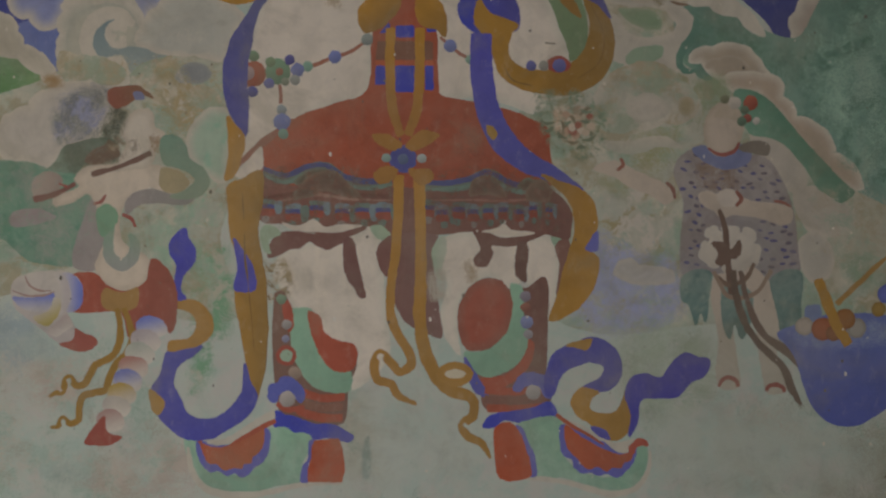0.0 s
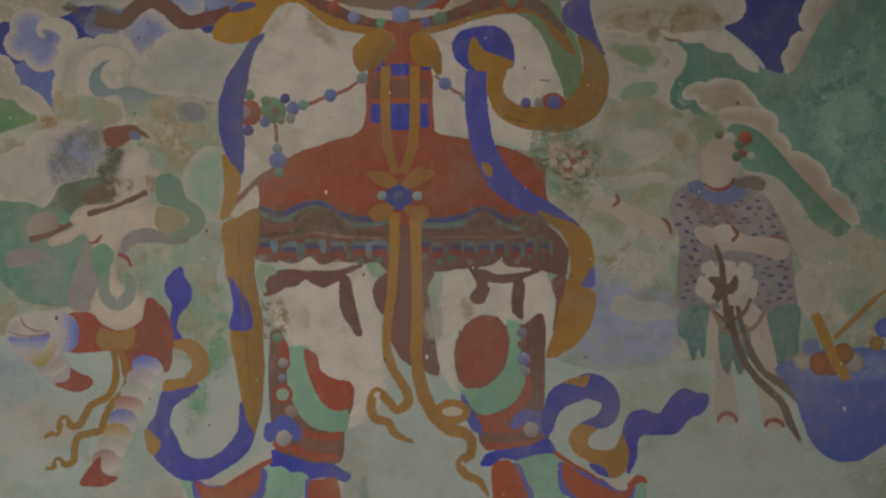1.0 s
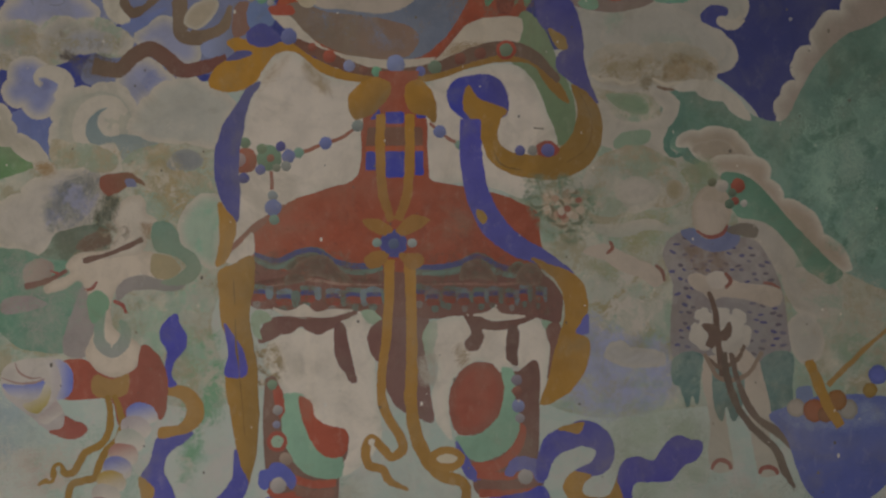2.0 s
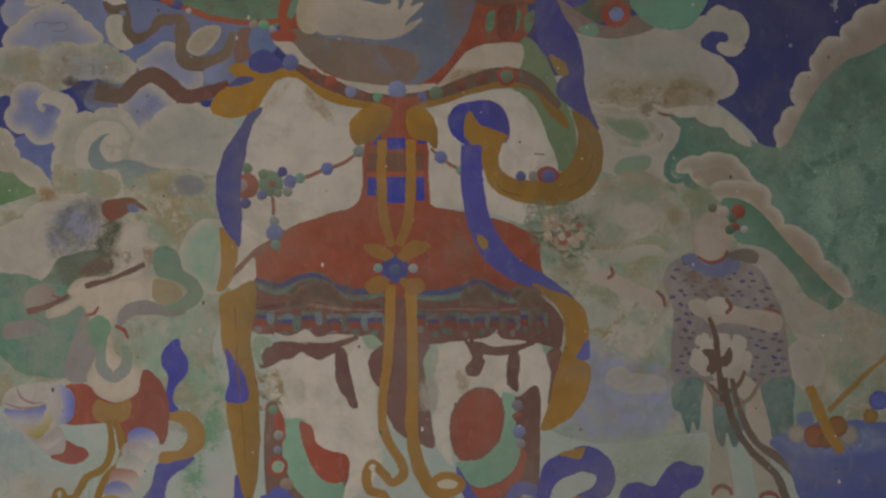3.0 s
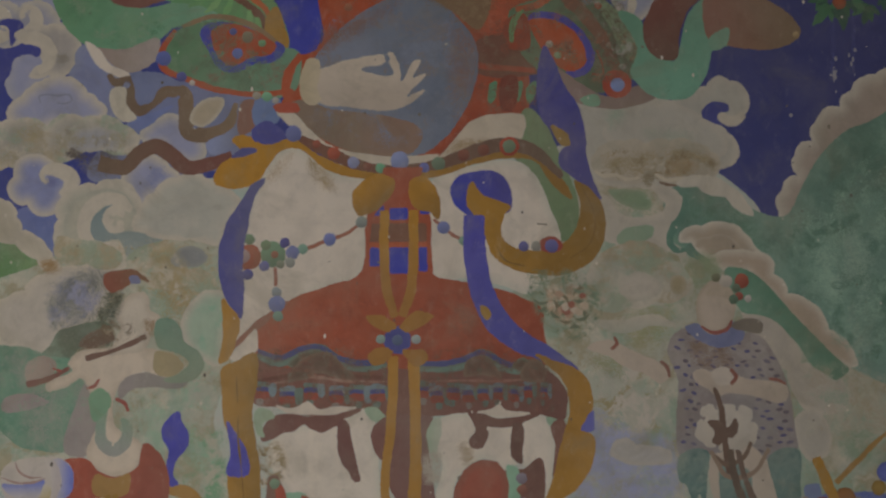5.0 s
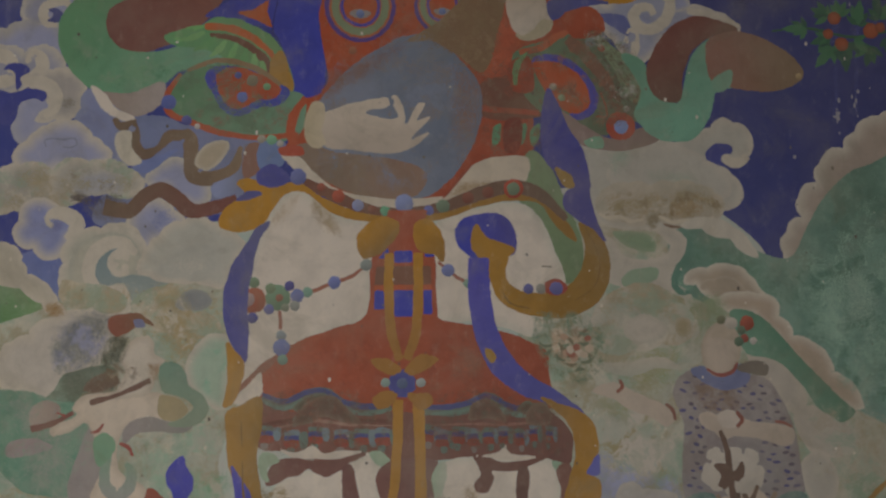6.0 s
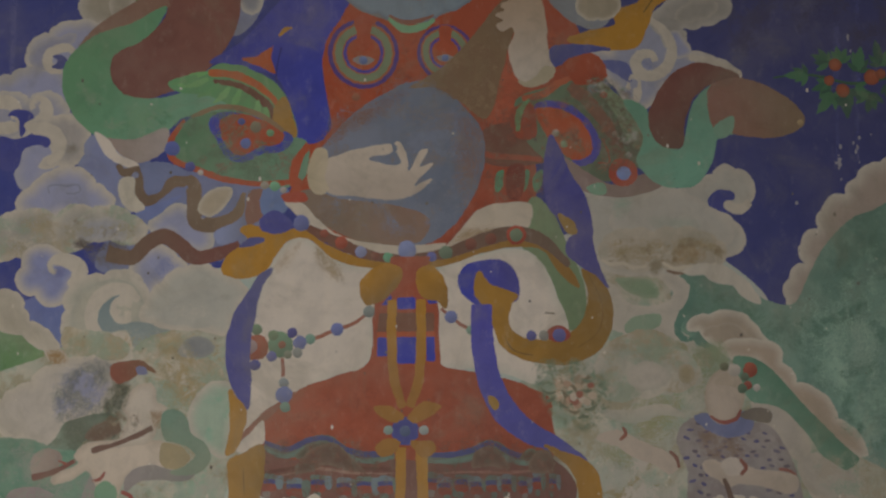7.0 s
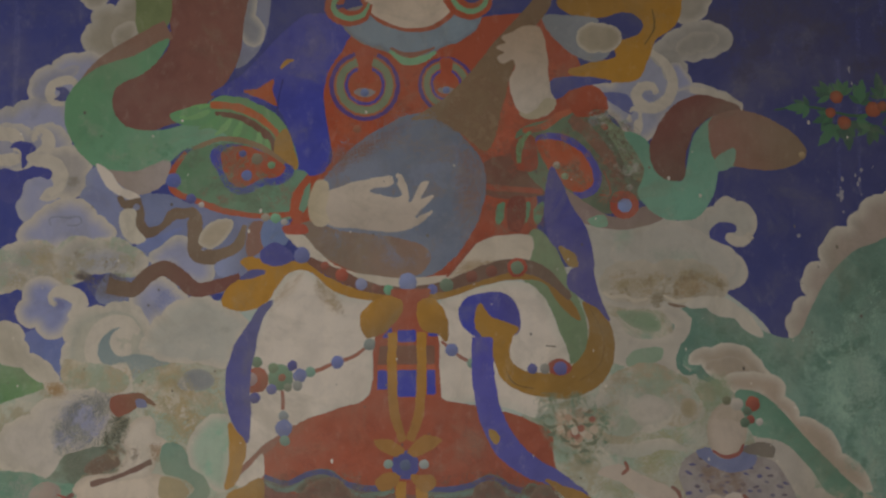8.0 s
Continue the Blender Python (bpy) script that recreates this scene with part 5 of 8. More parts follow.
dabs("wear", [(18.7, 208.8), (29.5, 213.0), (41.7, 213.1), (46.9, 204.9), (46.7, 193.9), (38.6, 189.8), (30.6, 195.2), (22.7, 201.9)], 2.2, 1.6, ((0.230, 0.150, 0.105), (0.330, 0.290, 0.200), (0.200, 0.260, 0.160), (0.420, 0.200, 0.120)), rs, 0.38, 53)
dabs("wear", [(33.6, 214.4), (43.0, 211.7), (48.2, 199.4), (42.7, 195.3), (36.2, 206.1)], 1.6, 0.9, ((0.180, 0.130, 0.090), (0.520, 0.480, 0.400), (0.260, 0.330, 0.210)), rs, 0.42, 54)
dabs("wear", [(7.9, 205.9), (22.7, 207.4), (22.5, 183.0), (7.9, 180.2)], 2.5, 1.8, ((0.260, 0.140, 0.095), (0.430, 0.150, 0.090), (0.300, 0.220, 0.150)), rs, 0.3, 55)
# right shawl
sh2 = fill("painted_shawl", [(42.3, 208.3), (47.0, 206.9), (50.8, 199.4), (55.4, 196.4), (59.1, 207.7), (64.7, 212.8), (71.5, 212.6), (69.7, 200.9), (65.0, 199.5), (63.0, 193.4), (59.2, 188.1), (53.9, 187.2), (49.2, 188.8), (45.3, 193.2), (46.8, 199.4)], (0.212, 0.417, 0.271), (0.258, 0.522, 0.354), label="green painted shawl with maroon and brown folds", category="painted shawl", wash=("way", -70))
fill("fold", [(48.2, 204.2), (50.4, 209.7), (54.6, 215.3), (59.4, 217.4), (66.9, 216.3), (72.2, 212.9), (64.4, 212.7), (59.9, 209.8), (57.0, 204.2), (55.9, 197.0), (52.1, 197.0), (49.2, 199.4)], MAROON, (0.223, 0.126, 0.089), on=sh2, wash=("way", -60))
fill("fold", [(63.0, 211.6), (68.8, 213.9), (74.9, 212.8), (82.2, 208.6), (85.8, 204.0), (83.9, 201.3), (77.8, 199.6), (69.7, 200.2), (64.1, 201.5), (62.5, 206.3)], (0.325, 0.234, 0.142), (0.369, 0.180, 0.126), on=sh2, wash=("way", 180))
fill("fold", [(63.7, 201.5), (68.5, 204.7), (68.1, 200.6), (64.9, 199.2)], (0.271, 0.485, 0.325), on=sh2)
bead([(84.6, 203.1)], 0.8, (0.560, 0.417, 0.223), sh2)
# ochre scarf
sc = fill("painted_scarf", [(34.1, 252.7), (54.9, 252.9), (57.1, 241.4), (55.1, 235.0), (50.2, 231.1), (48.1, 225.7), (45.9, 221.5), (40.5, 220.6), (33.7, 221.4), (28.9, 223.0), (33.7, 225.3), (40.6, 227.0), (39.9, 229.9), (46.2, 232.5), (47.3, 235.6), (43.5, 238.1), (36.6, 236.6), (29.8, 237.6), (26.4, 240.4), (29.9, 245.4)], OCHRE, DARK_OCHRE, label="ochre yellow painted scarf fluttering over clouds", category="painted scarf", wash=("way", 130))
band("fold", [(49.7, 239.2), (50.0, 234.2), (47.5, 229.9)], (0.3, 0.5, 0.3), (0.258, 0.161, 0.044), on=sc)
fill("gap", [(22.9, 236.8), (29.8, 237.1), (36.6, 236.2), (33.8, 231.2), (39.2, 228.4), (36.5, 225.9), (29.7, 227.7)], (0.297, 0.311, 0.297), (0.369, 0.385, 0.385), on=sc, wash=("way", 0))
fill("blank", [(31.1, 231.2), (33.2, 234.8), (36.6, 235.2), (42.0, 232.7), (40.6, 229.2), (36.5, 228.1), (32.4, 229.1)], (0.485, 0.417, 0.284), (0.706, 0.641, 0.485), on=sc, wash=("rim", 1.5), shape="lobes", bulge=0.15)
fill("gap", [(23.4, 218.5), (25.5, 221.3), (32.3, 221.9), (40.5, 220.6), (35.0, 220.0), (29.6, 218.5), (26.1, 216.4)], (0.126, 0.134, 0.339), on=sc)
# collar and round pale shape at the top
collar = fill("painted_collar", [(-26.3, 236.4), (-20.9, 239.3), (3.7, 239.5), (8.1, 236.7), (5.1, 232.4), (-3.0, 228.4), (-9.8, 226.9), (-18.0, 228.7), (-23.5, 231.9)], (0.271, 0.339, 0.354), (0.325, 0.297, 0.246), label="grey-blue painted collar with green and red edging", category="painted collar", wash=("way", 180))
fill("scallop", [(-24.6, 234.3), (-20.8, 230.5), (-16.4, 229.4), (-12.6, 227.7), (-7.8, 226.9), (-3.7, 227.8), (-0.3, 230.1), (4.4, 231.5), (7.6, 235.5)], (0.311, 0.385, 0.417), (0.246, 0.284, 0.297), on=collar, shape="lobes", bulge=0.14, wash=("rim", 1.2))
fill("edge", [(-21.1, 249.3), (-20.2, 238.6), (-15.4, 234.5), (-8.5, 232.6), (-2.4, 234.0), (2.6, 238.8), (3.4, 249.5)], (0.503, 0.151, 0.076), on=collar)
fill("blank", [(-20.0, 249.3), (-19.3, 238.6), (-14.0, 234.8), (-8.5, 233.7), (-3.1, 234.9), (1.4, 239.2), (2.1, 249.5)], (0.728, 0.560, 0.385), (0.798, 0.662, 0.485), on=collar, wash=("way", -90))
for p in ([(-25.8, 243.5), (-27.7, 238.5), (-24.7, 236.1), (-20.9, 236.7), (-18.9, 240.0)], [(0.3, 242.3), (3.1, 238.8), (6.2, 238.1), (8.9, 239.8), (9.5, 243.8)]):
    band("scroll", p, (3.9, 4.4, 3.9, 3.4, 1.8), (0.503, 0.126, 0.059), on=collar)
    band("scroll", p, (0.8, 1.3, 1.3, 1.2, 0.5), (0.271, 0.503, 0.258), on=collar)
band("edge", [(-13.9, 228.0), (-10.5, 225.5), (-6.4, 225.8), (-2.8, 227.8)], (0.8, 1.8, 1.8, 0.7), (0.297, 0.560, 0.297), on=collar)
band("edge", [(-13.9, 228.8), (-10.5, 227.2), (-6.4, 227.5), (-3.0, 228.9)], (0.5, 1.0, 1.0, 0.5), (0.385, 0.180, 0.118), on=collar)
# roundels on the chest
for at, k in (([(-19.8, 219.3)], 1.0), ([(-0.3, 219.7)], 0.8)):
    rd = sheet("painted_roundel", ring(at[0], 8.3 * k, 8.6 * k, 28), paint((0.151, 0.095, 0.297)), label="round painted emblem in rings of blue green and red", category="painted roundel")
    for r, c in ((7.4, (0.522, 0.180, 0.082)), (6.8, (0.297, 0.354, 0.201)), (5.0, (0.541, 0.170, 0.089)), (4.7, (0.134, 0.110, 0.417)), (4.0, (0.522, 0.151, 0.070))):
        dot("ring", at, r * k, c, on=rd, rz=r * 1.04 * k)
    fill("stem", [(at[0][0] + x * k, at[0][1] + z * k) for x, z in ((-1.8, 7.8), (1.8, 7.8), (1.6, 4), (2.6, 1), (-2.6, 1), (-1.6, 4))], (0.541, 0.134, 0.064), on=rd)
    fill("bar", [(at[0][0] + x * k, at[0][1] + z * k) for x, z in ((-2.6, -1.5), (0, -0.6), (2.6, -1.5), (1.6, -2.4), (0, -2.8), (-1.6, -2.4))], (0.385, 0.339, 0.297), on=rd)
    bead([(at[0][0], at[0][1] - 1.7 * k)], 1.0 * k, (0.234, 0.297, 0.503), rd)
bead([(-21.5, 208.7)], 1.0, (0.485, 0.212, 0.118), robe)
band("stripe", [(-22.1, 226.8), (-19.6, 227.9), (-16.9, 227.1)], (1.3, 2.6, 1.0), (0.522, 0.134, 0.070), on=robe)
# lute
lute = fill("painted_lute", [(-9.4, 212.0), (-17.7, 207.8), (-25.6, 200.9), (-30.2, 194.8), (-32.3, 188.0), (-27.9, 181.3), (-19.9, 176.1), (-11.9, 173.7), (-4.0, 173.8), (1.3, 177.5), (6.3, 184.9), (8.9, 193.0), (8.5, 200.5), (1.1, 209.3), (-5.0, 212.7)], (0.284, 0.325, 0.400), (0.223, 0.258, 0.311), label="grey-blue painted lute body with long brown neck", category="painted lute", wash=("way", 20))
fill("base", [(-36.5, 183.7), (-32.6, 186.4), (-25.3, 184.3), (-14.7, 183.0), (-6.7, 181.2), (-3.8, 178.8), (-6.0, 174.3), (-11.9, 173.0), (-19.8, 174.0), (-28.5, 177.9)], (0.325, 0.246, 0.170), (0.369, 0.234, 0.161), on=lute, wash=("way", 0))
fill("neck", [(-8.6, 211.0), (-1.6, 215.5), (5.8, 223.2), (11.9, 231.0), (19.5, 239.6), (23.0, 243.9), (25.0, 241.1), (18.8, 230.4), (15.3, 222.6), (12.6, 212.9), (9.5, 203.5), (3.1, 208.0), (-2.9, 211.1)], (0.339, 0.234, 0.126), (0.271, 0.180, 0.102), on=lute, wash=("way", 40))
dabs("wear", [(-27.0, 205.7), (-4.3, 214.1), (9.2, 203.2), (6.6, 185.6), (-6.6, 174.8), (-30.5, 180.0), (-30.8, 194.8)], 4, 3.4, ((0.330, 0.285, 0.250), (0.260, 0.300, 0.350), (0.300, 0.330, 0.400)), lute, 0.4, 51)
stain("stain", [(-30.9, 198.8), (-20.4, 207.1), (-7.0, 212.0), (-12.3, 205.8), (-24.2, 197.5), (-30.8, 193.4)], (0.330, 0.170, 0.110), 0.55, 3, lute)
stain("stain", [(1.2, 205.9), (10.6, 201.9), (9.2, 188.3), (3.9, 180.2), (1.2, 190.9)], (0.350, 0.210, 0.150), 0.5, 4, lute)
dabs("wear", [(-4.2, 208.6), (10.6, 225.4), (14.6, 212.9), (7.9, 201.8)], 3, 2, ((0.300, 0.190, 0.110), (0.400, 0.280, 0.160)), lute, 0.45, 52)
# pale plain shapes over the lute
pale = fill("painted_shape", [(-28.8, 192.7), (-24.8, 194.8), (-18.9, 196.5), (-13.5, 197.3), (-12.2, 196.5), (-13.2, 195.1), (-17.8, 194.3), (-18.1, 193.5), (-12.1, 192.2), (-10.5, 192.9), (-12.2, 196.2), (-11.8, 198.0), (-10.6, 197.3), (-9.2, 193.5), (-8.8, 191.1), (-5.8, 196.0), (-4.4, 196.0), (-6.1, 191.9), (-3.1, 192.8), (-7.4, 187.5), (-3.1, 189.3), (-6.1, 186.2), (-10.1, 184.4), (-14.7, 184.1), (-21.3, 184.9), (-28.0, 185.9)], (0.798, 0.684, 0.522), (0.641, 0.541, 0.417), label="plain cream painted shape across the lute", category="painted shape", wash=("way", -90))
fill("end", [(-32.1, 193.4), (-30.6, 196.1), (-28.2, 195.8), (-27.9, 192.7), (-28.6, 189.4), (-27.5, 186.4), (-29.8, 185.1), (-32.0, 186.7), (-32.6, 190.0)], (0.728, 0.620, 0.417), (0.641, 0.541, 0.339), on=pale, wash=("way", 180))
pale2 = fill("painted_shape", [(15.4, 232.8), (19.5, 234.5), (22.2, 234.0), (23.5, 229.7), (24.2, 222.7), (24.9, 217.8), (26.0, 215.7), (24.3, 212.9), (20.7, 211.5), (17.6, 212.9), (15.7, 216.3), (15.0, 220.1), (16.3, 224.7), (15.7, 226.0), (13.3, 225.1), (11.9, 226.5), (13.6, 227.7), (11.7, 229.1), (14.0, 230.2), (13.0, 231.6)], (0.706, 0.620, 0.485), (0.580, 0.433, 0.284), label="plain cream painted shape beside the lute neck", category="painted shape", wash=("way", 90))
fill("end", [(17.0, 213.4), (18.7, 212.6), (21.4, 214.0), (23.4, 216.4), (25.7, 216.3), (26.0, 214.9), (23.4, 212.4), (20.0, 211.3), (17.6, 212.1)], (0.600, 0.522, 0.339), on=pale2)

# olive side of the robe, white wrap and belt
side = fill("painted_skirt", [(18.5, 183.0), (21.2, 185.0), (25.8, 180.3), (28.3, 173.7), (31.6, 166.5), (32.8, 159.3), (30.7, 154.1), (25.5, 154.1), (24.9, 160.6), (21.0, 168.4), (16.5, 175.0), (15.1, 177.4)], (0.297, 0.385, 0.212), (0.234, 0.325, 0.170), label="olive green painted skirt side beside white cloth", category="painted skirt", wash=("way", -90))
skirt = fill("painted_skirt", [(-45.7, 153.7), (-43.8, 161.5), (-41.5, 167.0), (-39.5, 171.3), (-34.3, 175.5), (-30.3, 173.4), (-25.0, 169.2), (-17.1, 167.9), (-15.9, 159.1), (-16.5, 147.5), (-18.7, 144.6), (-29.6, 140.4), (-38.4, 134.0), (-46.5, 125.6), (-46.5, 138.4), (-46.3, 146.0)], BONE, PALE, label="cream white painted skirt panel hung with bead chains", category="painted skirt", wash=("rim", 3))
stain("stain", [(-30.3, 173.4), (-25.0, 169.5), (-23.6, 164.2), (-28.9, 166.8), (-30.9, 170.7)], (0.503, 0.385, 0.223), 0.8, 2, skirt)
stain("stain", [(-41.9, 164.1), (-38.2, 172.0), (-33.0, 174.7), (-35.5, 169.4)], (0.600, 0.467, 0.284), 0.6, 2, skirt)
skirt2 = fill("painted_skirt", [(-1.3, 168.0), (7.9, 171.2), (14.5, 172.6), (19.7, 171.7), (23.0, 168.4), (26.2, 161.2), (28.5, 154.1), (25.4, 147.7), (21.5, 141.5), (14.4, 143.5), (6.6, 144.8), (-1.7, 145.2)], BONE, PALE, label="cream white painted skirt panel beside an ochre ribbon", category="painted skirt", wash=("rim", 3))
band("crack", [(22.9, 157.7), (25.5, 157.5)], (0.3, 0.4), (0.325, 0.271, 0.190), on=skirt2)
wrap = fill("painted_wrap", [(-37.9, 183.7), (-33.9, 183.2), (-29.8, 178.9), (-23.8, 175.0), (-14.5, 173.5), (-4.0, 173.5), (1.3, 174.6), (4.2, 178.9), (9.2, 182.4), (14.5, 183.5), (20.1, 183.0), (19.1, 177.4), (13.2, 176.5), (5.2, 174.1), (-0.0, 172.0), (-9.3, 171.1), (-19.8, 171.9), (-27.7, 174.7), (-33.1, 178.6)], (0.775, 0.684, 0.522), (0.728, 0.630, 0.467), label="white painted waist wrap above a jewelled belt", category="painted wrap", wash=("way", 0))
stain("stain", [(-0.0, 172.9), (3.9, 177.3), (9.2, 178.2), (14.5, 176.6), (6.5, 173.6)], (0.503, 0.369, 0.212), 0.8, 2, wrap)
fill("border", [(-38.6, 185.0), (-33.3, 185.6), (-32.6, 183.7), (-37.9, 183.7)], (0.560, 0.126, 0.070), on=wrap)
band("fold", [(-0.0, 173.3), (3.2, 177.3), (6.8, 181.6)], (0.4, 0.7, 0.3), (0.400, 0.126, 0.076), on=wrap)
sash = fill("painted_girdle", [(-52.2, 168.0), (-49.3, 171.9), (-45.5, 173.9), (-48.2, 176.6), (-46.3, 177.9), (-38.3, 176.6), (-33.7, 177.1), (-27.7, 173.4), (-19.8, 170.5), (-9.2, 169.3), (1.3, 170.7), (9.2, 173.6), (17.1, 176.3), (22.4, 175.3), (27.6, 169.8), (31.5, 163.2), (27.6, 165.8), (22.4, 172.4), (14.5, 172.8), (7.9, 171.5), (-0.0, 168.5), (-9.2, 167.6), (-18.4, 167.9), (-26.3, 170.1), (-32.3, 174.7), (-36.7, 174.4), (-40.0, 170.0), (-43.5, 166.1), (-51.1, 165.9)], OCHRE, DARK_OCHRE, label="ochre yellow painted girdle with a string of beads", category="painted girdle", wash=("way", 0))
band("belt", [(-32.4, 177.3), (-25.1, 173.7), (-18.5, 171.1), (-9.2, 170.1), (-0.0, 171.4), (7.9, 174.4), (16.5, 176.3), (22.4, 174.7), (28.9, 168.5)], (1.8, 2.6, 2.3, 2.1, 2.3, 3.1, 3.4, 2.9, 1.3), (0.271, 0.134, 0.089), (0.234, 0.161, 0.110), on=sash, wash=("way", 0))
fill("knot", [(-43.4, 179.2), (-39.8, 181.3), (-35.7, 178.0), (-38.3, 176.0), (-42.9, 176.6)], (0.134, 0.134, 0.385), on=sash)
for at, r, c in (([(-33.8, 178.4)], 2.0, (0.246, 0.271, 0.503)), ([(-24.4, 173.8)], 1.5, (0.541, 0.151, 0.089)), ([(-19.8, 171.7)], 1.4, (0.385, 0.417, 0.620)), ([(-16.5, 170.8)], 1.0, (0.354, 0.151, 0.102)), ([(-13.5, 170.4)], 1.2, (0.212, 0.522, 0.297)), ([(-9.0, 172.2)], 2.2, (0.339, 0.400, 0.641)), ([(-3.3, 170.6)], 1.2, (0.212, 0.234, 0.541)), ([(-0.0, 171.6)], 1.6, (0.246, 0.325, 0.212)),
                 ([(5.9, 173.6)], 1.4, (0.325, 0.134, 0.089)), ([(10.5, 174.9)], 1.4, (0.325, 0.134, 0.089)), ([(16.5, 175.8)], 2.4, (0.541, 0.134, 0.082)), ([(16.5, 175.8)], 1.6, (0.271, 0.339, 0.212)), ([(-28.4, 176.0)], 1.0, (0.450, 0.151, 0.095))):
    bead(at, r, c, sash)
fill("fold", [(-45.5, 174.9), (-42.2, 174.4), (-44.8, 173.0), (-48.1, 172.7)], (0.151, 0.151, 0.339), on=sash)

# apron
apron = fill("painted_apron", [(-42.6, 127.8), (-41.7, 133.2), (-34.3, 139.3), (-25.3, 142.9), (-18.2, 145.6), (-16.9, 148.8), (-16.4, 159.1), (-12.6, 164.3), (-5.5, 164.5), (-1.9, 159.4), (-1.2, 145.8), (1.9, 144.7), (9.7, 143.5), (18.8, 140.8), (23.5, 138.6), (24.3, 137.5), (24.5, 133.9), (24.8, 124.8), (10.0, 122.7), (-10.8, 123.1), (-28.9, 123.4), (-41.9, 123.9)], (0.480, 0.134, 0.068), (0.430, 0.124, 0.068), label="brick-red painted apron with an embroidered hem", category="painted apron", wash=("way", 0))
band("edge", [(-49.4, 126.1), (-44.5, 131.0), (-40.7, 134.3), (-34.3, 139.3)], (0.5, 1.3, 1.8, 0.8), (0.400, 0.170, 0.110), on=apron)
fill("blank", [(-47.7, 126.2), (-45.2, 129.0), (-41.7, 133.0), (-41.5, 127.8), (-44.5, 126.2)], BONE, on=apron)
stain("stain", [(-0.7, 142.6), (14.9, 140.3), (20.3, 128.7), (4.7, 127.2)], (0.297, 0.110, 0.076), 0.3, 6, apron)
stain("stain", [(-39.4, 135.6), (-21.4, 139.7), (-16.1, 130.7), (-31.6, 127.9)], (0.522, 0.134, 0.070), 0.6, 6, apron)
column = fill("column", [(-16.4, 161.7), (-13.3, 166.9), (-12.7, 170.5), (-3.6, 170.7), (-4.6, 167.0), (-2.2, 161.9), (-1.1, 145.8), (-16.9, 145.6)], (0.485, 0.134, 0.070), on=apron, shape="sharp")
for p in ([(-15.0, 159.2), (-12.6, 162.0), (-12.5, 159.5)], [(-4.2, 161.9), (-1.5, 159.9), (-4.1, 159.6)]):
    fill("patch", p, BLUE, on=apron, shape="sharp")
for p, c in (([(-11.3, 161.0), (-7.0, 161.1), (-7.0, 158.5), (-11.2, 158.4)], BLUE), ([(-15.3, 157.4), (-2.7, 157.6), (-2.6, 153.4), (-15.8, 153.2)], (0.297, 0.151, 0.095)), ([(-15.8, 153.0), (-2.4, 153.2), (-2.3, 152.0), (-15.8, 151.8)], (0.580, 0.151, 0.064)), ([(-15.7, 151.8), (-13.5, 151.8), (-13.4, 147.6), (-15.7, 147.6)], BLUE), ([(-11.3, 151.9), (-6.5, 151.9), (-6.4, 146.0), (-11.2, 145.9)], BLUE), ([(-4.4, 152.0), (-2.6, 152.0), (-2.4, 146.5), (-4.3, 146.4)], BLUE)):
    fill("patch", p, c, on=apron, shape="sharp")
dabs("wear", [(-40.1, 136.2), (-17.5, 143.7), (-0.7, 142.6), (22.8, 136.5), (23.6, 127.4), (-8.2, 126.3), (-40.0, 127.8)], 4, 1.8, ((0.560, 0.170, 0.095), (0.339, 0.114, 0.076), (0.433, 0.151, 0.095)), apron, 0.15, 42)
# hem
hem = fill("painted_hem", [(-42.2, 126.8), (-34.1, 124.0), (-27.7, 125.7), (-21.2, 123.6), (-10.8, 124.3), (-0.4, 123.8), (10.0, 125.3), (24.9, 124.2), (29.6, 119.1), (29.0, 112.5), (23.1, 113.8), (19.2, 112.4), (8.8, 113.2), (1.0, 113.5), (-10.7, 112.7), (-17.2, 113.9), (-24.9, 113.1), (-31.4, 113.7), (-36.6, 115.2), (-41.8, 116.1)], (0.311, 0.156, 0.114), (0.258, 0.138, 0.106), label="worn embroidered hem with tassels in red blue and green", category="painted hem", wash=("way", 0))
for k, p in enumerate(([(-41.3, 127.2), (-36.1, 125.6), (-30.9, 127.7), (-27.0, 128.0), (-21.8, 125.2), (-16.0, 124.5), (-11.5, 125.4)], [(-5.0, 124.4), (2.2, 124.5), (6.7, 125.6), (10.2, 127.0), (15.2, 124.7), (19.1, 124.1), (24.3, 125.5)])):
    band("wave", p, (1.8, 2.6, 2.9, 3.4, 2.6, 2.3, 1.6), (0.223, 0.246, 0.190), on=hem)
    band("wave", [(x, z + 0.9) for x, z in p], (0.8, 1.2, 1.2, 1.0, 1.3, 1.3, 1.0), (0.134, 0.142, 0.284), on=hem)
    band("wave", [(x, z - 0.6) for x, z in p], (0.5, 0.9, 0.9, 0.9, 0.9, 0.9, 0.7), (0.234, 0.325, 0.246), on=hem)
for p in ([(-34.1, 124.7), (-30.9, 127.6), (-27.0, 128.0), (-23.8, 126.5), (-25.1, 124.1), (-30.9, 124.1)], [(6.7, 125.2), (8.6, 126.9), (11.5, 127.0), (13.6, 125.3), (11.9, 124.0), (8.7, 124.1)], [(17.1, 124.7), (19.7, 126.7), (21.7, 125.4), (20.4, 123.7)]):
    fill("crest", p, (0.180, 0.151, 0.102), (0.271, 0.297, 0.201), on=hem, wash=("rim", 1.2))
band("line", [(-41.8, 119.8), (-34.1, 121.2), (-28.9, 122.2), (-22.4, 121.3), (-10.8, 121.0)], (0.4, 0.5, 0.8, 0.5, 0.4), (0.450, 0.284, 0.201), on=hem)
band("line", [(-3.6, 121.1), (6.1, 121.5), (15.2, 121.3), (24.3, 122.5)], (0.4, 0.5, 0.5, 0.4), (0.417, 0.234, 0.170), on=hem)
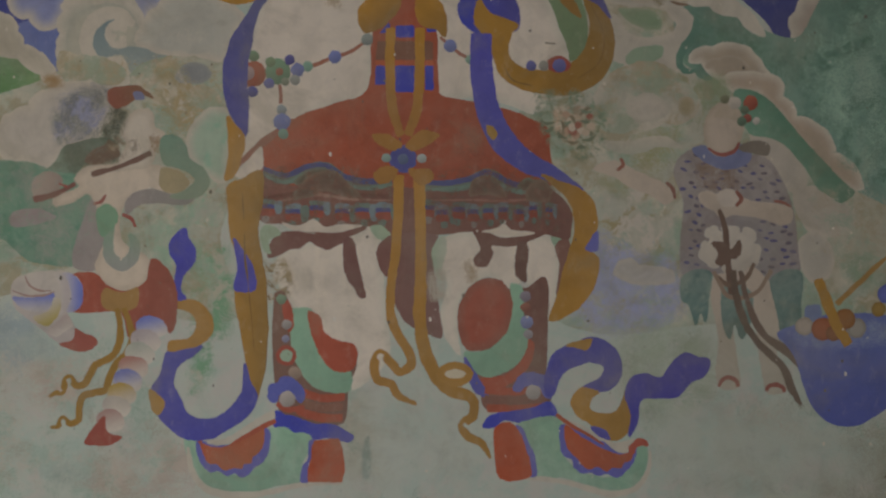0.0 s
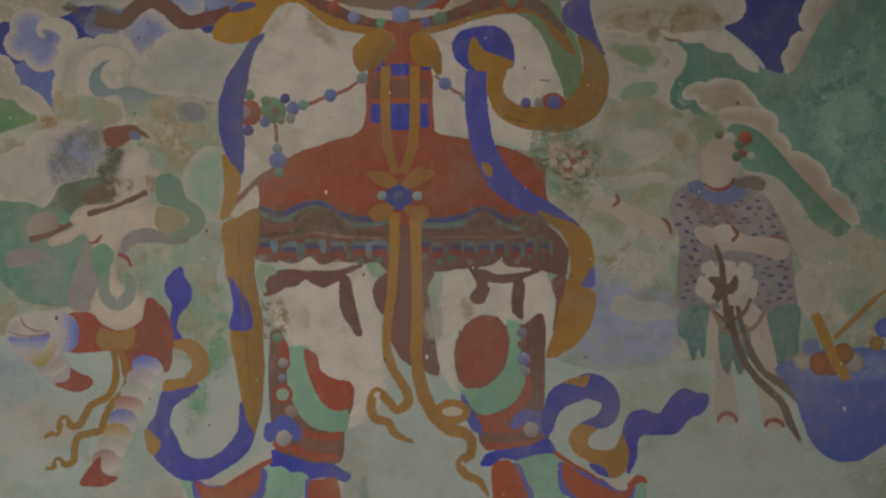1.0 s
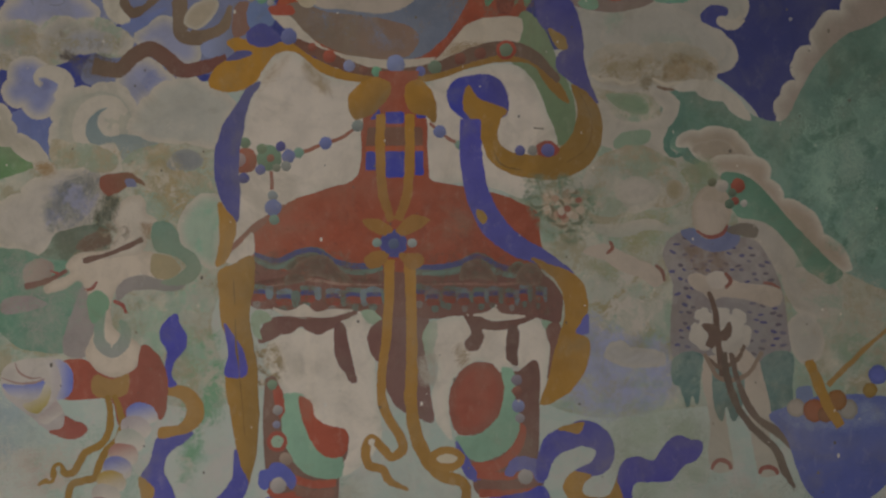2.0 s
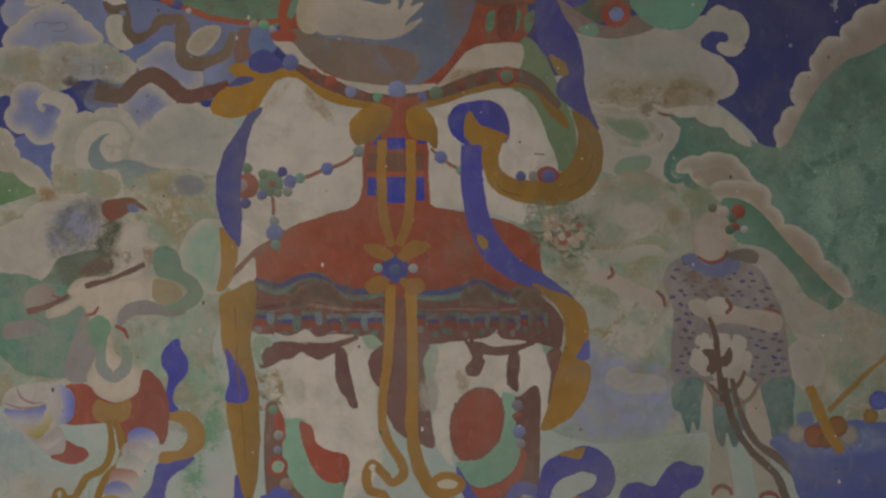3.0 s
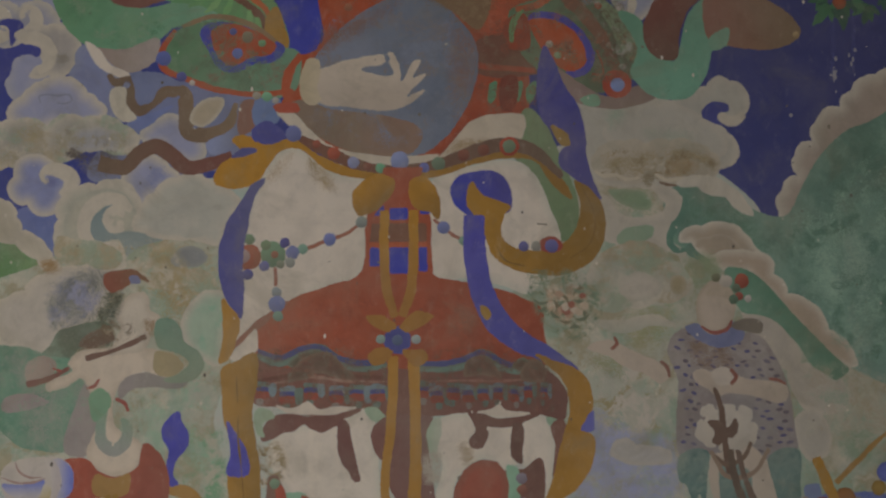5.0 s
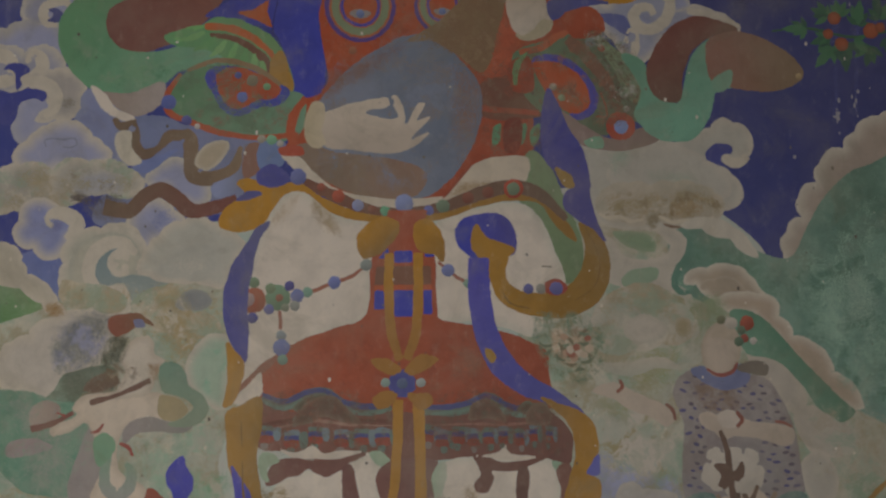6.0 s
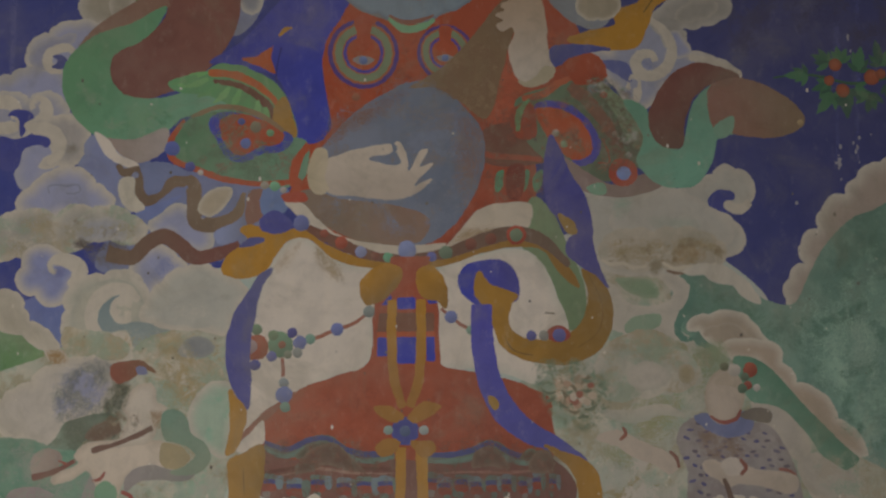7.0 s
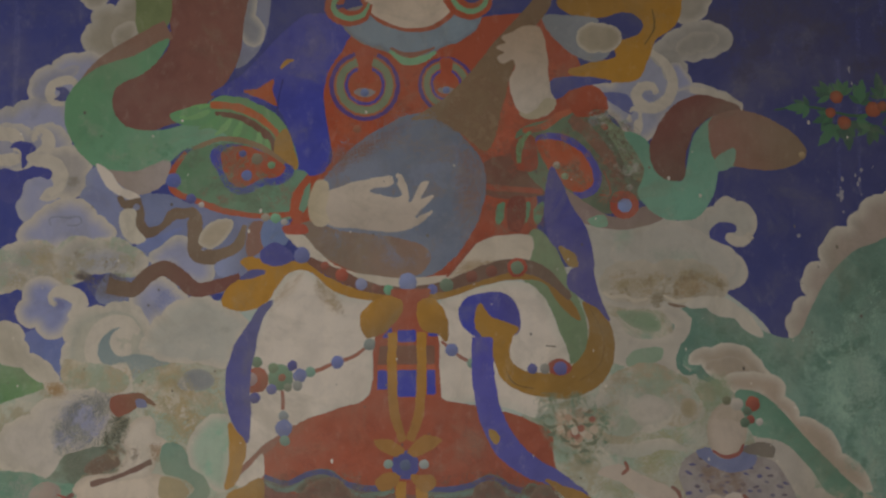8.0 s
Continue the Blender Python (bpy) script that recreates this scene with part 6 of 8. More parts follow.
band("line", [(-41.2, 121.1), (-34.1, 122.3), (-28.3, 123.3), (-22.5, 122.5), (-12.1, 122.0)], (0.8, 0.9, 1.0, 0.9, 0.8), (0.234, 0.118, 0.082), on=hem)
rng = random.Random(4)
tints = ((0.417, 0.126, 0.082), (0.151, 0.170, 0.354), (0.258, 0.339, 0.297), (0.212, 0.297, 0.201), (0.400, 0.142, 0.095), (0.258, 0.297, 0.385), (0.284, 0.161, 0.110), (0.234, 0.134, 0.102))
o, ex, ey = (np.array(p) for p in [(-41.4, 120.7), (30.4, 121.3), (-41.3, 114.2)])


def block(x, y, w, h, c, dip=0.0):
    """A small painted block of the hem's border, x and y being picture positions in one camera view, mapped onto the
    wall.
    """
    pts = [o + (ex - o) * (a - 450) / 550 + (ey - o) * (b - 550) / 50 for a, b in ((x - w, y), (x + w, y), (x + w * 0.85, y + h), (x, y + h + dip), (x - w * 0.85, y + h))]
    fill("tassel", [tuple(p) for p in pts], c, on=hem)


for xs, w, dim in (((462, 506, 546, 588, 628, 667), 14, 1.0), (range(742, 985, 27), 11, 0.82)):
    for k, x in enumerate(xs):
        x, y = x + rng.uniform(-4, 4), 554 + rng.uniform(-5, 5)
        w = w * rng.uniform(0.85, 1.1)
        tone = [tuple(v * dim for v in c) for c in ((0.271, 0.339, 0.339), (0.134, 0.138, 0.297), (0.417, 0.126, 0.082), (0.223, 0.284, 0.223), (0.369, 0.311, 0.258))]
        block(x, y, w, 8, tone[0 if k % 2 else 3], 2)
        block(x, y + 9, w, 7, tone[1], 4)
        block(x, y + 17, w, 9, tone[2], 3)
        block(x + w * 1.45, y + 2, w * 0.42, 22 + rng.uniform(-4, 6), tone[3 if k % 2 else 0], 3)
        block(x + rng.uniform(-4, 4), y + 29, w * 0.45, 9, tone[4 if k % 3 == 0 else 3], 2)
for p in ([(-34.2, 121.0), (-32.1, 125.2), (-29.1, 127.2), (-24.6, 127.6), (-21.7, 124.8), (-18.2, 121.4), (-23.2, 122.0), (-27.1, 122.9), (-31.0, 121.4)], [(6.1, 122.4), (7.0, 126.1), (10.7, 127.0), (13.1, 125.1), (14.9, 121.8), (10.7, 122.7)], [(19.2, 121.9), (20.5, 125.8), (23.1, 126.5), (25.1, 123.9), (24.5, 121.5)]):
    fill("crest", p, (0.223, 0.151, 0.106), (0.297, 0.223, 0.151), on=hem, wash=("rim", 1.4))
dabs("wear", [(-41.7, 127.8), (-12.1, 126.9), (-12.0, 115.9), (-40.5, 115.5)], 2.2, 1.1, ((0.201, 0.151, 0.102), (0.339, 0.170, 0.110), (0.258, 0.246, 0.180), (0.246, 0.126, 0.089)), hem, 0.32, 27)
dabs("wear", [(-3.1, 127.0), (25.5, 127.4), (28.3, 114.5), (-2.9, 114.7)], 2.2, 1.1, ((0.223, 0.134, 0.095), (0.325, 0.161, 0.110), (0.201, 0.190, 0.134), (0.271, 0.134, 0.095)), hem, 0.3, 28)
fill("fringe", [(-37.1, 115.7), (-32.7, 115.0), (-29.5, 116.6), (-26.9, 114.8), (-23.7, 115.4), (-18.5, 115.4), (-16.9, 115.7), (-21.7, 113.6), (-28.8, 113.5), (-34.0, 113.9)], (0.751, 0.662, 0.522), on=hem)
fill("fringe", [(9.1, 114.2), (12.7, 115.1), (14.2, 116.1), (16.0, 114.6), (21.8, 114.1), (17.3, 113.0), (11.4, 113.2)], (0.751, 0.662, 0.522), on=hem)

# trousers
trousers = fill("painted_trousers", [(-38.3, 105.8), (-35.9, 109.7), (-28.8, 111.4), (-21.1, 113.2), (-16.5, 114.9), (-14.3, 112.6), (-13.7, 106.1), (-12.5, 94.4), (-11.6, 86.6), (-14.4, 81.4), (-20.6, 77.4), (-23.8, 81.3), (-28.6, 89.0), (-33.2, 94.8), (-36.5, 99.3)], BONE, PALE, label="cream white painted trouser leg with maroon scalloped edge", category="painted trousers", wash=("rim", 2.5))
dabs("stain", [(-41.5, 106.4), (-35.2, 107.2), (-33.9, 98.7), (-40.3, 97.3)], 1.6, 0.8, ((0.450, 0.354, 0.201), (0.684, 0.620, 0.485), (0.325, 0.258, 0.151), (0.541, 0.450, 0.284)), trousers, 0.9, 24)
trousers2 = fill("painted_trousers", [(-2.6, 110.2), (1.0, 113.1), (8.8, 114.0), (17.9, 113.0), (25.1, 113.4), (27.1, 109.3), (26.6, 101.4), (25.4, 94.9), (19.4, 102.7), (15.5, 101.3), (10.3, 103.8), (4.5, 98.6), (4.2, 89.4), (4.6, 85.5), (1.3, 89.4), (-0.3, 94.6), (1.2, 102.4), (-0.8, 106.3)], BONE, PALE, label="cream white painted trouser leg beside a red knee guard", category="painted trousers", wash=("rim", 2.5))
stain("stain", [(4.4, 107.0), (7.6, 107.7), (8.3, 102.5), (5.7, 102.5)], (0.417, 0.297, 0.151), 0.9, 1.6, trousers2)
fill("scallop", [(-39.9, 107.6), (-39.2, 111.3), (-36.6, 113.4), (-30.8, 113.4), (-23.6, 113.5), (-18.5, 114.9), (-16.9, 114.9), (-21.0, 112.8), (-23.4, 110.9), (-26.2, 109.5), (-28.8, 110.5), (-30.4, 111.4), (-32.7, 109.8), (-35.0, 109.5), (-37.2, 108.2)], (0.271, 0.142, 0.110), on=trousers)
fill("tail", [(-22.1, 112.5), (-20.4, 111.9), (-19.4, 107.4), (-18.1, 102.2), (-17.4, 98.8), (-18.5, 98.5), (-20.3, 101.1), (-22.0, 103.4)], (0.246, 0.126, 0.102), on=trousers)
fill("scallop", [(7.2, 114.5), (10.1, 113.7), (15.3, 112.8), (21.8, 113.8), (24.4, 114.4), (20.5, 112.4), (15.4, 110.8), (11.5, 111.0), (11.7, 109.1), (10.5, 106.4), (8.3, 106.2), (7.3, 107.7), (8.9, 110.3)], (0.246, 0.134, 0.102), on=trousers2)
fill("tail", [(17.7, 111.7), (19.5, 111.8), (19.6, 106.6), (19.4, 102.7), (17.4, 103.9), (17.0, 106.5)], (0.223, 0.134, 0.102), on=trousers2)
fill("lining", [(-41.5, 114.2), (-39.2, 115.1), (-36.9, 113.0), (-39.8, 111.6), (-39.4, 108.4), (-41.1, 109.7)], (0.450, 0.580, 0.385), on=trousers)
fill("lining", [(-16.5, 114.9), (-13.9, 115.2), (-11.7, 112.9), (-14.3, 112.1)], (0.450, 0.580, 0.385), on=trousers)
fill("lining", [(-2.8, 110.2), (0.4, 113.1), (1.1, 110.2), (0.1, 105.7), (0.5, 102.4), (-1.7, 105.0)], (0.450, 0.600, 0.400), (0.620, 0.641, 0.485), on=trousers2, wash=("way", 0))
fill("lining", [(25.1, 113.1), (27.7, 112.5), (28.7, 109.9), (26.4, 110.6)], (0.385, 0.522, 0.354), on=trousers2)
fill("lining", [(26.3, 111.6), (28.8, 112.7), (30.0, 107.3), (28.8, 102.8), (26.5, 99.9), (27.2, 106.0)], (0.297, 0.161, 0.118), on=trousers2)
drape = fill("painted_drape", [(-14.8, 110.0), (-12.0, 112.9), (-0.9, 113.1), (-2.2, 110.2), (-1.2, 102.4), (-0.3, 94.6), (0.3, 89.6), (-3.9, 90.9), (-7.8, 92.9), (-10.5, 97.1), (-11.8, 102.3), (-14.2, 105.5)], (0.271, 0.134, 0.106), (0.297, 0.180, 0.147), label="dark maroon painted drape hanging between the straps", category="painted drape", wash=("way", 0))
stain("stain", [(-3.4, 105.0), (1.1, 105.7), (1.2, 98.5), (-2.7, 97.8)], (0.560, 0.503, 0.385), 0.8, 1.8, drape)

# leg guards and boots
guard = fill("painted_guard", [(-38.1, 99.3), (-36.5, 100.0), (-33.8, 95.5), (-30.6, 95.8), (-26.6, 89.1), (-19.5, 87.2), (-19.7, 82.0), (-21.3, 76.7), (-22.4, 69.5), (-36.2, 71.3), (-37.8, 77.2)], (0.297, 0.180, 0.126), (0.258, 0.151, 0.110), label="maroon and mint painted leg guard with round studs", category="painted guard", wash=("way", -90))
fill("panel", [(-34.4, 95.5), (-29.9, 95.8), (-28.3, 90.3), (-25.3, 84.5), (-20.4, 81.3), (-20.9, 77.1), (-27.1, 77.0), (-31.3, 80.1), (-33.7, 85.1), (-34.6, 90.3)], MINT, (0.297, 0.485, 0.325), on=guard, wash=("way", -30))
fill("panel", [(-30.5, 95.3), (-27.9, 94.2), (-26.8, 90.6), (-23.6, 88.6), (-19.7, 87.6), (-19.3, 83.9), (-21.0, 81.6), (-24.6, 81.9), (-27.5, 84.9), (-29.6, 89.7)], (0.503, 0.126, 0.070), on=guard)
fill("panel", [(-36.2, 98.0), (-34.9, 97.4), (-33.8, 92.2), (-34.8, 90.3), (-36.2, 94.1)], (0.503, 0.134, 0.082), on=guard)
stud = dot("stud", [(-35.4, 85.0)], 2.3, (0.450, 0.126, 0.082), on=guard)
dot("centre", [(-35.4, 85.0)], 1.4, (0.417, 0.560, 0.385), on=stud)
bead([(-35.4, 92.2)], 1.2, (0.450, 0.417, 0.369), guard); bead([(-35.6, 88.9)], 0.9, (0.354, 0.354, 0.450), guard); bead([(-33.4, 81.1)], 1.5, (0.450, 0.339, 0.246), guard); bead([(-36.7, 98.0)], 1.2, (0.271, 0.385, 0.246), guard)
for k, p in enumerate(([(-31.7, 76.6), (-27.1, 75.3), (-21.9, 75.7)], [(-32.3, 74.4), (-27.1, 73.1), (-22.2, 73.4)], [(-32.9, 72.3), (-27.1, 70.8), (-22.4, 70.8)])):
    band("strap", p, (1.8, 1.8, 1.7), ((0.485, 0.126, 0.070), (0.325, 0.161, 0.110), (0.485, 0.126, 0.070))[k], on=guard)
rosette = fill("rosette", [(-39.6, 76.2), (-39.2, 78.3), (-37.4, 78.8), (-36.6, 80.0), (-34.7, 80.2), (-33.1, 79.3), (-31.8, 78.0), (-31.0, 76.2), (-32.0, 74.2), (-33.5, 75.5), (-34.9, 76.8), (-36.7, 76.1), (-37.8, 74.1), (-39.3, 74.6)], (0.151, 0.170, 0.503), on=guard)
band("strap", [(-37.5, 73.9), (-34.9, 72.6), (-31.0, 73.3)], (1.0, 1.3, 0.8), (0.485, 0.126, 0.076), on=guard)
bead([(-35.1, 75.0)], 1.9, (0.560, 0.503, 0.433), rosette)
fill("frill", [(-38.5, 70.9), (-37.6, 72.3), (-35.5, 71.4), (-33.6, 71.1), (-29.6, 69.5), (-24.4, 69.3), (-21.8, 67.9), (-19.6, 66.6), (-20.7, 65.2), (-23.1, 65.6), (-25.7, 66.2), (-29.0, 65.7), (-31.2, 67.3), (-33.3, 66.9), (-35.1, 68.4), (-38.1, 68.5)], BLUE, on=guard)
boot = fill("painted_boot", [(-58.4, 66.5), (-57.2, 67.1), (-56.0, 65.7), (-55.4, 62.6), (-54.2, 59.3), (-49.0, 57.7), (-45.1, 57.4), (-41.9, 59.1), (-39.5, 62.7), (-39.0, 66.0), (-39.4, 68.0), (-35.5, 68.4), (-33.3, 67.3), (-29.9, 66.8), (-29.3, 65.5), (-30.2, 62.6), (-31.5, 60.2), (-31.7, 55.5), (-36.0, 55.1), (-42.5, 53.3), (-49.0, 53.1), (-53.5, 54.3), (-56.2, 57.1), (-57.8, 61.0)], MINT, (0.325, 0.485, 0.339), label="mint green painted boot with red toe and blue piping", category="painted boot", wash=("way", -90), mottle=((0.450, 0.640, 0.470), (0.300, 0.500, 0.340)))
band("sole", [(-57.8, 63.8), (-56.8, 58.4), (-53.7, 54.2), (-46.4, 52.6), (-39.6, 53.4), (-30.8, 55.4), (-22.5, 55.6)], (0.7, 1.2, 1.5, 1.6, 1.4, 1.2, 0.5), (0.660, 0.610, 0.480), on=boot)
fill("toe", [(-55.7, 65.2), (-55.3, 61.3), (-54.2, 59.3), (-52.7, 57.9), (-50.6, 58.2), (-48.8, 57.1), (-46.9, 57.7), (-45.4, 56.8), (-43.6, 57.7), (-42.3, 59.3), (-40.9, 60.1), (-39.7, 61.7), (-39.2, 63.0), (-39.0, 67.5), (-41.1, 68.5), (-43.9, 66.6), (-49.1, 64.2), (-53.6, 64.9)], (0.180, 0.180, 0.503), on=boot)
fill("edging", [(-54.3, 65.2), (-51.0, 64.2), (-47.8, 64.9), (-43.9, 67.1), (-40.0, 69.1), (-38.0, 70.1), (-38.3, 72.2), (-40.7, 71.2), (-43.9, 69.2), (-47.2, 66.8), (-50.4, 65.4)], (0.660, 0.610, 0.480), on=boot)
fill("toe", [(-54.9, 64.7), (-52.7, 63.8), (-50.4, 63.7), (-47.8, 64.5), (-43.9, 66.7), (-40.8, 68.5), (-40.3, 67.4), (-40.5, 64.6), (-41.5, 62.6), (-43.0, 61.4), (-43.2, 60.2), (-45.1, 59.8), (-45.4, 58.8), (-47.2, 59.0), (-49.3, 58.4), (-51.1, 59.7), (-52.9, 60.0), (-54.1, 61.8)], (0.560, 0.142, 0.064), (0.500, 0.180, 0.090), on=boot, wash=("way", -40))
band("edging", [(-48.4, 64.2), (-43.9, 66.7), (-40.0, 68.9), (-37.7, 70.0)], (0.3, 0.9, 1.2, 0.9), (0.485, 0.134, 0.076), on=boot)
fill("tip", [(-58.6, 66.6), (-57.9, 68.0), (-56.0, 68.8), (-54.1, 67.8), (-53.5, 66.6), (-54.6, 65.7), (-54.8, 64.3), (-56.0, 65.7), (-57.2, 66.9)], (0.522, 0.150, 0.082), on=boot)
fill("heel", [(-29.9, 65.5), (-28.6, 65.7), (-29.0, 62.1), (-30.1, 60.2), (-30.1, 55.9), (-31.8, 55.9), (-31.4, 59.6), (-30.2, 61.3), (-30.1, 63.4)], (0.180, 0.180, 0.503), on=boot)
fill("heel", [(-29.3, 63.9), (-28.7, 65.5), (-23.1, 66.1), (-22.3, 63.5), (-21.8, 59.0), (-22.3, 56.0), (-30.1, 55.9), (-30.2, 58.7), (-29.3, 61.0)], (0.541, 0.118, 0.049), on=boot, shape="sharp", bulge=0.16)
guard2 = fill("painted_guard", [(16.5, 102.0), (19.4, 101.3), (23.8, 104.0), (24.7, 94.9), (24.7, 81.8), (25.7, 75.3), (10.7, 73.2), (9.3, 77.7), (6.6, 82.9), (9.2, 86.9)], (0.339, 0.180, 0.126), (0.246, 0.134, 0.102), label="maroon and mint painted leg guard with red knee", category="painted guard", wash=("way", 0))
fill("border", [(20.2, 89.6), (21.6, 88.3), (19.7, 81.8), (14.5, 78.4), (10.0, 77.7), (9.3, 80.3), (14.5, 81.0), (18.4, 84.4)], (0.485, 0.134, 0.076), on=guard2)
fill("panel", [(16.1, 102.3), (18.8, 101.3), (19.2, 94.8), (20.2, 89.6), (18.4, 84.4), (14.5, 81.7), (10.6, 80.6), (7.3, 82.9), (5.5, 86.2), (10.5, 86.9), (15.0, 90.9), (16.2, 97.4)], MINT, (0.297, 0.485, 0.325), on=guard2, wash=("way", -60))
fill("knee", [(3.9, 94.0), (4.5, 97.9), (7.0, 101.8), (10.5, 103.6), (14.2, 102.6), (16.2, 99.4), (16.2, 94.8), (14.4, 90.2), (10.7, 87.5), (6.6, 86.8), (4.6, 89.4)], (0.450, 0.134, 0.082), (0.369, 0.151, 0.102), on=guard2, wash=("rim", 3))
fill("border", [(5.6, 85.5), (7.3, 82.9), (9.3, 79.7), (11.3, 76.2), (8.7, 76.7), (6.4, 80.6)], (0.151, 0.151, 0.450), on=guard2)
bead([(19.8, 93.5)], 1.5, (0.325, 0.354, 0.541), guard2); bead([(19.5, 96.8)], 1.2, (0.385, 0.180, 0.126), guard2); bead([(20.2, 90.7)], 1.1, (0.417, 0.385, 0.385), guard2); bead([(19.4, 99.4)], 1.3, (0.339, 0.297, 0.325), guard2)
for k, p in enumerate(([(10.4, 77.7), (15.9, 77.3), (23.7, 77.9)], [(10.4, 75.6), (15.9, 75.2), (25.0, 75.8)], [(10.9, 73.5), (17.2, 73.4), (25.0, 74.2)])):
    band("strap", p, (1.7, 1.7, 1.6), ((0.485, 0.126, 0.070), (0.297, 0.151, 0.110), (0.485, 0.126, 0.070))[k], on=guard2)
rosette = fill("rosette", [(16.9, 77.8), (17.7, 80.2), (18.9, 81.5), (21.0, 81.9), (23.1, 81.5), (25.2, 80.8), (26.3, 77.9), (25.6, 75.8), (24.0, 76.6), (23.2, 78.1), (21.3, 78.9), (19.5, 78.4), (18.5, 77.3)], (0.180, 0.190, 0.485), on=guard2)
bead([(21.6, 77.3)], 1.8, (0.522, 0.485, 0.433), rosette)
fill("frill", [(10.0, 69.1), (11.8, 71.9), (15.9, 72.7), (21.2, 73.7), (25.6, 75.2), (27.2, 71.9), (25.8, 71.0), (23.2, 71.5), (21.2, 71.0), (19.6, 70.0), (17.5, 70.3), (14.7, 70.6), (12.9, 69.1)], BLUE, on=guard2)
boot2 = fill("painted_boot", [(18.3, 69.7), (21.9, 71.1), (27.1, 71.6), (28.5, 70.1), (28.2, 64.8), (29.2, 62.2), (31.9, 59.6), (35.8, 58.1), (41.1, 57.9), (44.3, 60.1), (45.6, 63.4), (45.9, 65.3), (47.9, 65.1), (48.2, 61.1), (47.0, 57.4), (43.7, 55.0), (39.8, 54.6), (34.5, 55.8), (29.3, 57.5), (22.7, 57.7), (22.0, 62.1), (20.2, 66.0)], MINT, (0.339, 0.503, 0.354), label="mint green painted boot with upturned red toe", category="painted boot", wash=("way", -90), mottle=((0.450, 0.640, 0.470), (0.300, 0.500, 0.340)))
band("sole", [(14.2, 57.1), (22.7, 57.3), (30.6, 56.2), (39.6, 54.0), (45.7, 55.3), (48.5, 59.5), (48.8, 64.3)], (0.5, 1.0, 1.2, 1.4, 1.3, 1.0, 0.5), (0.660, 0.610, 0.480), on=boot2)
fill("toe", [(28.0, 69.8), (27.8, 67.4), (28.0, 64.8), (28.9, 62.7), (30.8, 61.7), (31.3, 60.1), (33.2, 58.6), (35.0, 58.9), (37.1, 58.1), (39.2, 58.6), (41.3, 57.7), (43.4, 59.2), (44.9, 61.1), (45.7, 63.7), (45.4, 65.0), (37.0, 66.2), (29.3, 69.8)], (0.180, 0.180, 0.503), on=boot2)
fill("edging", [(29.1, 70.9), (33.8, 68.8), (38.6, 65.7), (41.8, 63.4), (43.8, 63.7), (44.3, 65.5), (45.4, 66.9), (41.2, 65.8), (37.0, 67.3), (33.0, 69.6)], (0.660, 0.610, 0.480), on=boot2)
fill("toe", [(29.1, 69.8), (32.4, 67.5), (37.0, 64.8), (41.6, 63.1), (44.8, 63.6), (44.4, 61.7), (42.8, 61.1), (42.3, 59.9), (40.2, 60.0), (38.9, 59.2), (36.6, 60.2), (35.0, 59.6), (33.4, 60.2), (32.3, 61.7), (30.5, 63.4), (29.3, 65.4)], (0.560, 0.142, 0.064), (0.480, 0.150, 0.080), on=boot2, wash=("way", -40))
band("edging", [(26.9, 72.2), (30.4, 69.8), (34.6, 67.5), (38.3, 65.2)], (1.0, 0.9, 0.7, 0.3), (0.503, 0.142, 0.076), on=boot2)
fill("tip", [(43.8, 64.7), (44.9, 65.9), (46.0, 66.9), (47.9, 66.4), (48.4, 65.1), (47.0, 65.2), (45.7, 64.8), (45.2, 63.3), (44.1, 63.7)], (0.503, 0.134, 0.089), on=boot2)
fill("heel", [(17.7, 69.6), (19.3, 68.9), (20.0, 67.1), (20.9, 65.3), (22.0, 62.8), (22.6, 57.8), (21.0, 57.8), (20.8, 61.5), (19.5, 64.7)], (0.180, 0.180, 0.503), on=boot2)
fill("heel", [(12.7, 68.3), (14.0, 69.9), (16.6, 70.1), (18.4, 68.1), (20.0, 64.1), (21.1, 60.8), (21.4, 57.8), (14.2, 57.4), (13.0, 61.8)], (0.541, 0.118, 0.049), on=boot2)

# straps and tassels
strap = band("painted_strap", [(-12.5, 160.5), (-12.4, 151.5), (-11.8, 142.4), (-9.7, 136.0)], (2.1, 2.1, 2.3, 1.8), OCHRE, (0.450, 0.234, 0.070), label="ochre yellow painted strap hanging down the apron", category="painted strap", wash=("way", -90))
strap2 = band("painted_strap", [(-5.8, 160.6), (-5.7, 151.6), (-6.1, 142.5), (-8.1, 136.0)], (2.1, 2.1, 2.3, 1.8), OCHRE, (0.450, 0.234, 0.070), label="ochre yellow painted strap hanging down the apron", category="painted strap", wash=("way", -90))
for p in ([(-18.5, 159.3), (-19.9, 164.0), (-17.1, 167.7), (-13.2, 168.9), (-10.3, 167.6), (-10.8, 164.3), (-13.1, 161.7), (-15.4, 160.1)], [(-6.3, 167.6), (-3.3, 168.5), (-0.7, 165.9), (0.5, 162.4), (0.0, 158.5), (-1.9, 160.2), (-5.2, 161.1), (-6.8, 164.3)]):
    fill("bow", p, OCHRE, DARK_OCHRE, on=strap if p[0][0] < -10 else strap2, wash=("way", -60))
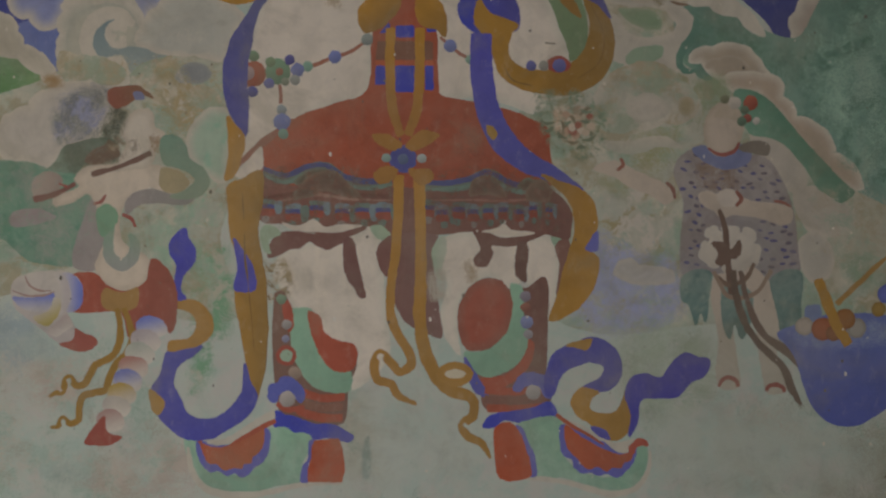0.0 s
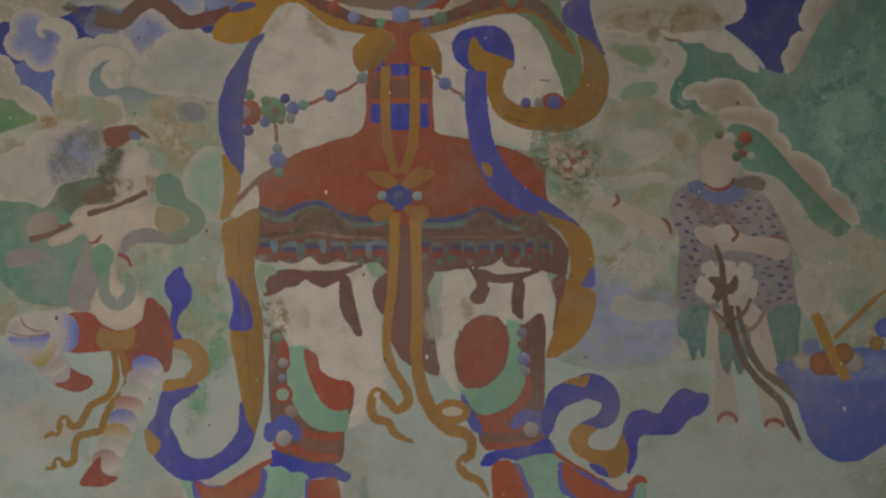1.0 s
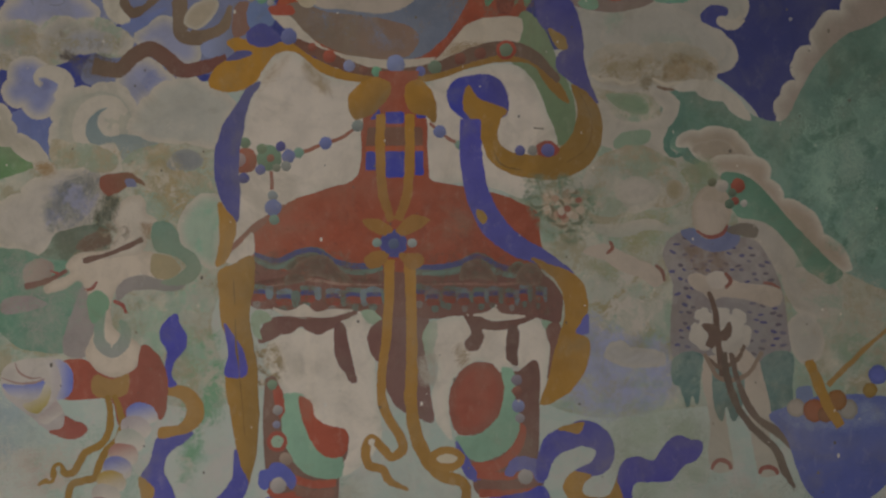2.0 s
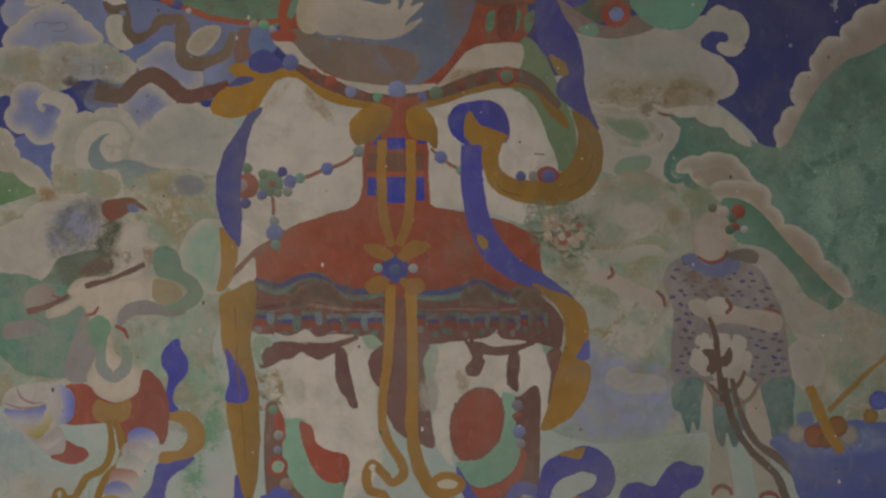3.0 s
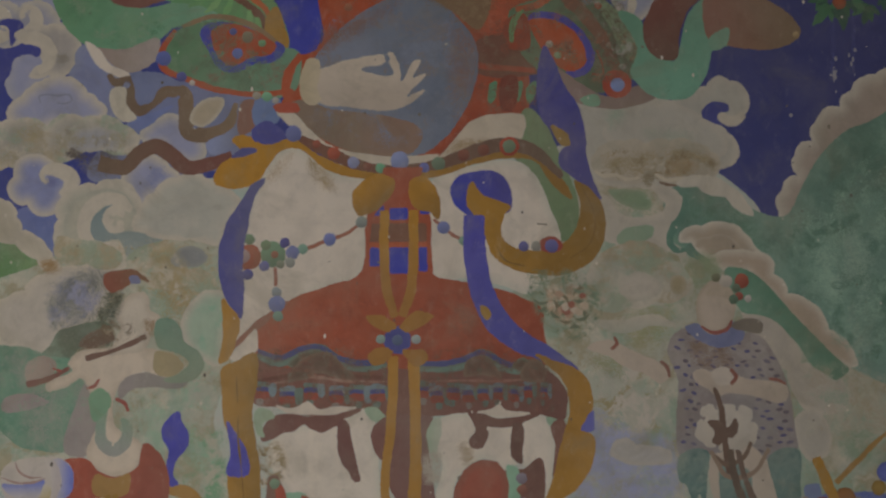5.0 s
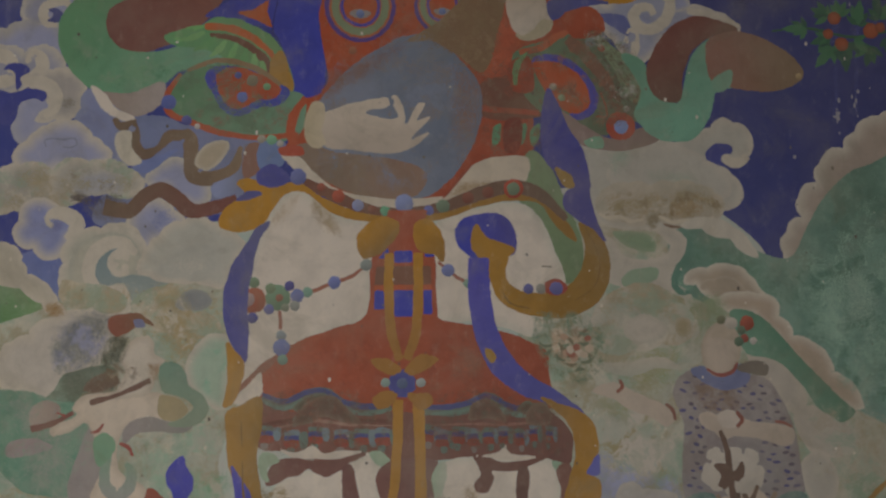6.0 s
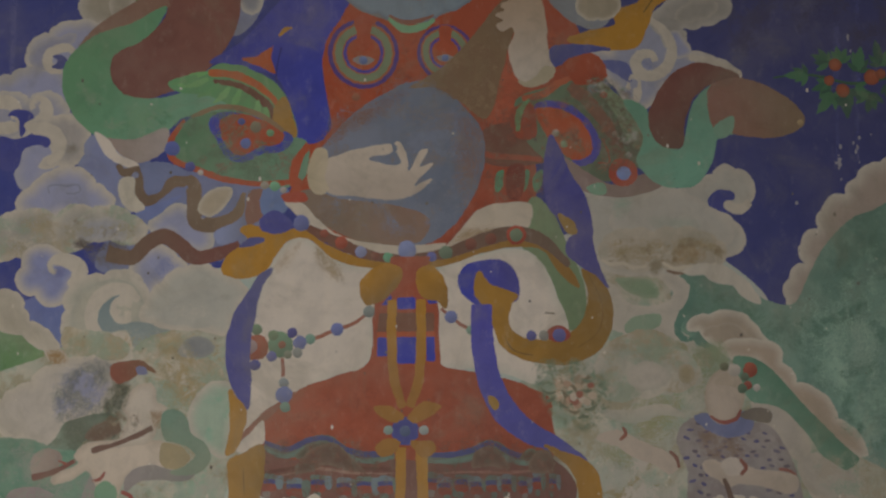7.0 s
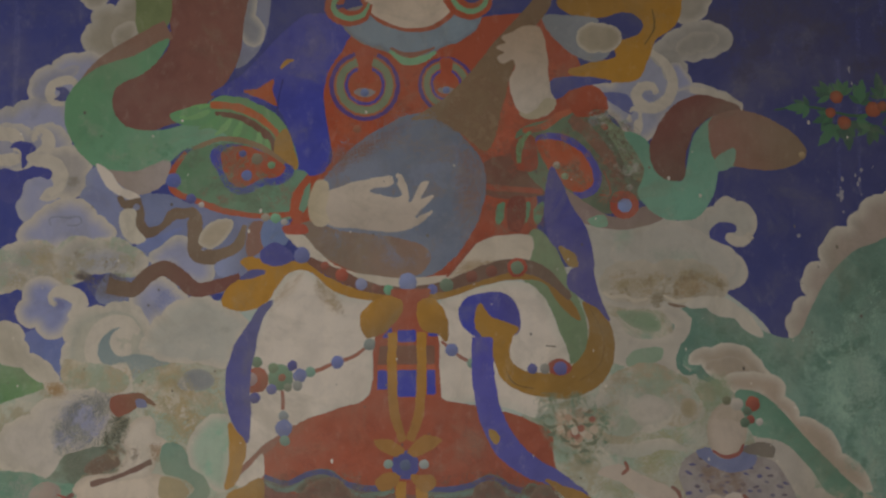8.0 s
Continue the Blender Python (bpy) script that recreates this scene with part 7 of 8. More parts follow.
low = band("painted_strap", [(-10.1, 126.9), (-10.2, 117.9), (-10.6, 108.8), (-11.8, 97.1), (-10.4, 91.2), (-7.1, 86.0), (-6.7, 83.4), (-9.2, 81.7), (-11.6, 84.0), (-14.0, 85.9), (-15.2, 82.7), (-14.4, 79.8), (-11.3, 78.8), (-9.6, 76.2), (-5.2, 74.2)], (2.3, 2.1, 2.1, 2.0, 2.1, 2.1, 2.1, 2.0, 2.0, 2.0, 2.0, 2.0, 1.8, 1.6, 0.5), (0.560, 0.297, 0.064), (0.485, 0.271, 0.076), label="ochre yellow painted strap ending in a curled tassel", category="painted strap", wash=("way", -90))
low2 = band("painted_strap", [(-5.5, 127.0), (-5.0, 115.3), (-4.7, 102.3), (-4.9, 94.5), (-3.6, 86.7), (-0.5, 80.2), (2.8, 77.4), (7.4, 75.7), (7.8, 71.8), (5.3, 69.6), (6.6, 66.9), (9.8, 65.3), (11.9, 61.8)], (2.6, 2.3, 2.6, 2.6, 2.9, 3.1, 2.9, 2.3, 2.1, 2.0, 1.8, 1.6, 0.5), (0.560, 0.297, 0.064), (0.450, 0.258, 0.070), label="ochre yellow painted strap ending in a curled tassel", category="painted strap", wash=("way", -90))
dot("loop", [(3.4, 81.3)], 4.2, (0.503, 0.284, 0.076), on=low2, rz=2.8)
dot("loop", [(3.5, 81.3)], 2.4, (0.728, 0.641, 0.450), on=low2, rz=1.0)
flower = fill("painted_flower", ring([(-9.2, 130.6)][0], 2.9, 3.0, 8), (0.134, 0.138, 0.354), label="blue painted flower clasp with ochre petals", category="painted flower", shape="lobes", bulge=0.2)
for p in ([(-10.3, 132.4), (-13.5, 133.1), (-16.4, 135.9), (-12.2, 136.0), (-9.4, 133.7)], [(-8.3, 132.4), (-5.1, 133.2), (-0.8, 136.1), (-5.1, 137.1), (-8.6, 133.7)], [(-10.2, 128.5), (-11.5, 125.9), (-14.7, 124.9), (-16.0, 126.9), (-13.5, 128.8)], [(-8.0, 128.5), (-5.7, 128.3), (-3.1, 128.3), (-2.0, 126.4), (-5.0, 124.7), (-7.2, 126.7)]):
    fill("petal", p, (0.467, 0.246, 0.070), on=flower)
dot("centre", [(-9.2, 130.6)], 2.6, (0.126, 0.130, 0.339), on=flower); bead([(-9.2, 130.6)], 1.3, (0.180, 0.223, 0.325), flower); bead([(-13.0, 130.8)], 1.1, (0.385, 0.503, 0.417), flower); bead([(-4.9, 130.8)], 1.1, (0.503, 0.560, 0.503), flower)

# bead chains
chain = band("painted_chain", [(-17.7, 157.6), (-21.5, 154.9), (-25.1, 153.7), (-29.2, 151.9), (-34.4, 150.9)], (0.5, 0.8, 0.8, 0.8, 0.5), (0.450, 0.190, 0.118), label="painted chain of blue green and red beads", category="painted chain")
for at, r, c in (([(-17.7, 157.8)], 1.4, (0.339, 0.385, 0.339)), ([(-25.1, 153.7)], 1.5, (0.246, 0.284, 0.541)), ([(-31.2, 151.4)], 1.2, (0.297, 0.485, 0.354)), ([(-43.8, 149.4)], 3.1, (0.503, 0.161, 0.095)), ([(-45.0, 149.7)], 1.7, (0.522, 0.385, 0.354)), ([(-38.0, 150.1)], 3.0, (0.246, 0.385, 0.234)), ([(-37.7, 150.1)], 0.9, (0.417, 0.201, 0.126)),
                 ([(-35.4, 152.8)], 1.2, (0.142, 0.134, 0.339)), ([(-33.6, 150.6)], 1.6, (0.234, 0.271, 0.503)), ([(-34.1, 148.3)], 1.2, (0.385, 0.400, 0.339)), ([(-40.0, 147.4)], 1.2, (0.212, 0.223, 0.485)), ([(-43.8, 145.5)], 1.3, (0.151, 0.151, 0.385)), ([(-43.6, 153.6)], 1.3, (0.271, 0.385, 0.234)), ([(-39.8, 152.3)], 1.2, (0.297, 0.385, 0.223)), ([(-36.3, 147.9)], 1.0, (0.325, 0.354, 0.246))):
    bead(at, r, c, chain)
band("thread", [(-37.5, 147.2), (-37.3, 142.7)], (0.7, 0.9), (0.450, 0.190, 0.134), on=chain)
bead([(-37.1, 141.4)], 1.2, (0.369, 0.417, 0.417), chain); bead([(-37.0, 138.7)], 2.0, (0.212, 0.271, 0.580), chain); bead([(-36.7, 135.9)], 1.2, (0.246, 0.400, 0.297), chain)
chain2 = band("painted_chain", [(-1.1, 158.6), (1.3, 156.6), (3.7, 154.8), (6.3, 153.6)], (0.5, 0.7, 0.8, 0.5), (0.450, 0.190, 0.126), label="short painted chain of beads on white cloth", category="painted chain")
bead([(1.3, 156.6)], 1.5, (0.271, 0.311, 0.560), chain2); bead([(5.9, 153.6)], 1.1, (0.325, 0.485, 0.354), chain2)

# ribbons
rb = fill("painted_ribbon", [(-40.2, 167.8), (-42.5, 163.2), (-44.0, 156.8), (-45.0, 149.7), (-44.6, 142.0), (-45.3, 135.2), (-47.8, 138.3), (-50.1, 144.5), (-50.3, 152.2), (-48.6, 158.0), (-45.8, 162.3), (-43.3, 166.2)], (0.134, 0.134, 0.369), (0.190, 0.190, 0.325), label="long blue and ochre painted ribbon winding downwards", category="painted ribbon", wash=("way", 30))
fill("reverse", [(-49.5, 140.0), (-47.4, 137.8), (-45.5, 135.2), (-46.1, 130.3), (-48.1, 125.8), (-49.9, 125.1), (-49.1, 131.6)], (0.541, 0.297, 0.064), on=rb)
fill("reverse", [(-49.4, 123.8), (-46.4, 125.4), (-41.7, 127.5), (-41.1, 122.6), (-42.1, 114.9), (-41.5, 108.4), (-40.4, 103.2), (-39.8, 94.1), (-39.7, 86.3), (-40.8, 79.8), (-42.5, 74.3), (-44.0, 77.1), (-44.6, 82.3), (-45.7, 88.8), (-47.1, 96.0), (-47.4, 101.8), (-46.4, 105.7), (-48.5, 112.2), (-49.1, 118.6)], (0.522, 0.284, 0.054), (0.385, 0.234, 0.070), on=rb, wash=("way", 0))
fill("face", [(-47.8, 112.2), (-45.9, 109.6), (-43.5, 105.8), (-42.7, 100.3), (-45.5, 99.5), (-47.6, 100.2), (-46.9, 104.4)], (0.134, 0.126, 0.503), on=rb)
rb2 = fill("painted_ribbon", [(-45.1, 83.6), (-43.4, 78.4), (-41.9, 75.8), (-44.0, 71.2), (-48.5, 67.7), (-53.0, 65.5), (-58.2, 65.5), (-62.6, 68.4), (-65.8, 73.0), (-66.3, 76.9), (-64.2, 80.8), (-62.9, 85.4), (-59.7, 86.3), (-54.2, 87.2), (-57.1, 84.5), (-60.3, 82.1), (-61.2, 78.2), (-59.6, 75.0), (-57.6, 71.1), (-53.1, 70.2), (-48.5, 72.5), (-45.6, 77.1)], (0.110, 0.110, 0.450), (0.142, 0.142, 0.417), label="deep blue painted ribbon looping under a boot", category="painted ribbon", wash=("way", 90))
fill("reverse", [(-60.3, 97.5), (-56.1, 97.3), (-53.0, 94.6), (-52.2, 91.3), (-53.9, 88.1), (-58.4, 86.3), (-62.5, 85.8), (-62.3, 88.0), (-57.7, 88.9), (-56.1, 92.0), (-57.4, 94.5), (-60.8, 95.8)], (0.503, 0.284, 0.076), on=rb2)
fill("face", [(-58.8, 114.2), (-58.1, 111.8), (-56.5, 109.5), (-56.7, 106.2), (-59.1, 103.0), (-59.8, 100.1), (-58.5, 97.8), (-60.8, 97.5), (-61.3, 101.6), (-60.8, 105.5), (-62.4, 108.1), (-62.2, 111.3)], (0.110, 0.110, 0.485), on=rb2)
fill("reverse", [(-66.8, 76.9), (-64.8, 75.8), (-63.2, 73.6), (-64.7, 71.0), (-66.3, 72.7)], (0.503, 0.297, 0.082), on=rb2)
bow = fill("painted_ribbon", [(2.9, 165.9), (4.6, 168.6), (9.2, 169.9), (13.8, 169.7), (16.8, 165.8), (16.5, 160.5), (13.1, 160.5), (9.2, 162.4), (8.9, 159.2), (5.9, 160.2), (3.3, 163.1)], BLUE, (0.126, 0.118, 0.385), label="blue and ochre painted ribbon bow trailing across the apron", category="painted ribbon", wash=("way", 0))
fill("reverse", [(6.8, 165.7), (7.9, 167.5), (10.2, 164.4), (13.8, 163.1), (16.8, 161.6), (15.1, 159.2), (14.7, 155.1), (16.7, 152.5), (20.9, 151.5), (26.1, 152.0), (30.3, 154.1), (32.7, 158.0), (33.1, 163.2), (31.8, 167.8), (35.2, 167.2), (38.1, 162.6), (39.0, 157.4), (37.9, 152.2), (34.2, 148.0), (28.7, 145.8), (22.2, 146.0), (16.3, 147.6), (12.8, 150.4), (10.7, 155.1), (8.7, 159.2), (6.8, 161.8)], (0.522, 0.284, 0.054), (0.354, 0.212, 0.059), on=bow, wash=("way", 0))
band("face", [(8.4, 159.5), (8.4, 153.1), (9.1, 146.6), (10.7, 140.8), (13.8, 135.1), (18.6, 130.7), (25.0, 127.8), (32.3, 123.7)], (4.6, 5.0, 5.2, 5.5, 5.6, 4.9, 3.6, 1.0), (0.134, 0.126, 0.503), (0.145, 0.145, 0.400), on=bow, wash=("way", -60))
fill("reverse", [(9.9, 138.6), (11.6, 138.1), (12.4, 136.6), (11.6, 135.3), (10.6, 136.0)], (0.485, 0.297, 0.076), on=bow)
fill("reverse", [(22.3, 127.7), (26.2, 126.4), (32.1, 124.2), (34.7, 121.4), (35.8, 117.5), (35.6, 114.3), (34.1, 110.7), (36.0, 108.6), (36.3, 106.0), (34.8, 100.8), (30.7, 96.0), (25.0, 93.9), (26.5, 98.8), (27.7, 104.1), (29.2, 109.8), (30.4, 114.5), (29.8, 119.5), (27.7, 123.1)], (0.522, 0.284, 0.059), (0.400, 0.230, 0.070), on=bow, wash=("way", 160))
fill("face", [(33.1, 110.4), (34.6, 113.3), (35.8, 114.9), (35.8, 110.2)], (0.170, 0.180, 0.541), on=bow)
up = fill("painted_ribbon", [(23.7, 196.5), (25.0, 199.9), (27.3, 195.8), (29.5, 190.4), (32.5, 185.7), (34.4, 179.1), (34.9, 171.8), (39.1, 161.3), (35.5, 166.1), (31.6, 168.5), (28.3, 171.7), (28.8, 175.1), (30.4, 176.4), (27.7, 179.0), (24.5, 181.7), (23.3, 187.0)], (0.110, 0.110, 0.385), (0.134, 0.126, 0.325), label="dark blue painted ribbon falling beside the robe", category="painted ribbon", wash=("way", -90))
fill("reverse", [(26.4, 181.0), (30.4, 178.4), (30.6, 176.1), (28.4, 176.4)], (0.450, 0.284, 0.076), on=up)
jewel = dot("painted_jewel", [(26.2, 152.8)], 2.7, (0.450, 0.118, 0.082), label="red and blue painted jewel on the skirt edge", category="painted jewel", rz=1.9)
bead([(26.4, 152.5)], 1.6, (0.212, 0.212, 0.450), jewel); bead([(19.9, 152.4)], 1.2, (0.201, 0.201, 0.417), jewel); bead([(22.8, 152.4)], 1.2, (0.400, 0.385, 0.325), jewel)
rb3 = fill("painted_ribbon", [(24.5, 76.6), (24.6, 83.1), (26.8, 87.1), (31.3, 89.0), (34.6, 90.2), (38.5, 89.2), (41.6, 85.3), (41.9, 81.4), (39.4, 78.1), (34.8, 77.5), (32.8, 78.5), (37.0, 80.9), (37.7, 83.3), (35.3, 84.3), (30.8, 83.2), (27.8, 80.8), (26.3, 76.6)], (0.110, 0.110, 0.450), (0.126, 0.126, 0.385), label="deep blue and ochre painted ribbon curling over the ground", category="painted ribbon", wash=("way", 0))
fill("reverse", [(28.7, 88.1), (32.6, 89.5), (35.0, 89.8), (33.7, 87.2), (31.4, 87.7)], (0.485, 0.284, 0.076), on=rb3)
fill("reverse", [(32.6, 78.5), (36.1, 78.0), (39.6, 78.3), (35.5, 76.4), (34.7, 73.8), (37.5, 72.5), (41.0, 73.5), (43.0, 78.1), (44.4, 72.9), (44.0, 68.7), (40.9, 66.3), (38.3, 66.8), (35.6, 69.5), (31.6, 72.1), (30.3, 75.3)], (0.541, 0.297, 0.064), (0.417, 0.246, 0.070), on=rb3, wash=("way", 0))
fill("face", [(34.9, 69.5), (38.2, 68.9), (39.6, 66.5), (36.9, 67.3)], (0.134, 0.126, 0.450), on=rb3)
fill("face", [(42.8, 76.8), (43.9, 80.7), (47.2, 82.1), (51.1, 81.1), (53.7, 84.8), (56.9, 86.9), (59.5, 85.9), (62.3, 85.4), (61.8, 82.0), (58.0, 79.8), (55.1, 76.7), (49.9, 76.2), (46.8, 75.8), (45.8, 70.3), (43.8, 67.0), (44.2, 72.9)], (0.110, 0.102, 0.400), on=rb3)

for p in ([(33.3, 167.0), (36.4, 160.0), (35.5, 153.5), (30.4, 149.5)], [(13.4, 153.2), (15.4, 149.3), (21.3, 147.5)], [(-45.8, 123.9), (-45.4, 112.2), (-44.2, 99.2), (-42.8, 86.3)]):
    band("fold", p, (0.1, 0.35, 0.1), (0.297, 0.180, 0.054), on=bow if p[0][0] > 0 else rb)
# flowers beside the apron
bouquet = stain("painted_bouquet", [(21.3, 145.5), (29.1, 146.9), (35.7, 143.1), (35.8, 135.4), (30.7, 131.4), (24.1, 135.2), (20.8, 140.3)], (0.450, 0.467, 0.339), 0.4, 3, label="faded painted flowers with brown and green leaves", category="painted bouquet")
dabs("leaf", [(20.7, 146.2), (35.6, 145.7), (38.4, 136.7), (32.0, 130.1), (22.8, 135.8)], 1.8, 0.9, ((0.246, 0.311, 0.201), (0.297, 0.385, 0.258), (0.385, 0.354, 0.212)), bouquet, 0.55, 26)
dabs("petal", [(24.6, 143.0), (33.1, 143.1), (34.5, 137.3), (31.3, 134.0), (26.0, 135.9)], 1.6, 1.2, ((0.641, 0.503, 0.339), (0.503, 0.339, 0.223), (0.728, 0.620, 0.450), (0.417, 0.339, 0.223)), bouquet, 0.85, 25)
streak("stalk", [(21.6, 146.2), (21.8, 143.6), (21.7, 140.4)], (0.6, 1.6, 2.0), (0.234, 0.339, 0.246), 0.9, bouquet)
rng = random.Random(12)
for k in range(20):
    a, ln = rng.uniform(0, 6.28), rng.uniform(1.0, 1.9)
    p = np.array((30.3 + rng.gauss(0, 3.3), 138.4 + rng.gauss(0, 2.6)))
    d = np.array((math.cos(a), math.sin(a))) * ln
    side = np.array((-d[1], d[0])) * 0.3
    band("leaf", [tuple(p - d), tuple(p + side), tuple(p + d)], (0.2, rng.uniform(0.6, 1.1), 0.2), rng.choice(((0.240, 0.270, 0.170), (0.300, 0.260, 0.160), (0.280, 0.340, 0.225))), on=bouquet)
for k in range(13):
    at = (30.3 + rng.gauss(0, 2.3), 138.4 + rng.gauss(0, 1.7))
    fill("petal", ring(at, rng.uniform(0.6, 1.0), rng.uniform(0.5, 0.9), 6), rng.choice(((0.641, 0.522, 0.369), (0.560, 0.385, 0.258), (0.706, 0.600, 0.450), (0.450, 0.201, 0.134))), on=bouquet, shape="lobes", bulge=0.25)

# fruit branch on the sky
branch = band("painted_branch", [(78.3, 214.1), (87.9, 214.8), (97.3, 212.8), (109.7, 215.0)], (0.3, 0.5, 0.7, 0.5), (0.089, 0.180, 0.095), label="green leafy painted branch with orange fruit", category="painted branch")
rng = random.Random(3)
for at, lean, size in (([(86.8, 214.8)], 180, 1.0), ([(92.1, 217.7)], 150, 1.1), ([(94.8, 217.7)], 95, 1.0), ([(92.1, 212.8)], 195, 0.9), ([(93.1, 210.4)], 235, 1.2), ([(95.9, 211.4)], 270, 1.2), ([(99.1, 215.6)], 75, 1.1), ([(102.0, 210.8)], 250, 1.1),
                       ([(104.4, 217.1)], 100, 1.1), ([(106.2, 212.9)], 300, 1.1), ([(109.1, 216.4)], 60, 1.1), ([(110.1, 210.1)], 260, 1.1), ([(98.0, 211.9)], 320, 0.9)):
    for spread in (-62, -32, 0, 30, 60):
        a = lean + spread + rng.uniform(-8, 8)
        d = np.array((math.cos(radians(a)), math.sin(radians(a))))
        ln = size * rng.uniform(4.4, 6.2) * (1 - abs(spread) / 160)
        s = np.array((-d[1], d[0])) * ln * 0.17
        p = np.array(at[0])
        q = p + d * ln
        sheet("leaf", np.array((p, p + d * ln * 0.3 + s, p + d * ln * 0.65 + s * 0.9, q, p + d * ln * 0.65 - s * 0.9, p + d * ln * 0.3 - s)), paint(rng.choice(((0.095, 0.201, 0.118), (0.110, 0.246, 0.126), (0.089, 0.170, 0.118), (0.126, 0.271, 0.142)))), branch)
for at, r in (([(93.5, 217.4)], 1.5), ([(95.1, 211.0)], 1.6), ([(91.9, 213.5)], 1.2), ([(102.2, 214.3)], 1.8), ([(108.3, 213.6)], 1.6), ([(104.5, 215.2)], 1.2)):
    dot("fruit", at, r, (0.485, 0.161, 0.082), (0.325, 0.118, 0.070), on=branch, wash=("rim", 1.2))
for at, n in (([(93.0, 193.6)], 9), ([(97.8, 196.3)], 5), ([(83.1, 183.7)], 2), ([(97.2, 223.3)], 3)):
    ch = None
    for k in range(n):
        q = (at[0][0] + rng.gauss(0, 0.5), at[0][1] + rng.gauss(0, 2.0))
        o = dot("paint_chip", [q], rng.uniform(0.15, 0.5), (0.450, 0.433, 0.450), on=ch, rz=rng.uniform(0.2, 0.7), label="" if ch else "pale chips where the blue paint has flaked", category="" if ch else "paint chip")
        ch = ch or o

# ---- the flute-playing attendant, as plain painted shapes ----
gown = fill("painted_gown", [(-110.1, 127.5), (-101.2, 128.9), (-94.7, 128.6), (-88.3, 126.5), (-81.9, 125.7), (-79.9, 120.8), (-78.2, 114.4), (-77.6, 107.9), (-81.8, 105.3), (-89.5, 105.2), (-95.9, 107.0), (-101.1, 111.5), (-110.1, 113.9)], JADE, (0.246, 0.385, 0.271), label="green painted gown with grey scarf and cream shapes", category="painted gown", wash=("way", -60), mottle=((0.417, 0.433, 0.339), (0.161, 0.339, 0.223)))
fill("fold", [(-98.5, 116.7), (-93.4, 118.0), (-88.3, 116.2), (-93.4, 114.2), (-98.5, 114.1)], (0.433, 0.354, 0.325), on=gown)
fill("fold", [(-93.4, 120.6), (-93.7, 124.5), (-90.2, 126.5), (-87.0, 125.2), (-88.3, 121.3), (-91.5, 120.0)], (0.522, 0.433, 0.339), (0.417, 0.325, 0.258), on=gown, wash=("way", 0))
fill("fold", [(-84.3, 105.2), (-81.8, 116.9), (-79.9, 120.8), (-77.9, 114.4), (-77.3, 107.9), (-79.8, 104.0)], GREY, on=gown)
dabs("wear", [(-108.9, 126.9), (-93.5, 127.7), (-81.9, 124.9), (-77.9, 109.2), (-93.4, 106.1), (-108.8, 114.0)], 3, 2.2, ((0.417, 0.400, 0.339), (0.151, 0.339, 0.212), (0.311, 0.450, 0.311)), gown, 0.22, 41)
body = fill("painted_shape", [(-84.2, 124.9), (-81.9, 127.5), (-77.4, 128.3), (-69.0, 128.7), (-62.6, 127.5), (-58.7, 124.7), (-62.5, 121.7), (-69.0, 121.0), (-72.6, 119.4), (-73.8, 114.4), (-72.5, 110.3), (-67.6, 107.4), (-66.3, 104.2), (-68.6, 100.9), (-73.3, 99.5), (-77.9, 101.4), (-79.4, 105.3), (-77.3, 110.5), (-76.7, 114.4), (-79.0, 118.2), (-80.8, 121.4), (-85.7, 119.2), (-88.9, 118.7), (-88.9, 120.7), (-83.1, 123.3)], (0.751, 0.641, 0.485), (0.641, 0.541, 0.400), label="plain cream painted shape under a green scarf", category="painted shape", wash=("rim", 2))
fill("top", [(-74.0, 136.1), (-72.7, 138.4), (-70.7, 140.5), (-67.6, 141.3), (-66.3, 139.8), (-66.0, 137.2), (-63.7, 135.7), (-64.2, 133.6), (-65.7, 132.3), (-66.0, 130.0), (-67.5, 127.9), (-70.8, 127.3), (-74.7, 127.0), (-73.7, 130.4), (-72.4, 133.0)], (0.720, 0.640, 0.500), (0.640, 0.550, 0.410), on=body, wash=("rim", 2))
stain("stain", [(-67.5, 135.1), (-63.9, 135.2), (-64.7, 131.0), (-67.0, 131.3)], (0.430, 0.300, 0.180), 0.7, 1.6, body)
scarf = fill("painted_scarf", [(-72.6, 119.6), (-70.3, 122.0), (-66.4, 122.8), (-61.2, 121.7), (-56.7, 121.1), (-58.6, 119.5), (-65.1, 119.7), (-69.6, 119.0), (-72.2, 117.0)], GREY, (0.354, 0.339, 0.284), label="grey-green painted scarf curling around pale shapes", category="painted scarf", wash=("way", 0))
fill("curl", [(-64.5, 134.6), (-61.3, 135.3), (-58.7, 132.7), (-58.1, 130.2), (-54.6, 127.6), (-53.2, 124.4), (-56.1, 121.1), (-62.5, 121.3), (-58.7, 123.0), (-56.7, 125.3), (-60.0, 127.5), (-63.9, 128.8)], (0.234, 0.369, 0.258), (0.325, 0.400, 0.271), on=scarf, wash=("way", -90))
fill("curl", [(-64.5, 127.5), (-60.0, 126.9), (-58.0, 124.3), (-60.6, 122.1), (-64.5, 123.0)], (0.485, 0.400, 0.223), on=scarf)
band("curl", [(-75.4, 116.3), (-76.4, 110.5), (-76.0, 107.3), (-73.4, 105.4), (-70.8, 107.3), (-70.4, 110.6), (-71.7, 112.5)], (1.8, 2.1, 2.6, 2.9, 2.6, 2.1, 0.8), (0.271, 0.450, 0.297), (0.417, 0.417, 0.354), on=scarf, wash=("way", -90))
fill("curl", [(-79.0, 118.0), (-76.7, 119.3), (-74.1, 117.0), (-76.0, 113.1), (-77.9, 111.8)], (0.246, 0.450, 0.271), on=scarf)
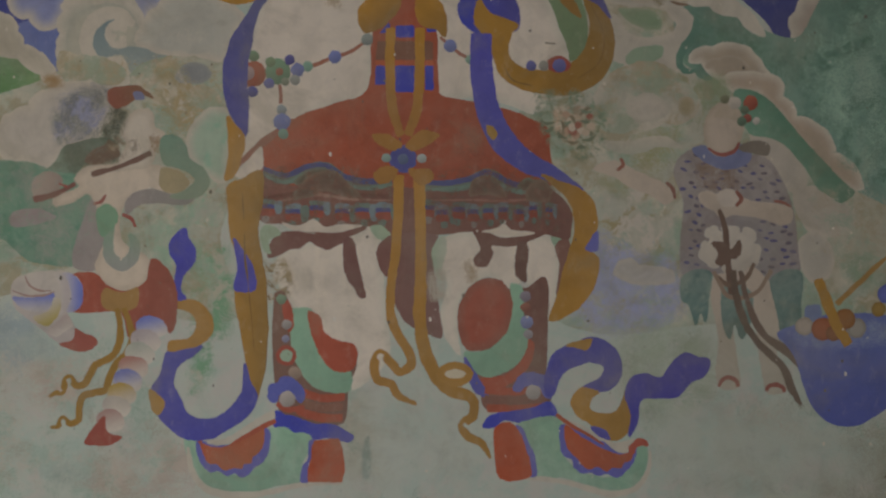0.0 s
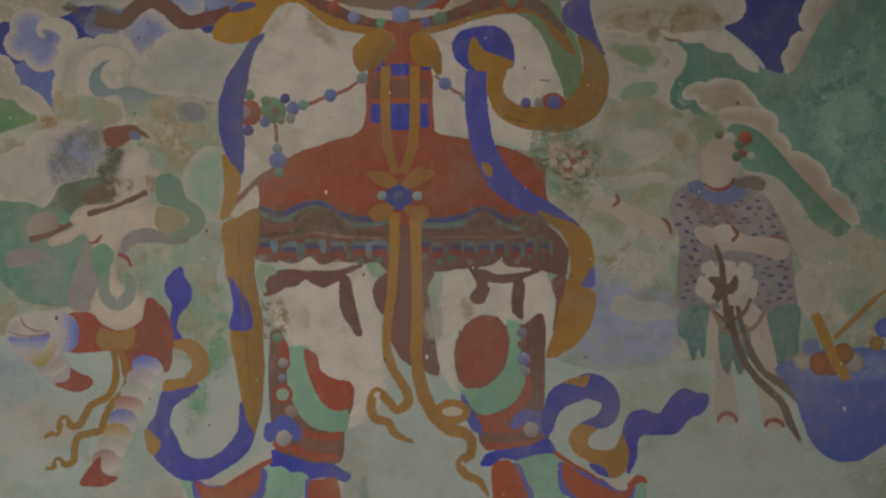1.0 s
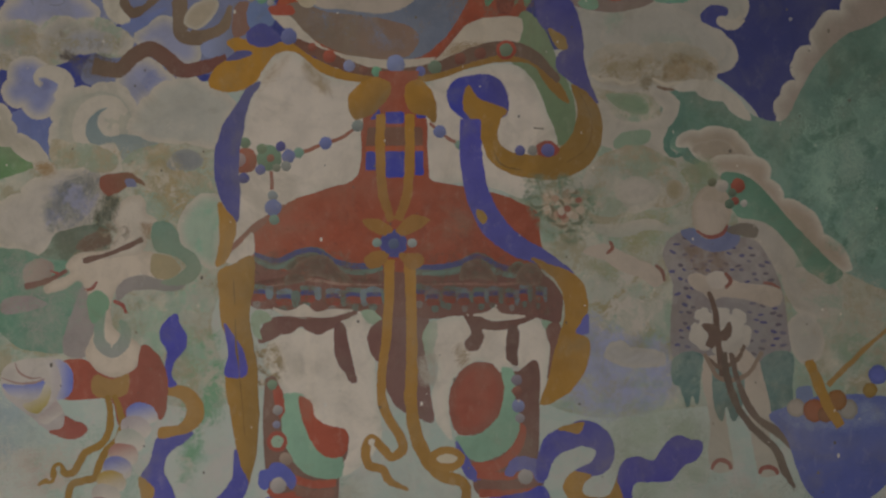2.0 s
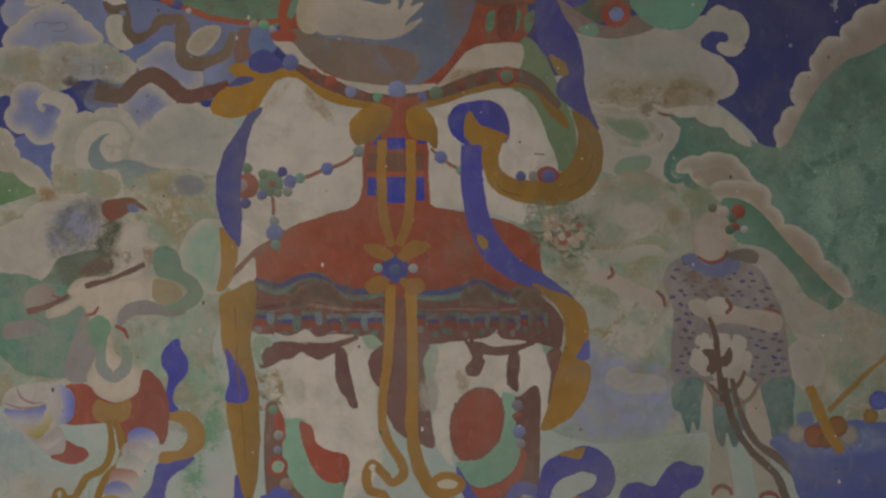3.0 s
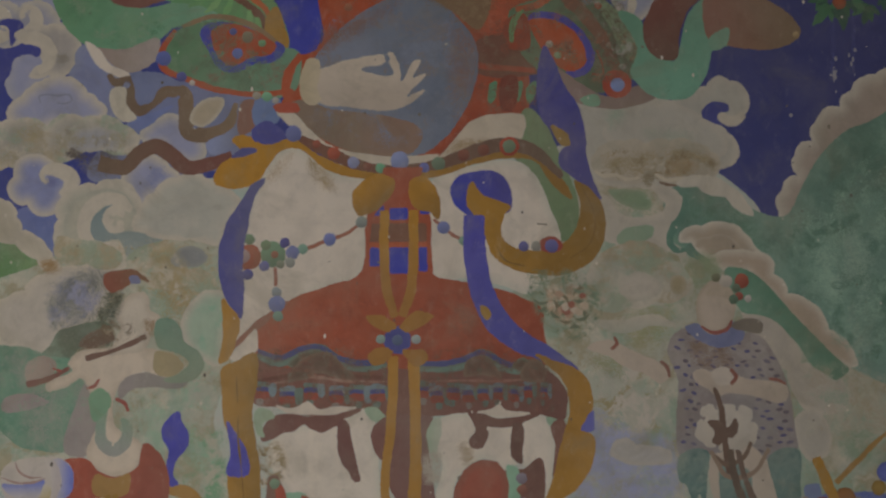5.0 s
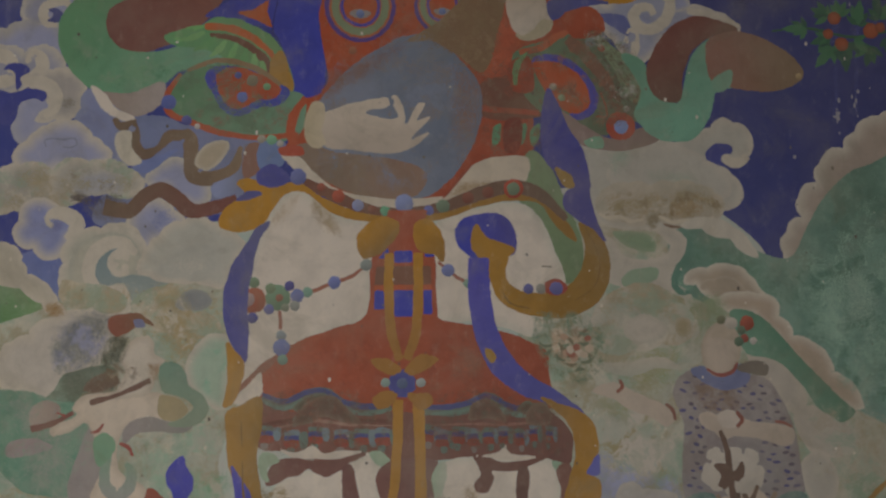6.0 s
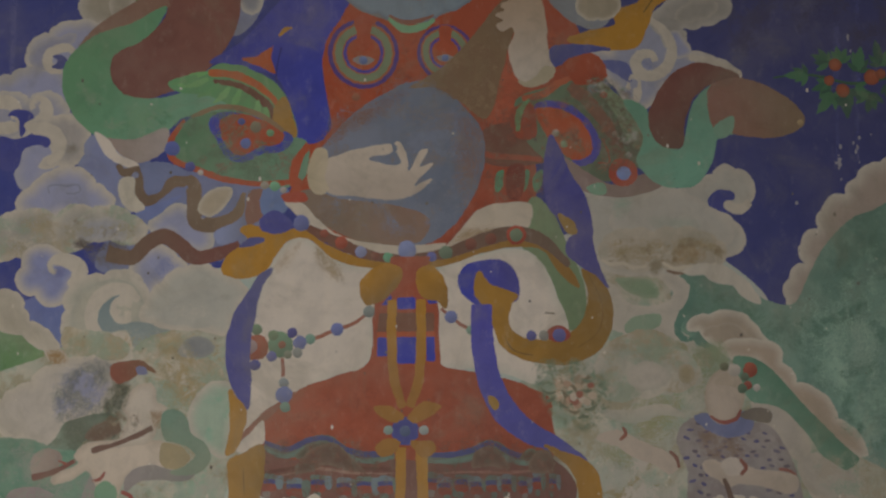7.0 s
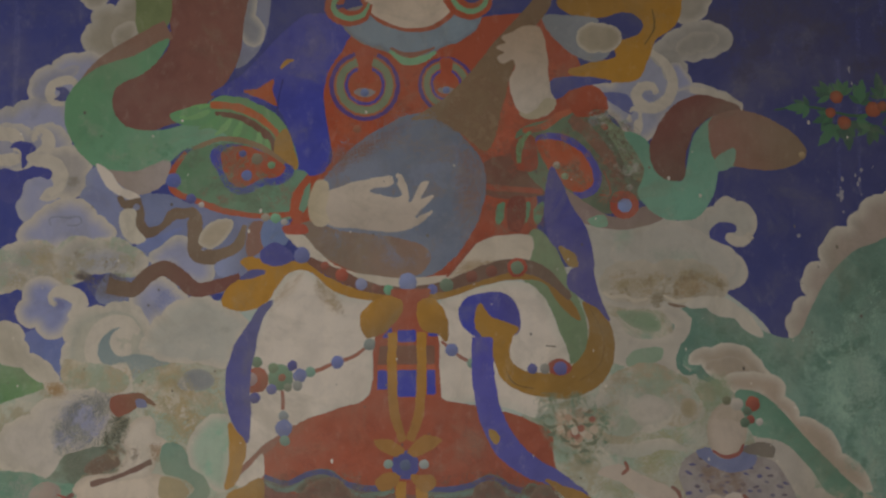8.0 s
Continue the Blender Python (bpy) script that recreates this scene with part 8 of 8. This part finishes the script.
dark = stain("painted_hair", [(-83.3, 146.5), (-75.6, 146.7), (-70.4, 144.2), (-71.7, 139.0), (-75.5, 135.1), (-76.7, 129.9), (-85.7, 127.2), (-88.3, 133.6)], (0.300, 0.300, 0.230), 0.3, 4, label="dark smudged painted locks with a red band", category="painted hair")
stain("smudge", [(-78.4, 139.3), (-75.1, 142.2), (-72.0, 140.7), (-72.4, 136.9), (-75.3, 133.7), (-78.1, 133.9)], (0.150, 0.160, 0.105), 0.85, 1.6, dark)
dabs("smudge", [(-85.9, 145.1), (-76.1, 146.6), (-75.6, 140.2), (-80.7, 134.1), (-87.1, 134.8)], 2.4, 2.0, ((0.260, 0.270, 0.250), (0.400, 0.410, 0.520), (0.320, 0.325, 0.280)), dark, 0.5, 64)
dabs("smudge", [(-78.1, 133.7), (-71.7, 135.6), (-69.1, 132.3), (-74.7, 128.3), (-81.9, 128.2)], 1.8, 1.0, ((0.260, 0.190, 0.130), (0.400, 0.330, 0.230), (0.230, 0.200, 0.140)), dark, 0.5, 65)
fill("band", [(-76.8, 143.3), (-76.4, 145.4), (-73.3, 146.3), (-69.4, 146.2), (-66.2, 143.5), (-69.1, 144.1), (-72.4, 142.0), (-75.0, 141.2)], (0.369, 0.142, 0.089), (0.297, 0.180, 0.102), on=dark, wash=("way", 0))
fill("band", [(-70.9, 144.9), (-69.1, 144.9), (-68.3, 143.4), (-70.4, 143.3)], (0.271, 0.284, 0.417), on=dark)
flute = band("painted_flute", [(-80.3, 126.0), (-73.5, 128.0), (-66.7, 131.1)], (1.2, 1.0, 1.3), (0.246, 0.151, 0.110), label="thin dark brown painted flute", category="painted flute")
band("end", [(-93.4, 120.0), (-88.9, 121.3), (-83.8, 123.9)], (1.4, 1.2, 0.8), (0.284, 0.134, 0.102), on=flute)
mk = band("painted_bangle", [(-79.9, 119.3), (-78.2, 119.8), (-77.0, 121.4)], (0.5, 0.8, 0.4), (0.400, 0.126, 0.095), label="small red painted bangles on pale shapes", category="painted bangle")
band("mark", [(-73.3, 117.0), (-71.2, 116.0), (-70.2, 114.2)], (0.7, 0.9, 0.5), (0.450, 0.126, 0.095), on=mk)
band("mark", [(-87.8, 123.8), (-85.7, 123.1)], (0.4, 0.5), (0.450, 0.126, 0.095), on=mk)
red = fill("painted_skirt", [(-85.0, 102.6), (-79.2, 103.3), (-76.6, 100.8), (-72.7, 99.5), (-68.2, 101.5), (-66.3, 107.0), (-63.0, 104.9), (-60.8, 100.3), (-60.5, 95.1), (-62.0, 89.9), (-64.9, 92.5), (-68.8, 91.8), (-71.3, 88.5), (-73.3, 94.3), (-80.4, 94.3), (-86.2, 95.5)], (0.467, 0.126, 0.076), (0.385, 0.134, 0.089), label="red painted skirt with ochre waist streamers", category="painted skirt", wash=("way", 0))
fill("waist", [(-77.2, 99.9), (-73.3, 99.1), (-69.5, 100.2), (-70.1, 95.7), (-75.2, 94.7), (-77.8, 96.2)], (0.450, 0.271, 0.095), on=red)
for p in ([(-74.3, 95.4), (-73.5, 91.0), (-73.8, 87.1), (-75.8, 84.0), (-79.0, 82.4), (-80.6, 79.7), (-81.7, 77.9), (-83.5, 77.6), (-85.0, 79.4), (-86.1, 78.4), (-86.6, 76.0), (-88.3, 75.8), (-89.7, 74.8)], [(-72.7, 95.5), (-71.3, 91.6), (-70.7, 88.5), (-72.1, 85.1), (-74.5, 82.4), (-75.8, 79.8), (-76.8, 76.7), (-79.6, 75.9), (-82.0, 75.0), (-82.8, 72.4), (-83.0, 69.6), (-84.8, 68.8), (-86.6, 69.9), (-87.7, 68.1), (-89.3, 67.9)]):
    band("streamer", p, (1.0, 1.6, 1.6, 1.6, 1.6, 1.6, 1.4, 1.4, 1.2, 0.5), (0.417, 0.246, 0.059), on=red)
legc = ((0.223, 0.271, 0.641), (0.541, 0.467, 0.450), (0.503, 0.522, 0.417), (0.485, 0.246, 0.190), (0.234, 0.258, 0.541), (0.522, 0.354, 0.082), (0.560, 0.503, 0.417), (0.485, 0.311, 0.258))
stripe = None
for k, c in enumerate(legc):
    base = [(-66.4, 91.2), (-75.6, 69.6)]
    f = k / 7
    at = (base[0][0] * (1 - f) + base[1][0] * f, base[0][1] * (1 - f) + base[1][1] * f)
    o = dot("painted_legging" if stripe is None else "stripe", [at], 3.4 + 0.25 - 0.06 * k, c, (0.751, 0.684, 0.560), on=stripe, rz=2.6, lean=-14, wash=("way", -75), label="" if stripe else "banded painted legging in white blue and ochre", category="" if stripe else "painted legging")
    stripe = stripe or o
fill("tip", [(-81.5, 64.3), (-80.2, 66.9), (-77.0, 70.5), (-76.4, 67.0), (-72.5, 66.1), (-71.8, 68.3), (-71.5, 70.3), (-72.5, 66.4), (-75.0, 64.2), (-79.6, 63.9)], (0.417, 0.118, 0.082), on=stripe)
arm = fill("painted_legging", [(-98.5, 98.7), (-98.0, 101.3), (-95.4, 102.9), (-89.5, 103.8), (-85.6, 103.6), (-83.0, 101.9), (-82.1, 98.7), (-83.2, 95.1), (-85.6, 94.0), (-84.0, 90.9), (-84.1, 88.2), (-87.3, 87.3), (-90.7, 89.8), (-93.3, 91.8), (-95.9, 93.7), (-97.8, 95.9)], (0.662, 0.600, 0.500), (0.560, 0.503, 0.450), label="banded painted legging in white blue and ochre", category="painted legging", wash=("way", -90))
fill("stripe", [(-87.2, 103.0), (-85.1, 103.5), (-82.8, 101.4), (-82.1, 98.4), (-83.2, 95.2), (-85.8, 94.4), (-84.8, 97.4), (-85.3, 100.6)], (0.200, 0.250, 0.640), (0.640, 0.590, 0.540), on=arm, wash=("way", 180))
fill("stripe", [(-88.7, 103.3), (-86.9, 103.0), (-85.3, 100.5), (-85.1, 97.4), (-86.3, 94.5), (-87.6, 94.0), (-86.9, 97.3), (-87.4, 100.4)], (0.560, 0.500, 0.470), (0.700, 0.640, 0.540), on=arm, wash=("way", 180))
fill("stripe", [(-98.2, 97.7), (-94.6, 97.5), (-88.7, 98.6), (-89.2, 96.0), (-91.8, 94.4), (-95.9, 95.1)], (0.200, 0.250, 0.620), (0.620, 0.580, 0.530), on=arm, wash=("way", -90))
fill("stripe", [(-93.5, 93.1), (-89.9, 94.7), (-88.5, 97.8), (-87.3, 97.1), (-87.6, 94.0), (-89.9, 91.3), (-92.0, 91.7)], (0.520, 0.420, 0.120), (0.660, 0.600, 0.470), on=arm, wash=("way", 120))
fill("stripe", [(-90.2, 90.0), (-87.6, 92.4), (-85.8, 93.9), (-84.3, 91.4), (-85.8, 90.3), (-88.1, 88.8)], (0.540, 0.440, 0.390), (0.690, 0.630, 0.530), on=arm, wash=("way", -60))
band("stripe", [(-98.5, 99.3), (-94.9, 98.1), (-91.0, 98.2), (-88.4, 99.1)], (0.2, 0.5, 0.5, 0.2), (0.480, 0.330, 0.270), on=arm)
band("stripe", [(-95.4, 102.7), (-94.4, 100.6), (-92.0, 99.3), (-89.2, 99.3)], (0.2, 0.5, 0.5, 0.2), (0.450, 0.300, 0.240), on=arm)
fill("tip", [(-84.3, 94.0), (-83.6, 90.9), (-81.7, 89.6), (-79.6, 88.9), (-78.7, 87.6), (-80.1, 86.0), (-82.9, 85.4), (-85.8, 86.2), (-87.5, 87.2), (-84.7, 87.8), (-83.9, 89.6)], (0.417, 0.134, 0.095), on=arm)

# ---- the attendant with a bowl of fruit, as plain painted shapes ----
legs = fill("painted_shape", [(63.1, 104.5), (78.2, 106.0), (79.0, 95.6), (77.9, 87.7), (80.3, 78.5), (75.8, 77.8), (74.0, 85.0), (71.8, 95.5), (67.9, 95.4), (68.7, 85.0), (69.3, 79.1), (64.5, 79.0), (64.1, 90.1)], (0.641, 0.541, 0.417), (0.580, 0.541, 0.417), label="plain cream painted shape below a grey tunic", category="painted shape", wash=("way", -90))
for p in ([(64.5, 79.1), (65.3, 80.7), (66.8, 81.3), (68.6, 80.5), (69.0, 79.2)], [(75.6, 78.2), (76.1, 79.3), (77.9, 79.7), (79.5, 79.0), (79.8, 78.0)]):
    band("mark", p, (0.7, 0.9, 1.0, 0.9, 0.7), (0.385, 0.134, 0.102), on=legs)
tunic = fill("painted_tunic", [(53.1, 129.1), (56.1, 133.3), (61.3, 134.2), (68.5, 133.2), (74.4, 132.0), (78.4, 126.9), (80.8, 120.4), (82.2, 112.6), (82.4, 104.8), (76.9, 103.4), (71.6, 107.2), (67.7, 105.9), (61.8, 105.1), (55.9, 104.4), (55.1, 113.5), (55.6, 121.4)], GREY, (0.369, 0.339, 0.318), label="grey painted tunic dotted with small blue dashes", category="painted tunic", wash=("way", -90), mottle=((0.485, 0.433, 0.385), (0.339, 0.284, 0.258)))
rng = random.Random(7)
cx, cz = [(67.4, 118.9)][0]
area = np.array([(53.9, 128.9), (56.7, 132.8), (73.7, 131.4), (77.7, 126.9), (81.2, 116.5), (81.9, 105.4), (73.6, 104.6), (72.8, 112.5), (71.3, 122.9), (60.8, 122.7), (60.5, 105.8), (56.2, 105.5), (55.9, 120.1)])
for i in range(-7, 8):
    for k in range(-6, 7):
        q = (cx + k * 2.7 + (i % 2) * 1.35 + rng.uniform(-0.8, 0.8), cz + i * 1.95 + rng.uniform(-0.6, 0.6))
        if inside(np.array([q]), area)[0]:
            dot("dash", [q], rng.uniform(0.5, 0.9), rng.choice(((0.134, 0.126, 0.258), (0.170, 0.161, 0.284), (0.246, 0.223, 0.271), (0.201, 0.170, 0.190))), on=tunic, rz=rng.uniform(0.25, 0.42), lean=rng.uniform(-30, 15))
stain("stain", [(57.4, 131.1), (67.2, 130.6), (68.6, 124.1), (59.5, 123.4)], (0.325, 0.234, 0.170), 0.85, 3, tunic)
fill("collar", [(57.3, 134.1), (60.6, 134.7), (65.2, 132.4), (68.4, 135.2), (71.1, 134.3), (70.1, 130.7), (65.3, 129.3), (60.0, 131.2)], (0.246, 0.271, 0.417), on=tunic)
fill("collar", [(67.8, 134.3), (71.7, 136.1), (75.2, 134.9), (74.7, 132.7), (71.7, 133.0)], (0.271, 0.234, 0.180), on=tunic)
for p in ([(55.7, 104.7), (61.8, 105.8), (61.9, 99.3), (61.1, 94.0), (60.0, 96.0), (59.0, 93.3), (58.1, 95.3), (57.1, 97.9), (55.4, 99.2)], [(64.9, 101.9), (67.7, 103.3), (71.7, 100.7), (71.2, 92.8), (69.6, 90.2), (67.9, 93.5), (66.9, 90.2), (65.6, 92.1)], [(76.2, 104.7), (82.8, 106.1), (83.3, 99.5), (82.6, 93.0), (79.1, 91.6), (77.7, 96.8)]):
    fill("skirt", p, (0.170, 0.284, 0.246), (0.271, 0.354, 0.297), on=tunic, wash=("way", 90), mottle=((0.385, 0.450, 0.354), (0.134, 0.234, 0.201)))
head = dot("painted_shape", [(64.4, 138.6)], 4.6, (0.641, 0.541, 0.417), (0.560, 0.467, 0.339), label="plain oval cream painted shape with hair ornaments", category="painted shape", rz=6.4, wash=("rim", 2), lean=-8)
fill("top", [(62.0, 141.6), (63.7, 143.6), (67.0, 143.6), (68.6, 140.4), (65.7, 141.0)], (0.600, 0.503, 0.369), on=head)
for at, r, c in (([(70.6, 144.7)], 2.2, (0.485, 0.151, 0.095)), ([(66.9, 144.6)], 1.9, (0.684, 0.620, 0.503)), ([(69.9, 141.1)], 1.3, (0.433, 0.142, 0.102)), ([(72.0, 140.6)], 1.1, (0.684, 0.641, 0.541)), ([(68.6, 140.4)], 1.4, (0.180, 0.258, 0.170)), ([(69.3, 143.0)], 1.3, (0.212, 0.271, 0.180)), ([(64.6, 145.4)], 1.3, (0.258, 0.271, 0.161))):
    bead(at, r * 0.8, c, head, "ornament")
band("edge", [(60.9, 134.2), (63.9, 132.7), (66.9, 133.5), (68.2, 135.6)], (0.4, 0.8, 0.9, 0.4), (0.385, 0.142, 0.110), on=head)
arms = fill("painted_shape", [(58.9, 123.4), (60.8, 124.3), (64.1, 123.4), (67.3, 124.4), (70.0, 122.6), (76.5, 121.6), (80.5, 120.7), (80.6, 117.5), (78.6, 116.7), (72.7, 118.3), (67.4, 118.9), (64.2, 118.2), (62.4, 119.9), (60.2, 120.8)], (0.684, 0.580, 0.450), (0.580, 0.485, 0.369), label="plain cream painted shape across the grey tunic", category="painted shape", wash=("way", -90))
fill("end", [(35.9, 130.2), (39.8, 130.9), (45.1, 128.4), (51.0, 125.8), (53.6, 123.3), (51.7, 121.0), (47.8, 123.2), (42.5, 125.1), (39.2, 127.4), (34.6, 128.9)], (0.641, 0.541, 0.417), on=arms)
fill("end", [(63.2, 123.4), (66.0, 124.8), (68.4, 123.5), (68.0, 121.3), (64.8, 120.8)], (0.706, 0.620, 0.503), on=arms)
band("edge", [(67.6, 124.4), (68.9, 122.6), (67.7, 120.9)], (0.7, 1.0, 0.7), (0.339, 0.151, 0.110), on=arms)
band("edge", [(76.5, 122.2), (78.5, 121.9), (80.5, 120.9)], (0.5, 0.7, 0.5), (0.400, 0.151, 0.110), on=arms)
band("edge", [(51.4, 126.2), (53.0, 124.6), (53.6, 122.4)], (0.7, 0.9, 0.5), (0.339, 0.170, 0.126), on=arms)
band("edge", [(40.8, 131.6), (41.4, 130.0), (40.1, 128.7)], (0.5, 0.9, 0.5), (0.385, 0.151, 0.102), on=arms)
posy = fill("painted_flower", [(59.7, 111.0), (61.7, 113.0), (61.0, 115.6), (64.2, 115.0), (66.2, 116.3), (68.8, 114.8), (71.4, 115.7), (72.1, 112.5), (73.5, 109.9), (70.9, 107.2), (67.7, 105.9), (64.4, 107.1), (61.1, 107.7)], (0.706, 0.641, 0.522), (0.600, 0.541, 0.433), label="white painted blossom with a dark bow and cords", category="painted flower", wash=("way", -90), shape="lobes", bulge=0.3)
band("stem", [(63.7, 120.2), (65.1, 116.3), (65.9, 109.8), (67.1, 100.6)], (0.8, 1.2, 1.6, 1.6), (0.223, 0.151, 0.110), on=posy)
fill("bow", [(62.1, 112.3), (64.9, 112.6), (66.5, 110.8), (68.6, 113.1), (69.2, 110.5), (67.6, 108.7), (65.7, 109.1), (65.0, 107.1), (63.1, 107.8), (63.9, 110.0)], (0.223, 0.151, 0.110), on=posy)
band("cord", [(63.5, 104.8), (66.4, 102.6), (70.3, 104.3), (72.2, 107.9)], (0.8, 1.0, 1.0, 0.8), (0.258, 0.180, 0.126), on=posy)
band("cord", [(62.7, 105.8), (66.5, 100.0), (72.4, 100.7), (76.2, 106.2)], (0.8, 1.0, 1.0, 0.8), (0.385, 0.284, 0.201), on=posy)
band("cord", [(67.4, 106.1), (68.0, 100.7), (70.3, 94.1), (73.9, 88.9), (79.3, 83.8), (81.6, 78.5), (83.8, 74.9)], (1.3, 1.6, 1.6, 1.6, 1.6, 1.8, 0.5), (0.201, 0.151, 0.110), on=posy)
band("cord", [(69.0, 105.9), (71.1, 98.1), (74.5, 91.6), (79.9, 87.7), (84.5, 83.8), (86.0, 81.9)], (1.0, 1.3, 1.6, 2.1, 2.1, 0.5), (0.234, 0.170, 0.126), on=posy)
bowl = fill("painted_bowl", [(77.9, 91.6), (81.7, 93.6), (87.6, 95.7), (98.1, 96.4), (107.3, 95.9), (115.2, 94.7), (112.8, 85.5), (107.7, 78.8), (103.2, 74.2), (97.3, 70.6), (92.1, 70.5), (87.4, 73.3), (84.6, 78.6), (81.9, 86.4)], (0.190, 0.234, 0.503), (0.134, 0.161, 0.450), label="deep blue painted bowl heaped with fruit", category="painted bowl", wash=("way", -80))
stain("wash", [(78.4, 92.9), (102.0, 95.8), (107.4, 90.7), (83.8, 87.8)], (0.325, 0.385, 0.541), 0.7, 3, bowl)
fruits = fill("painted_fruit", [(84.2, 97.6), (87.5, 98.3), (87.6, 94.4), (85.0, 94.3)], (0.246, 0.311, 0.485), label="painted heap of red brown and pale fruit", category="painted fruit")
for at, r, c in (([(84.1, 93.4)], 2.1, (0.560, 0.485, 0.385)), ([(96.2, 93.1)], 2.3, (0.450, 0.417, 0.339)), ([(88.4, 92.8)], 2.6, (0.450, 0.161, 0.076)), ([(93.5, 95.1)], 2.4, (0.417, 0.201, 0.076)), ([(90.9, 91.8)], 1.8, (0.369, 0.180, 0.089)), ([(101.3, 97.5)], 1.7, (0.450, 0.297, 0.089)), ([(103.2, 101.1)], 2.2, (0.190, 0.223, 0.580))):
    dot("fruit", at, r, c, tuple(k * 0.7 for k in c), on=fruits, wash=("rim", 1.2))
rod = band("painted_rod", [(87.0, 104.2), (89.1, 99.6), (91.6, 93.7), (94.5, 89.2)], (2.1, 2.3, 2.3, 2.3), (0.522, 0.297, 0.070), label="crossed ochre painted rods over the fruit bowl", category="painted rod")
band("rod", [(91.5, 98.6), (96.6, 103.6), (103.0, 109.6), (112.1, 116.9)], (1.2, 1.2, 1.0, 1.0), (0.485, 0.297, 0.102), on=rod)

# ---- age: small chips and specks over the whole wall ----
rng = random.Random(21)
for k in range(190):
    x, z = rng.uniform(-104, 108), rng.uniform(52, 218)
    r = rng.choice((0.12, 0.16, 0.2, 0.3))
    c = rng.choice(((0.847, 0.787, 0.662), (0.751, 0.684, 0.541), (0.258, 0.223, 0.161), (0.170, 0.151, 0.118)))
    dot("chip", [(x, z)], r, c, on=wall_n, rz=r * rng.uniform(0.7, 1.8))
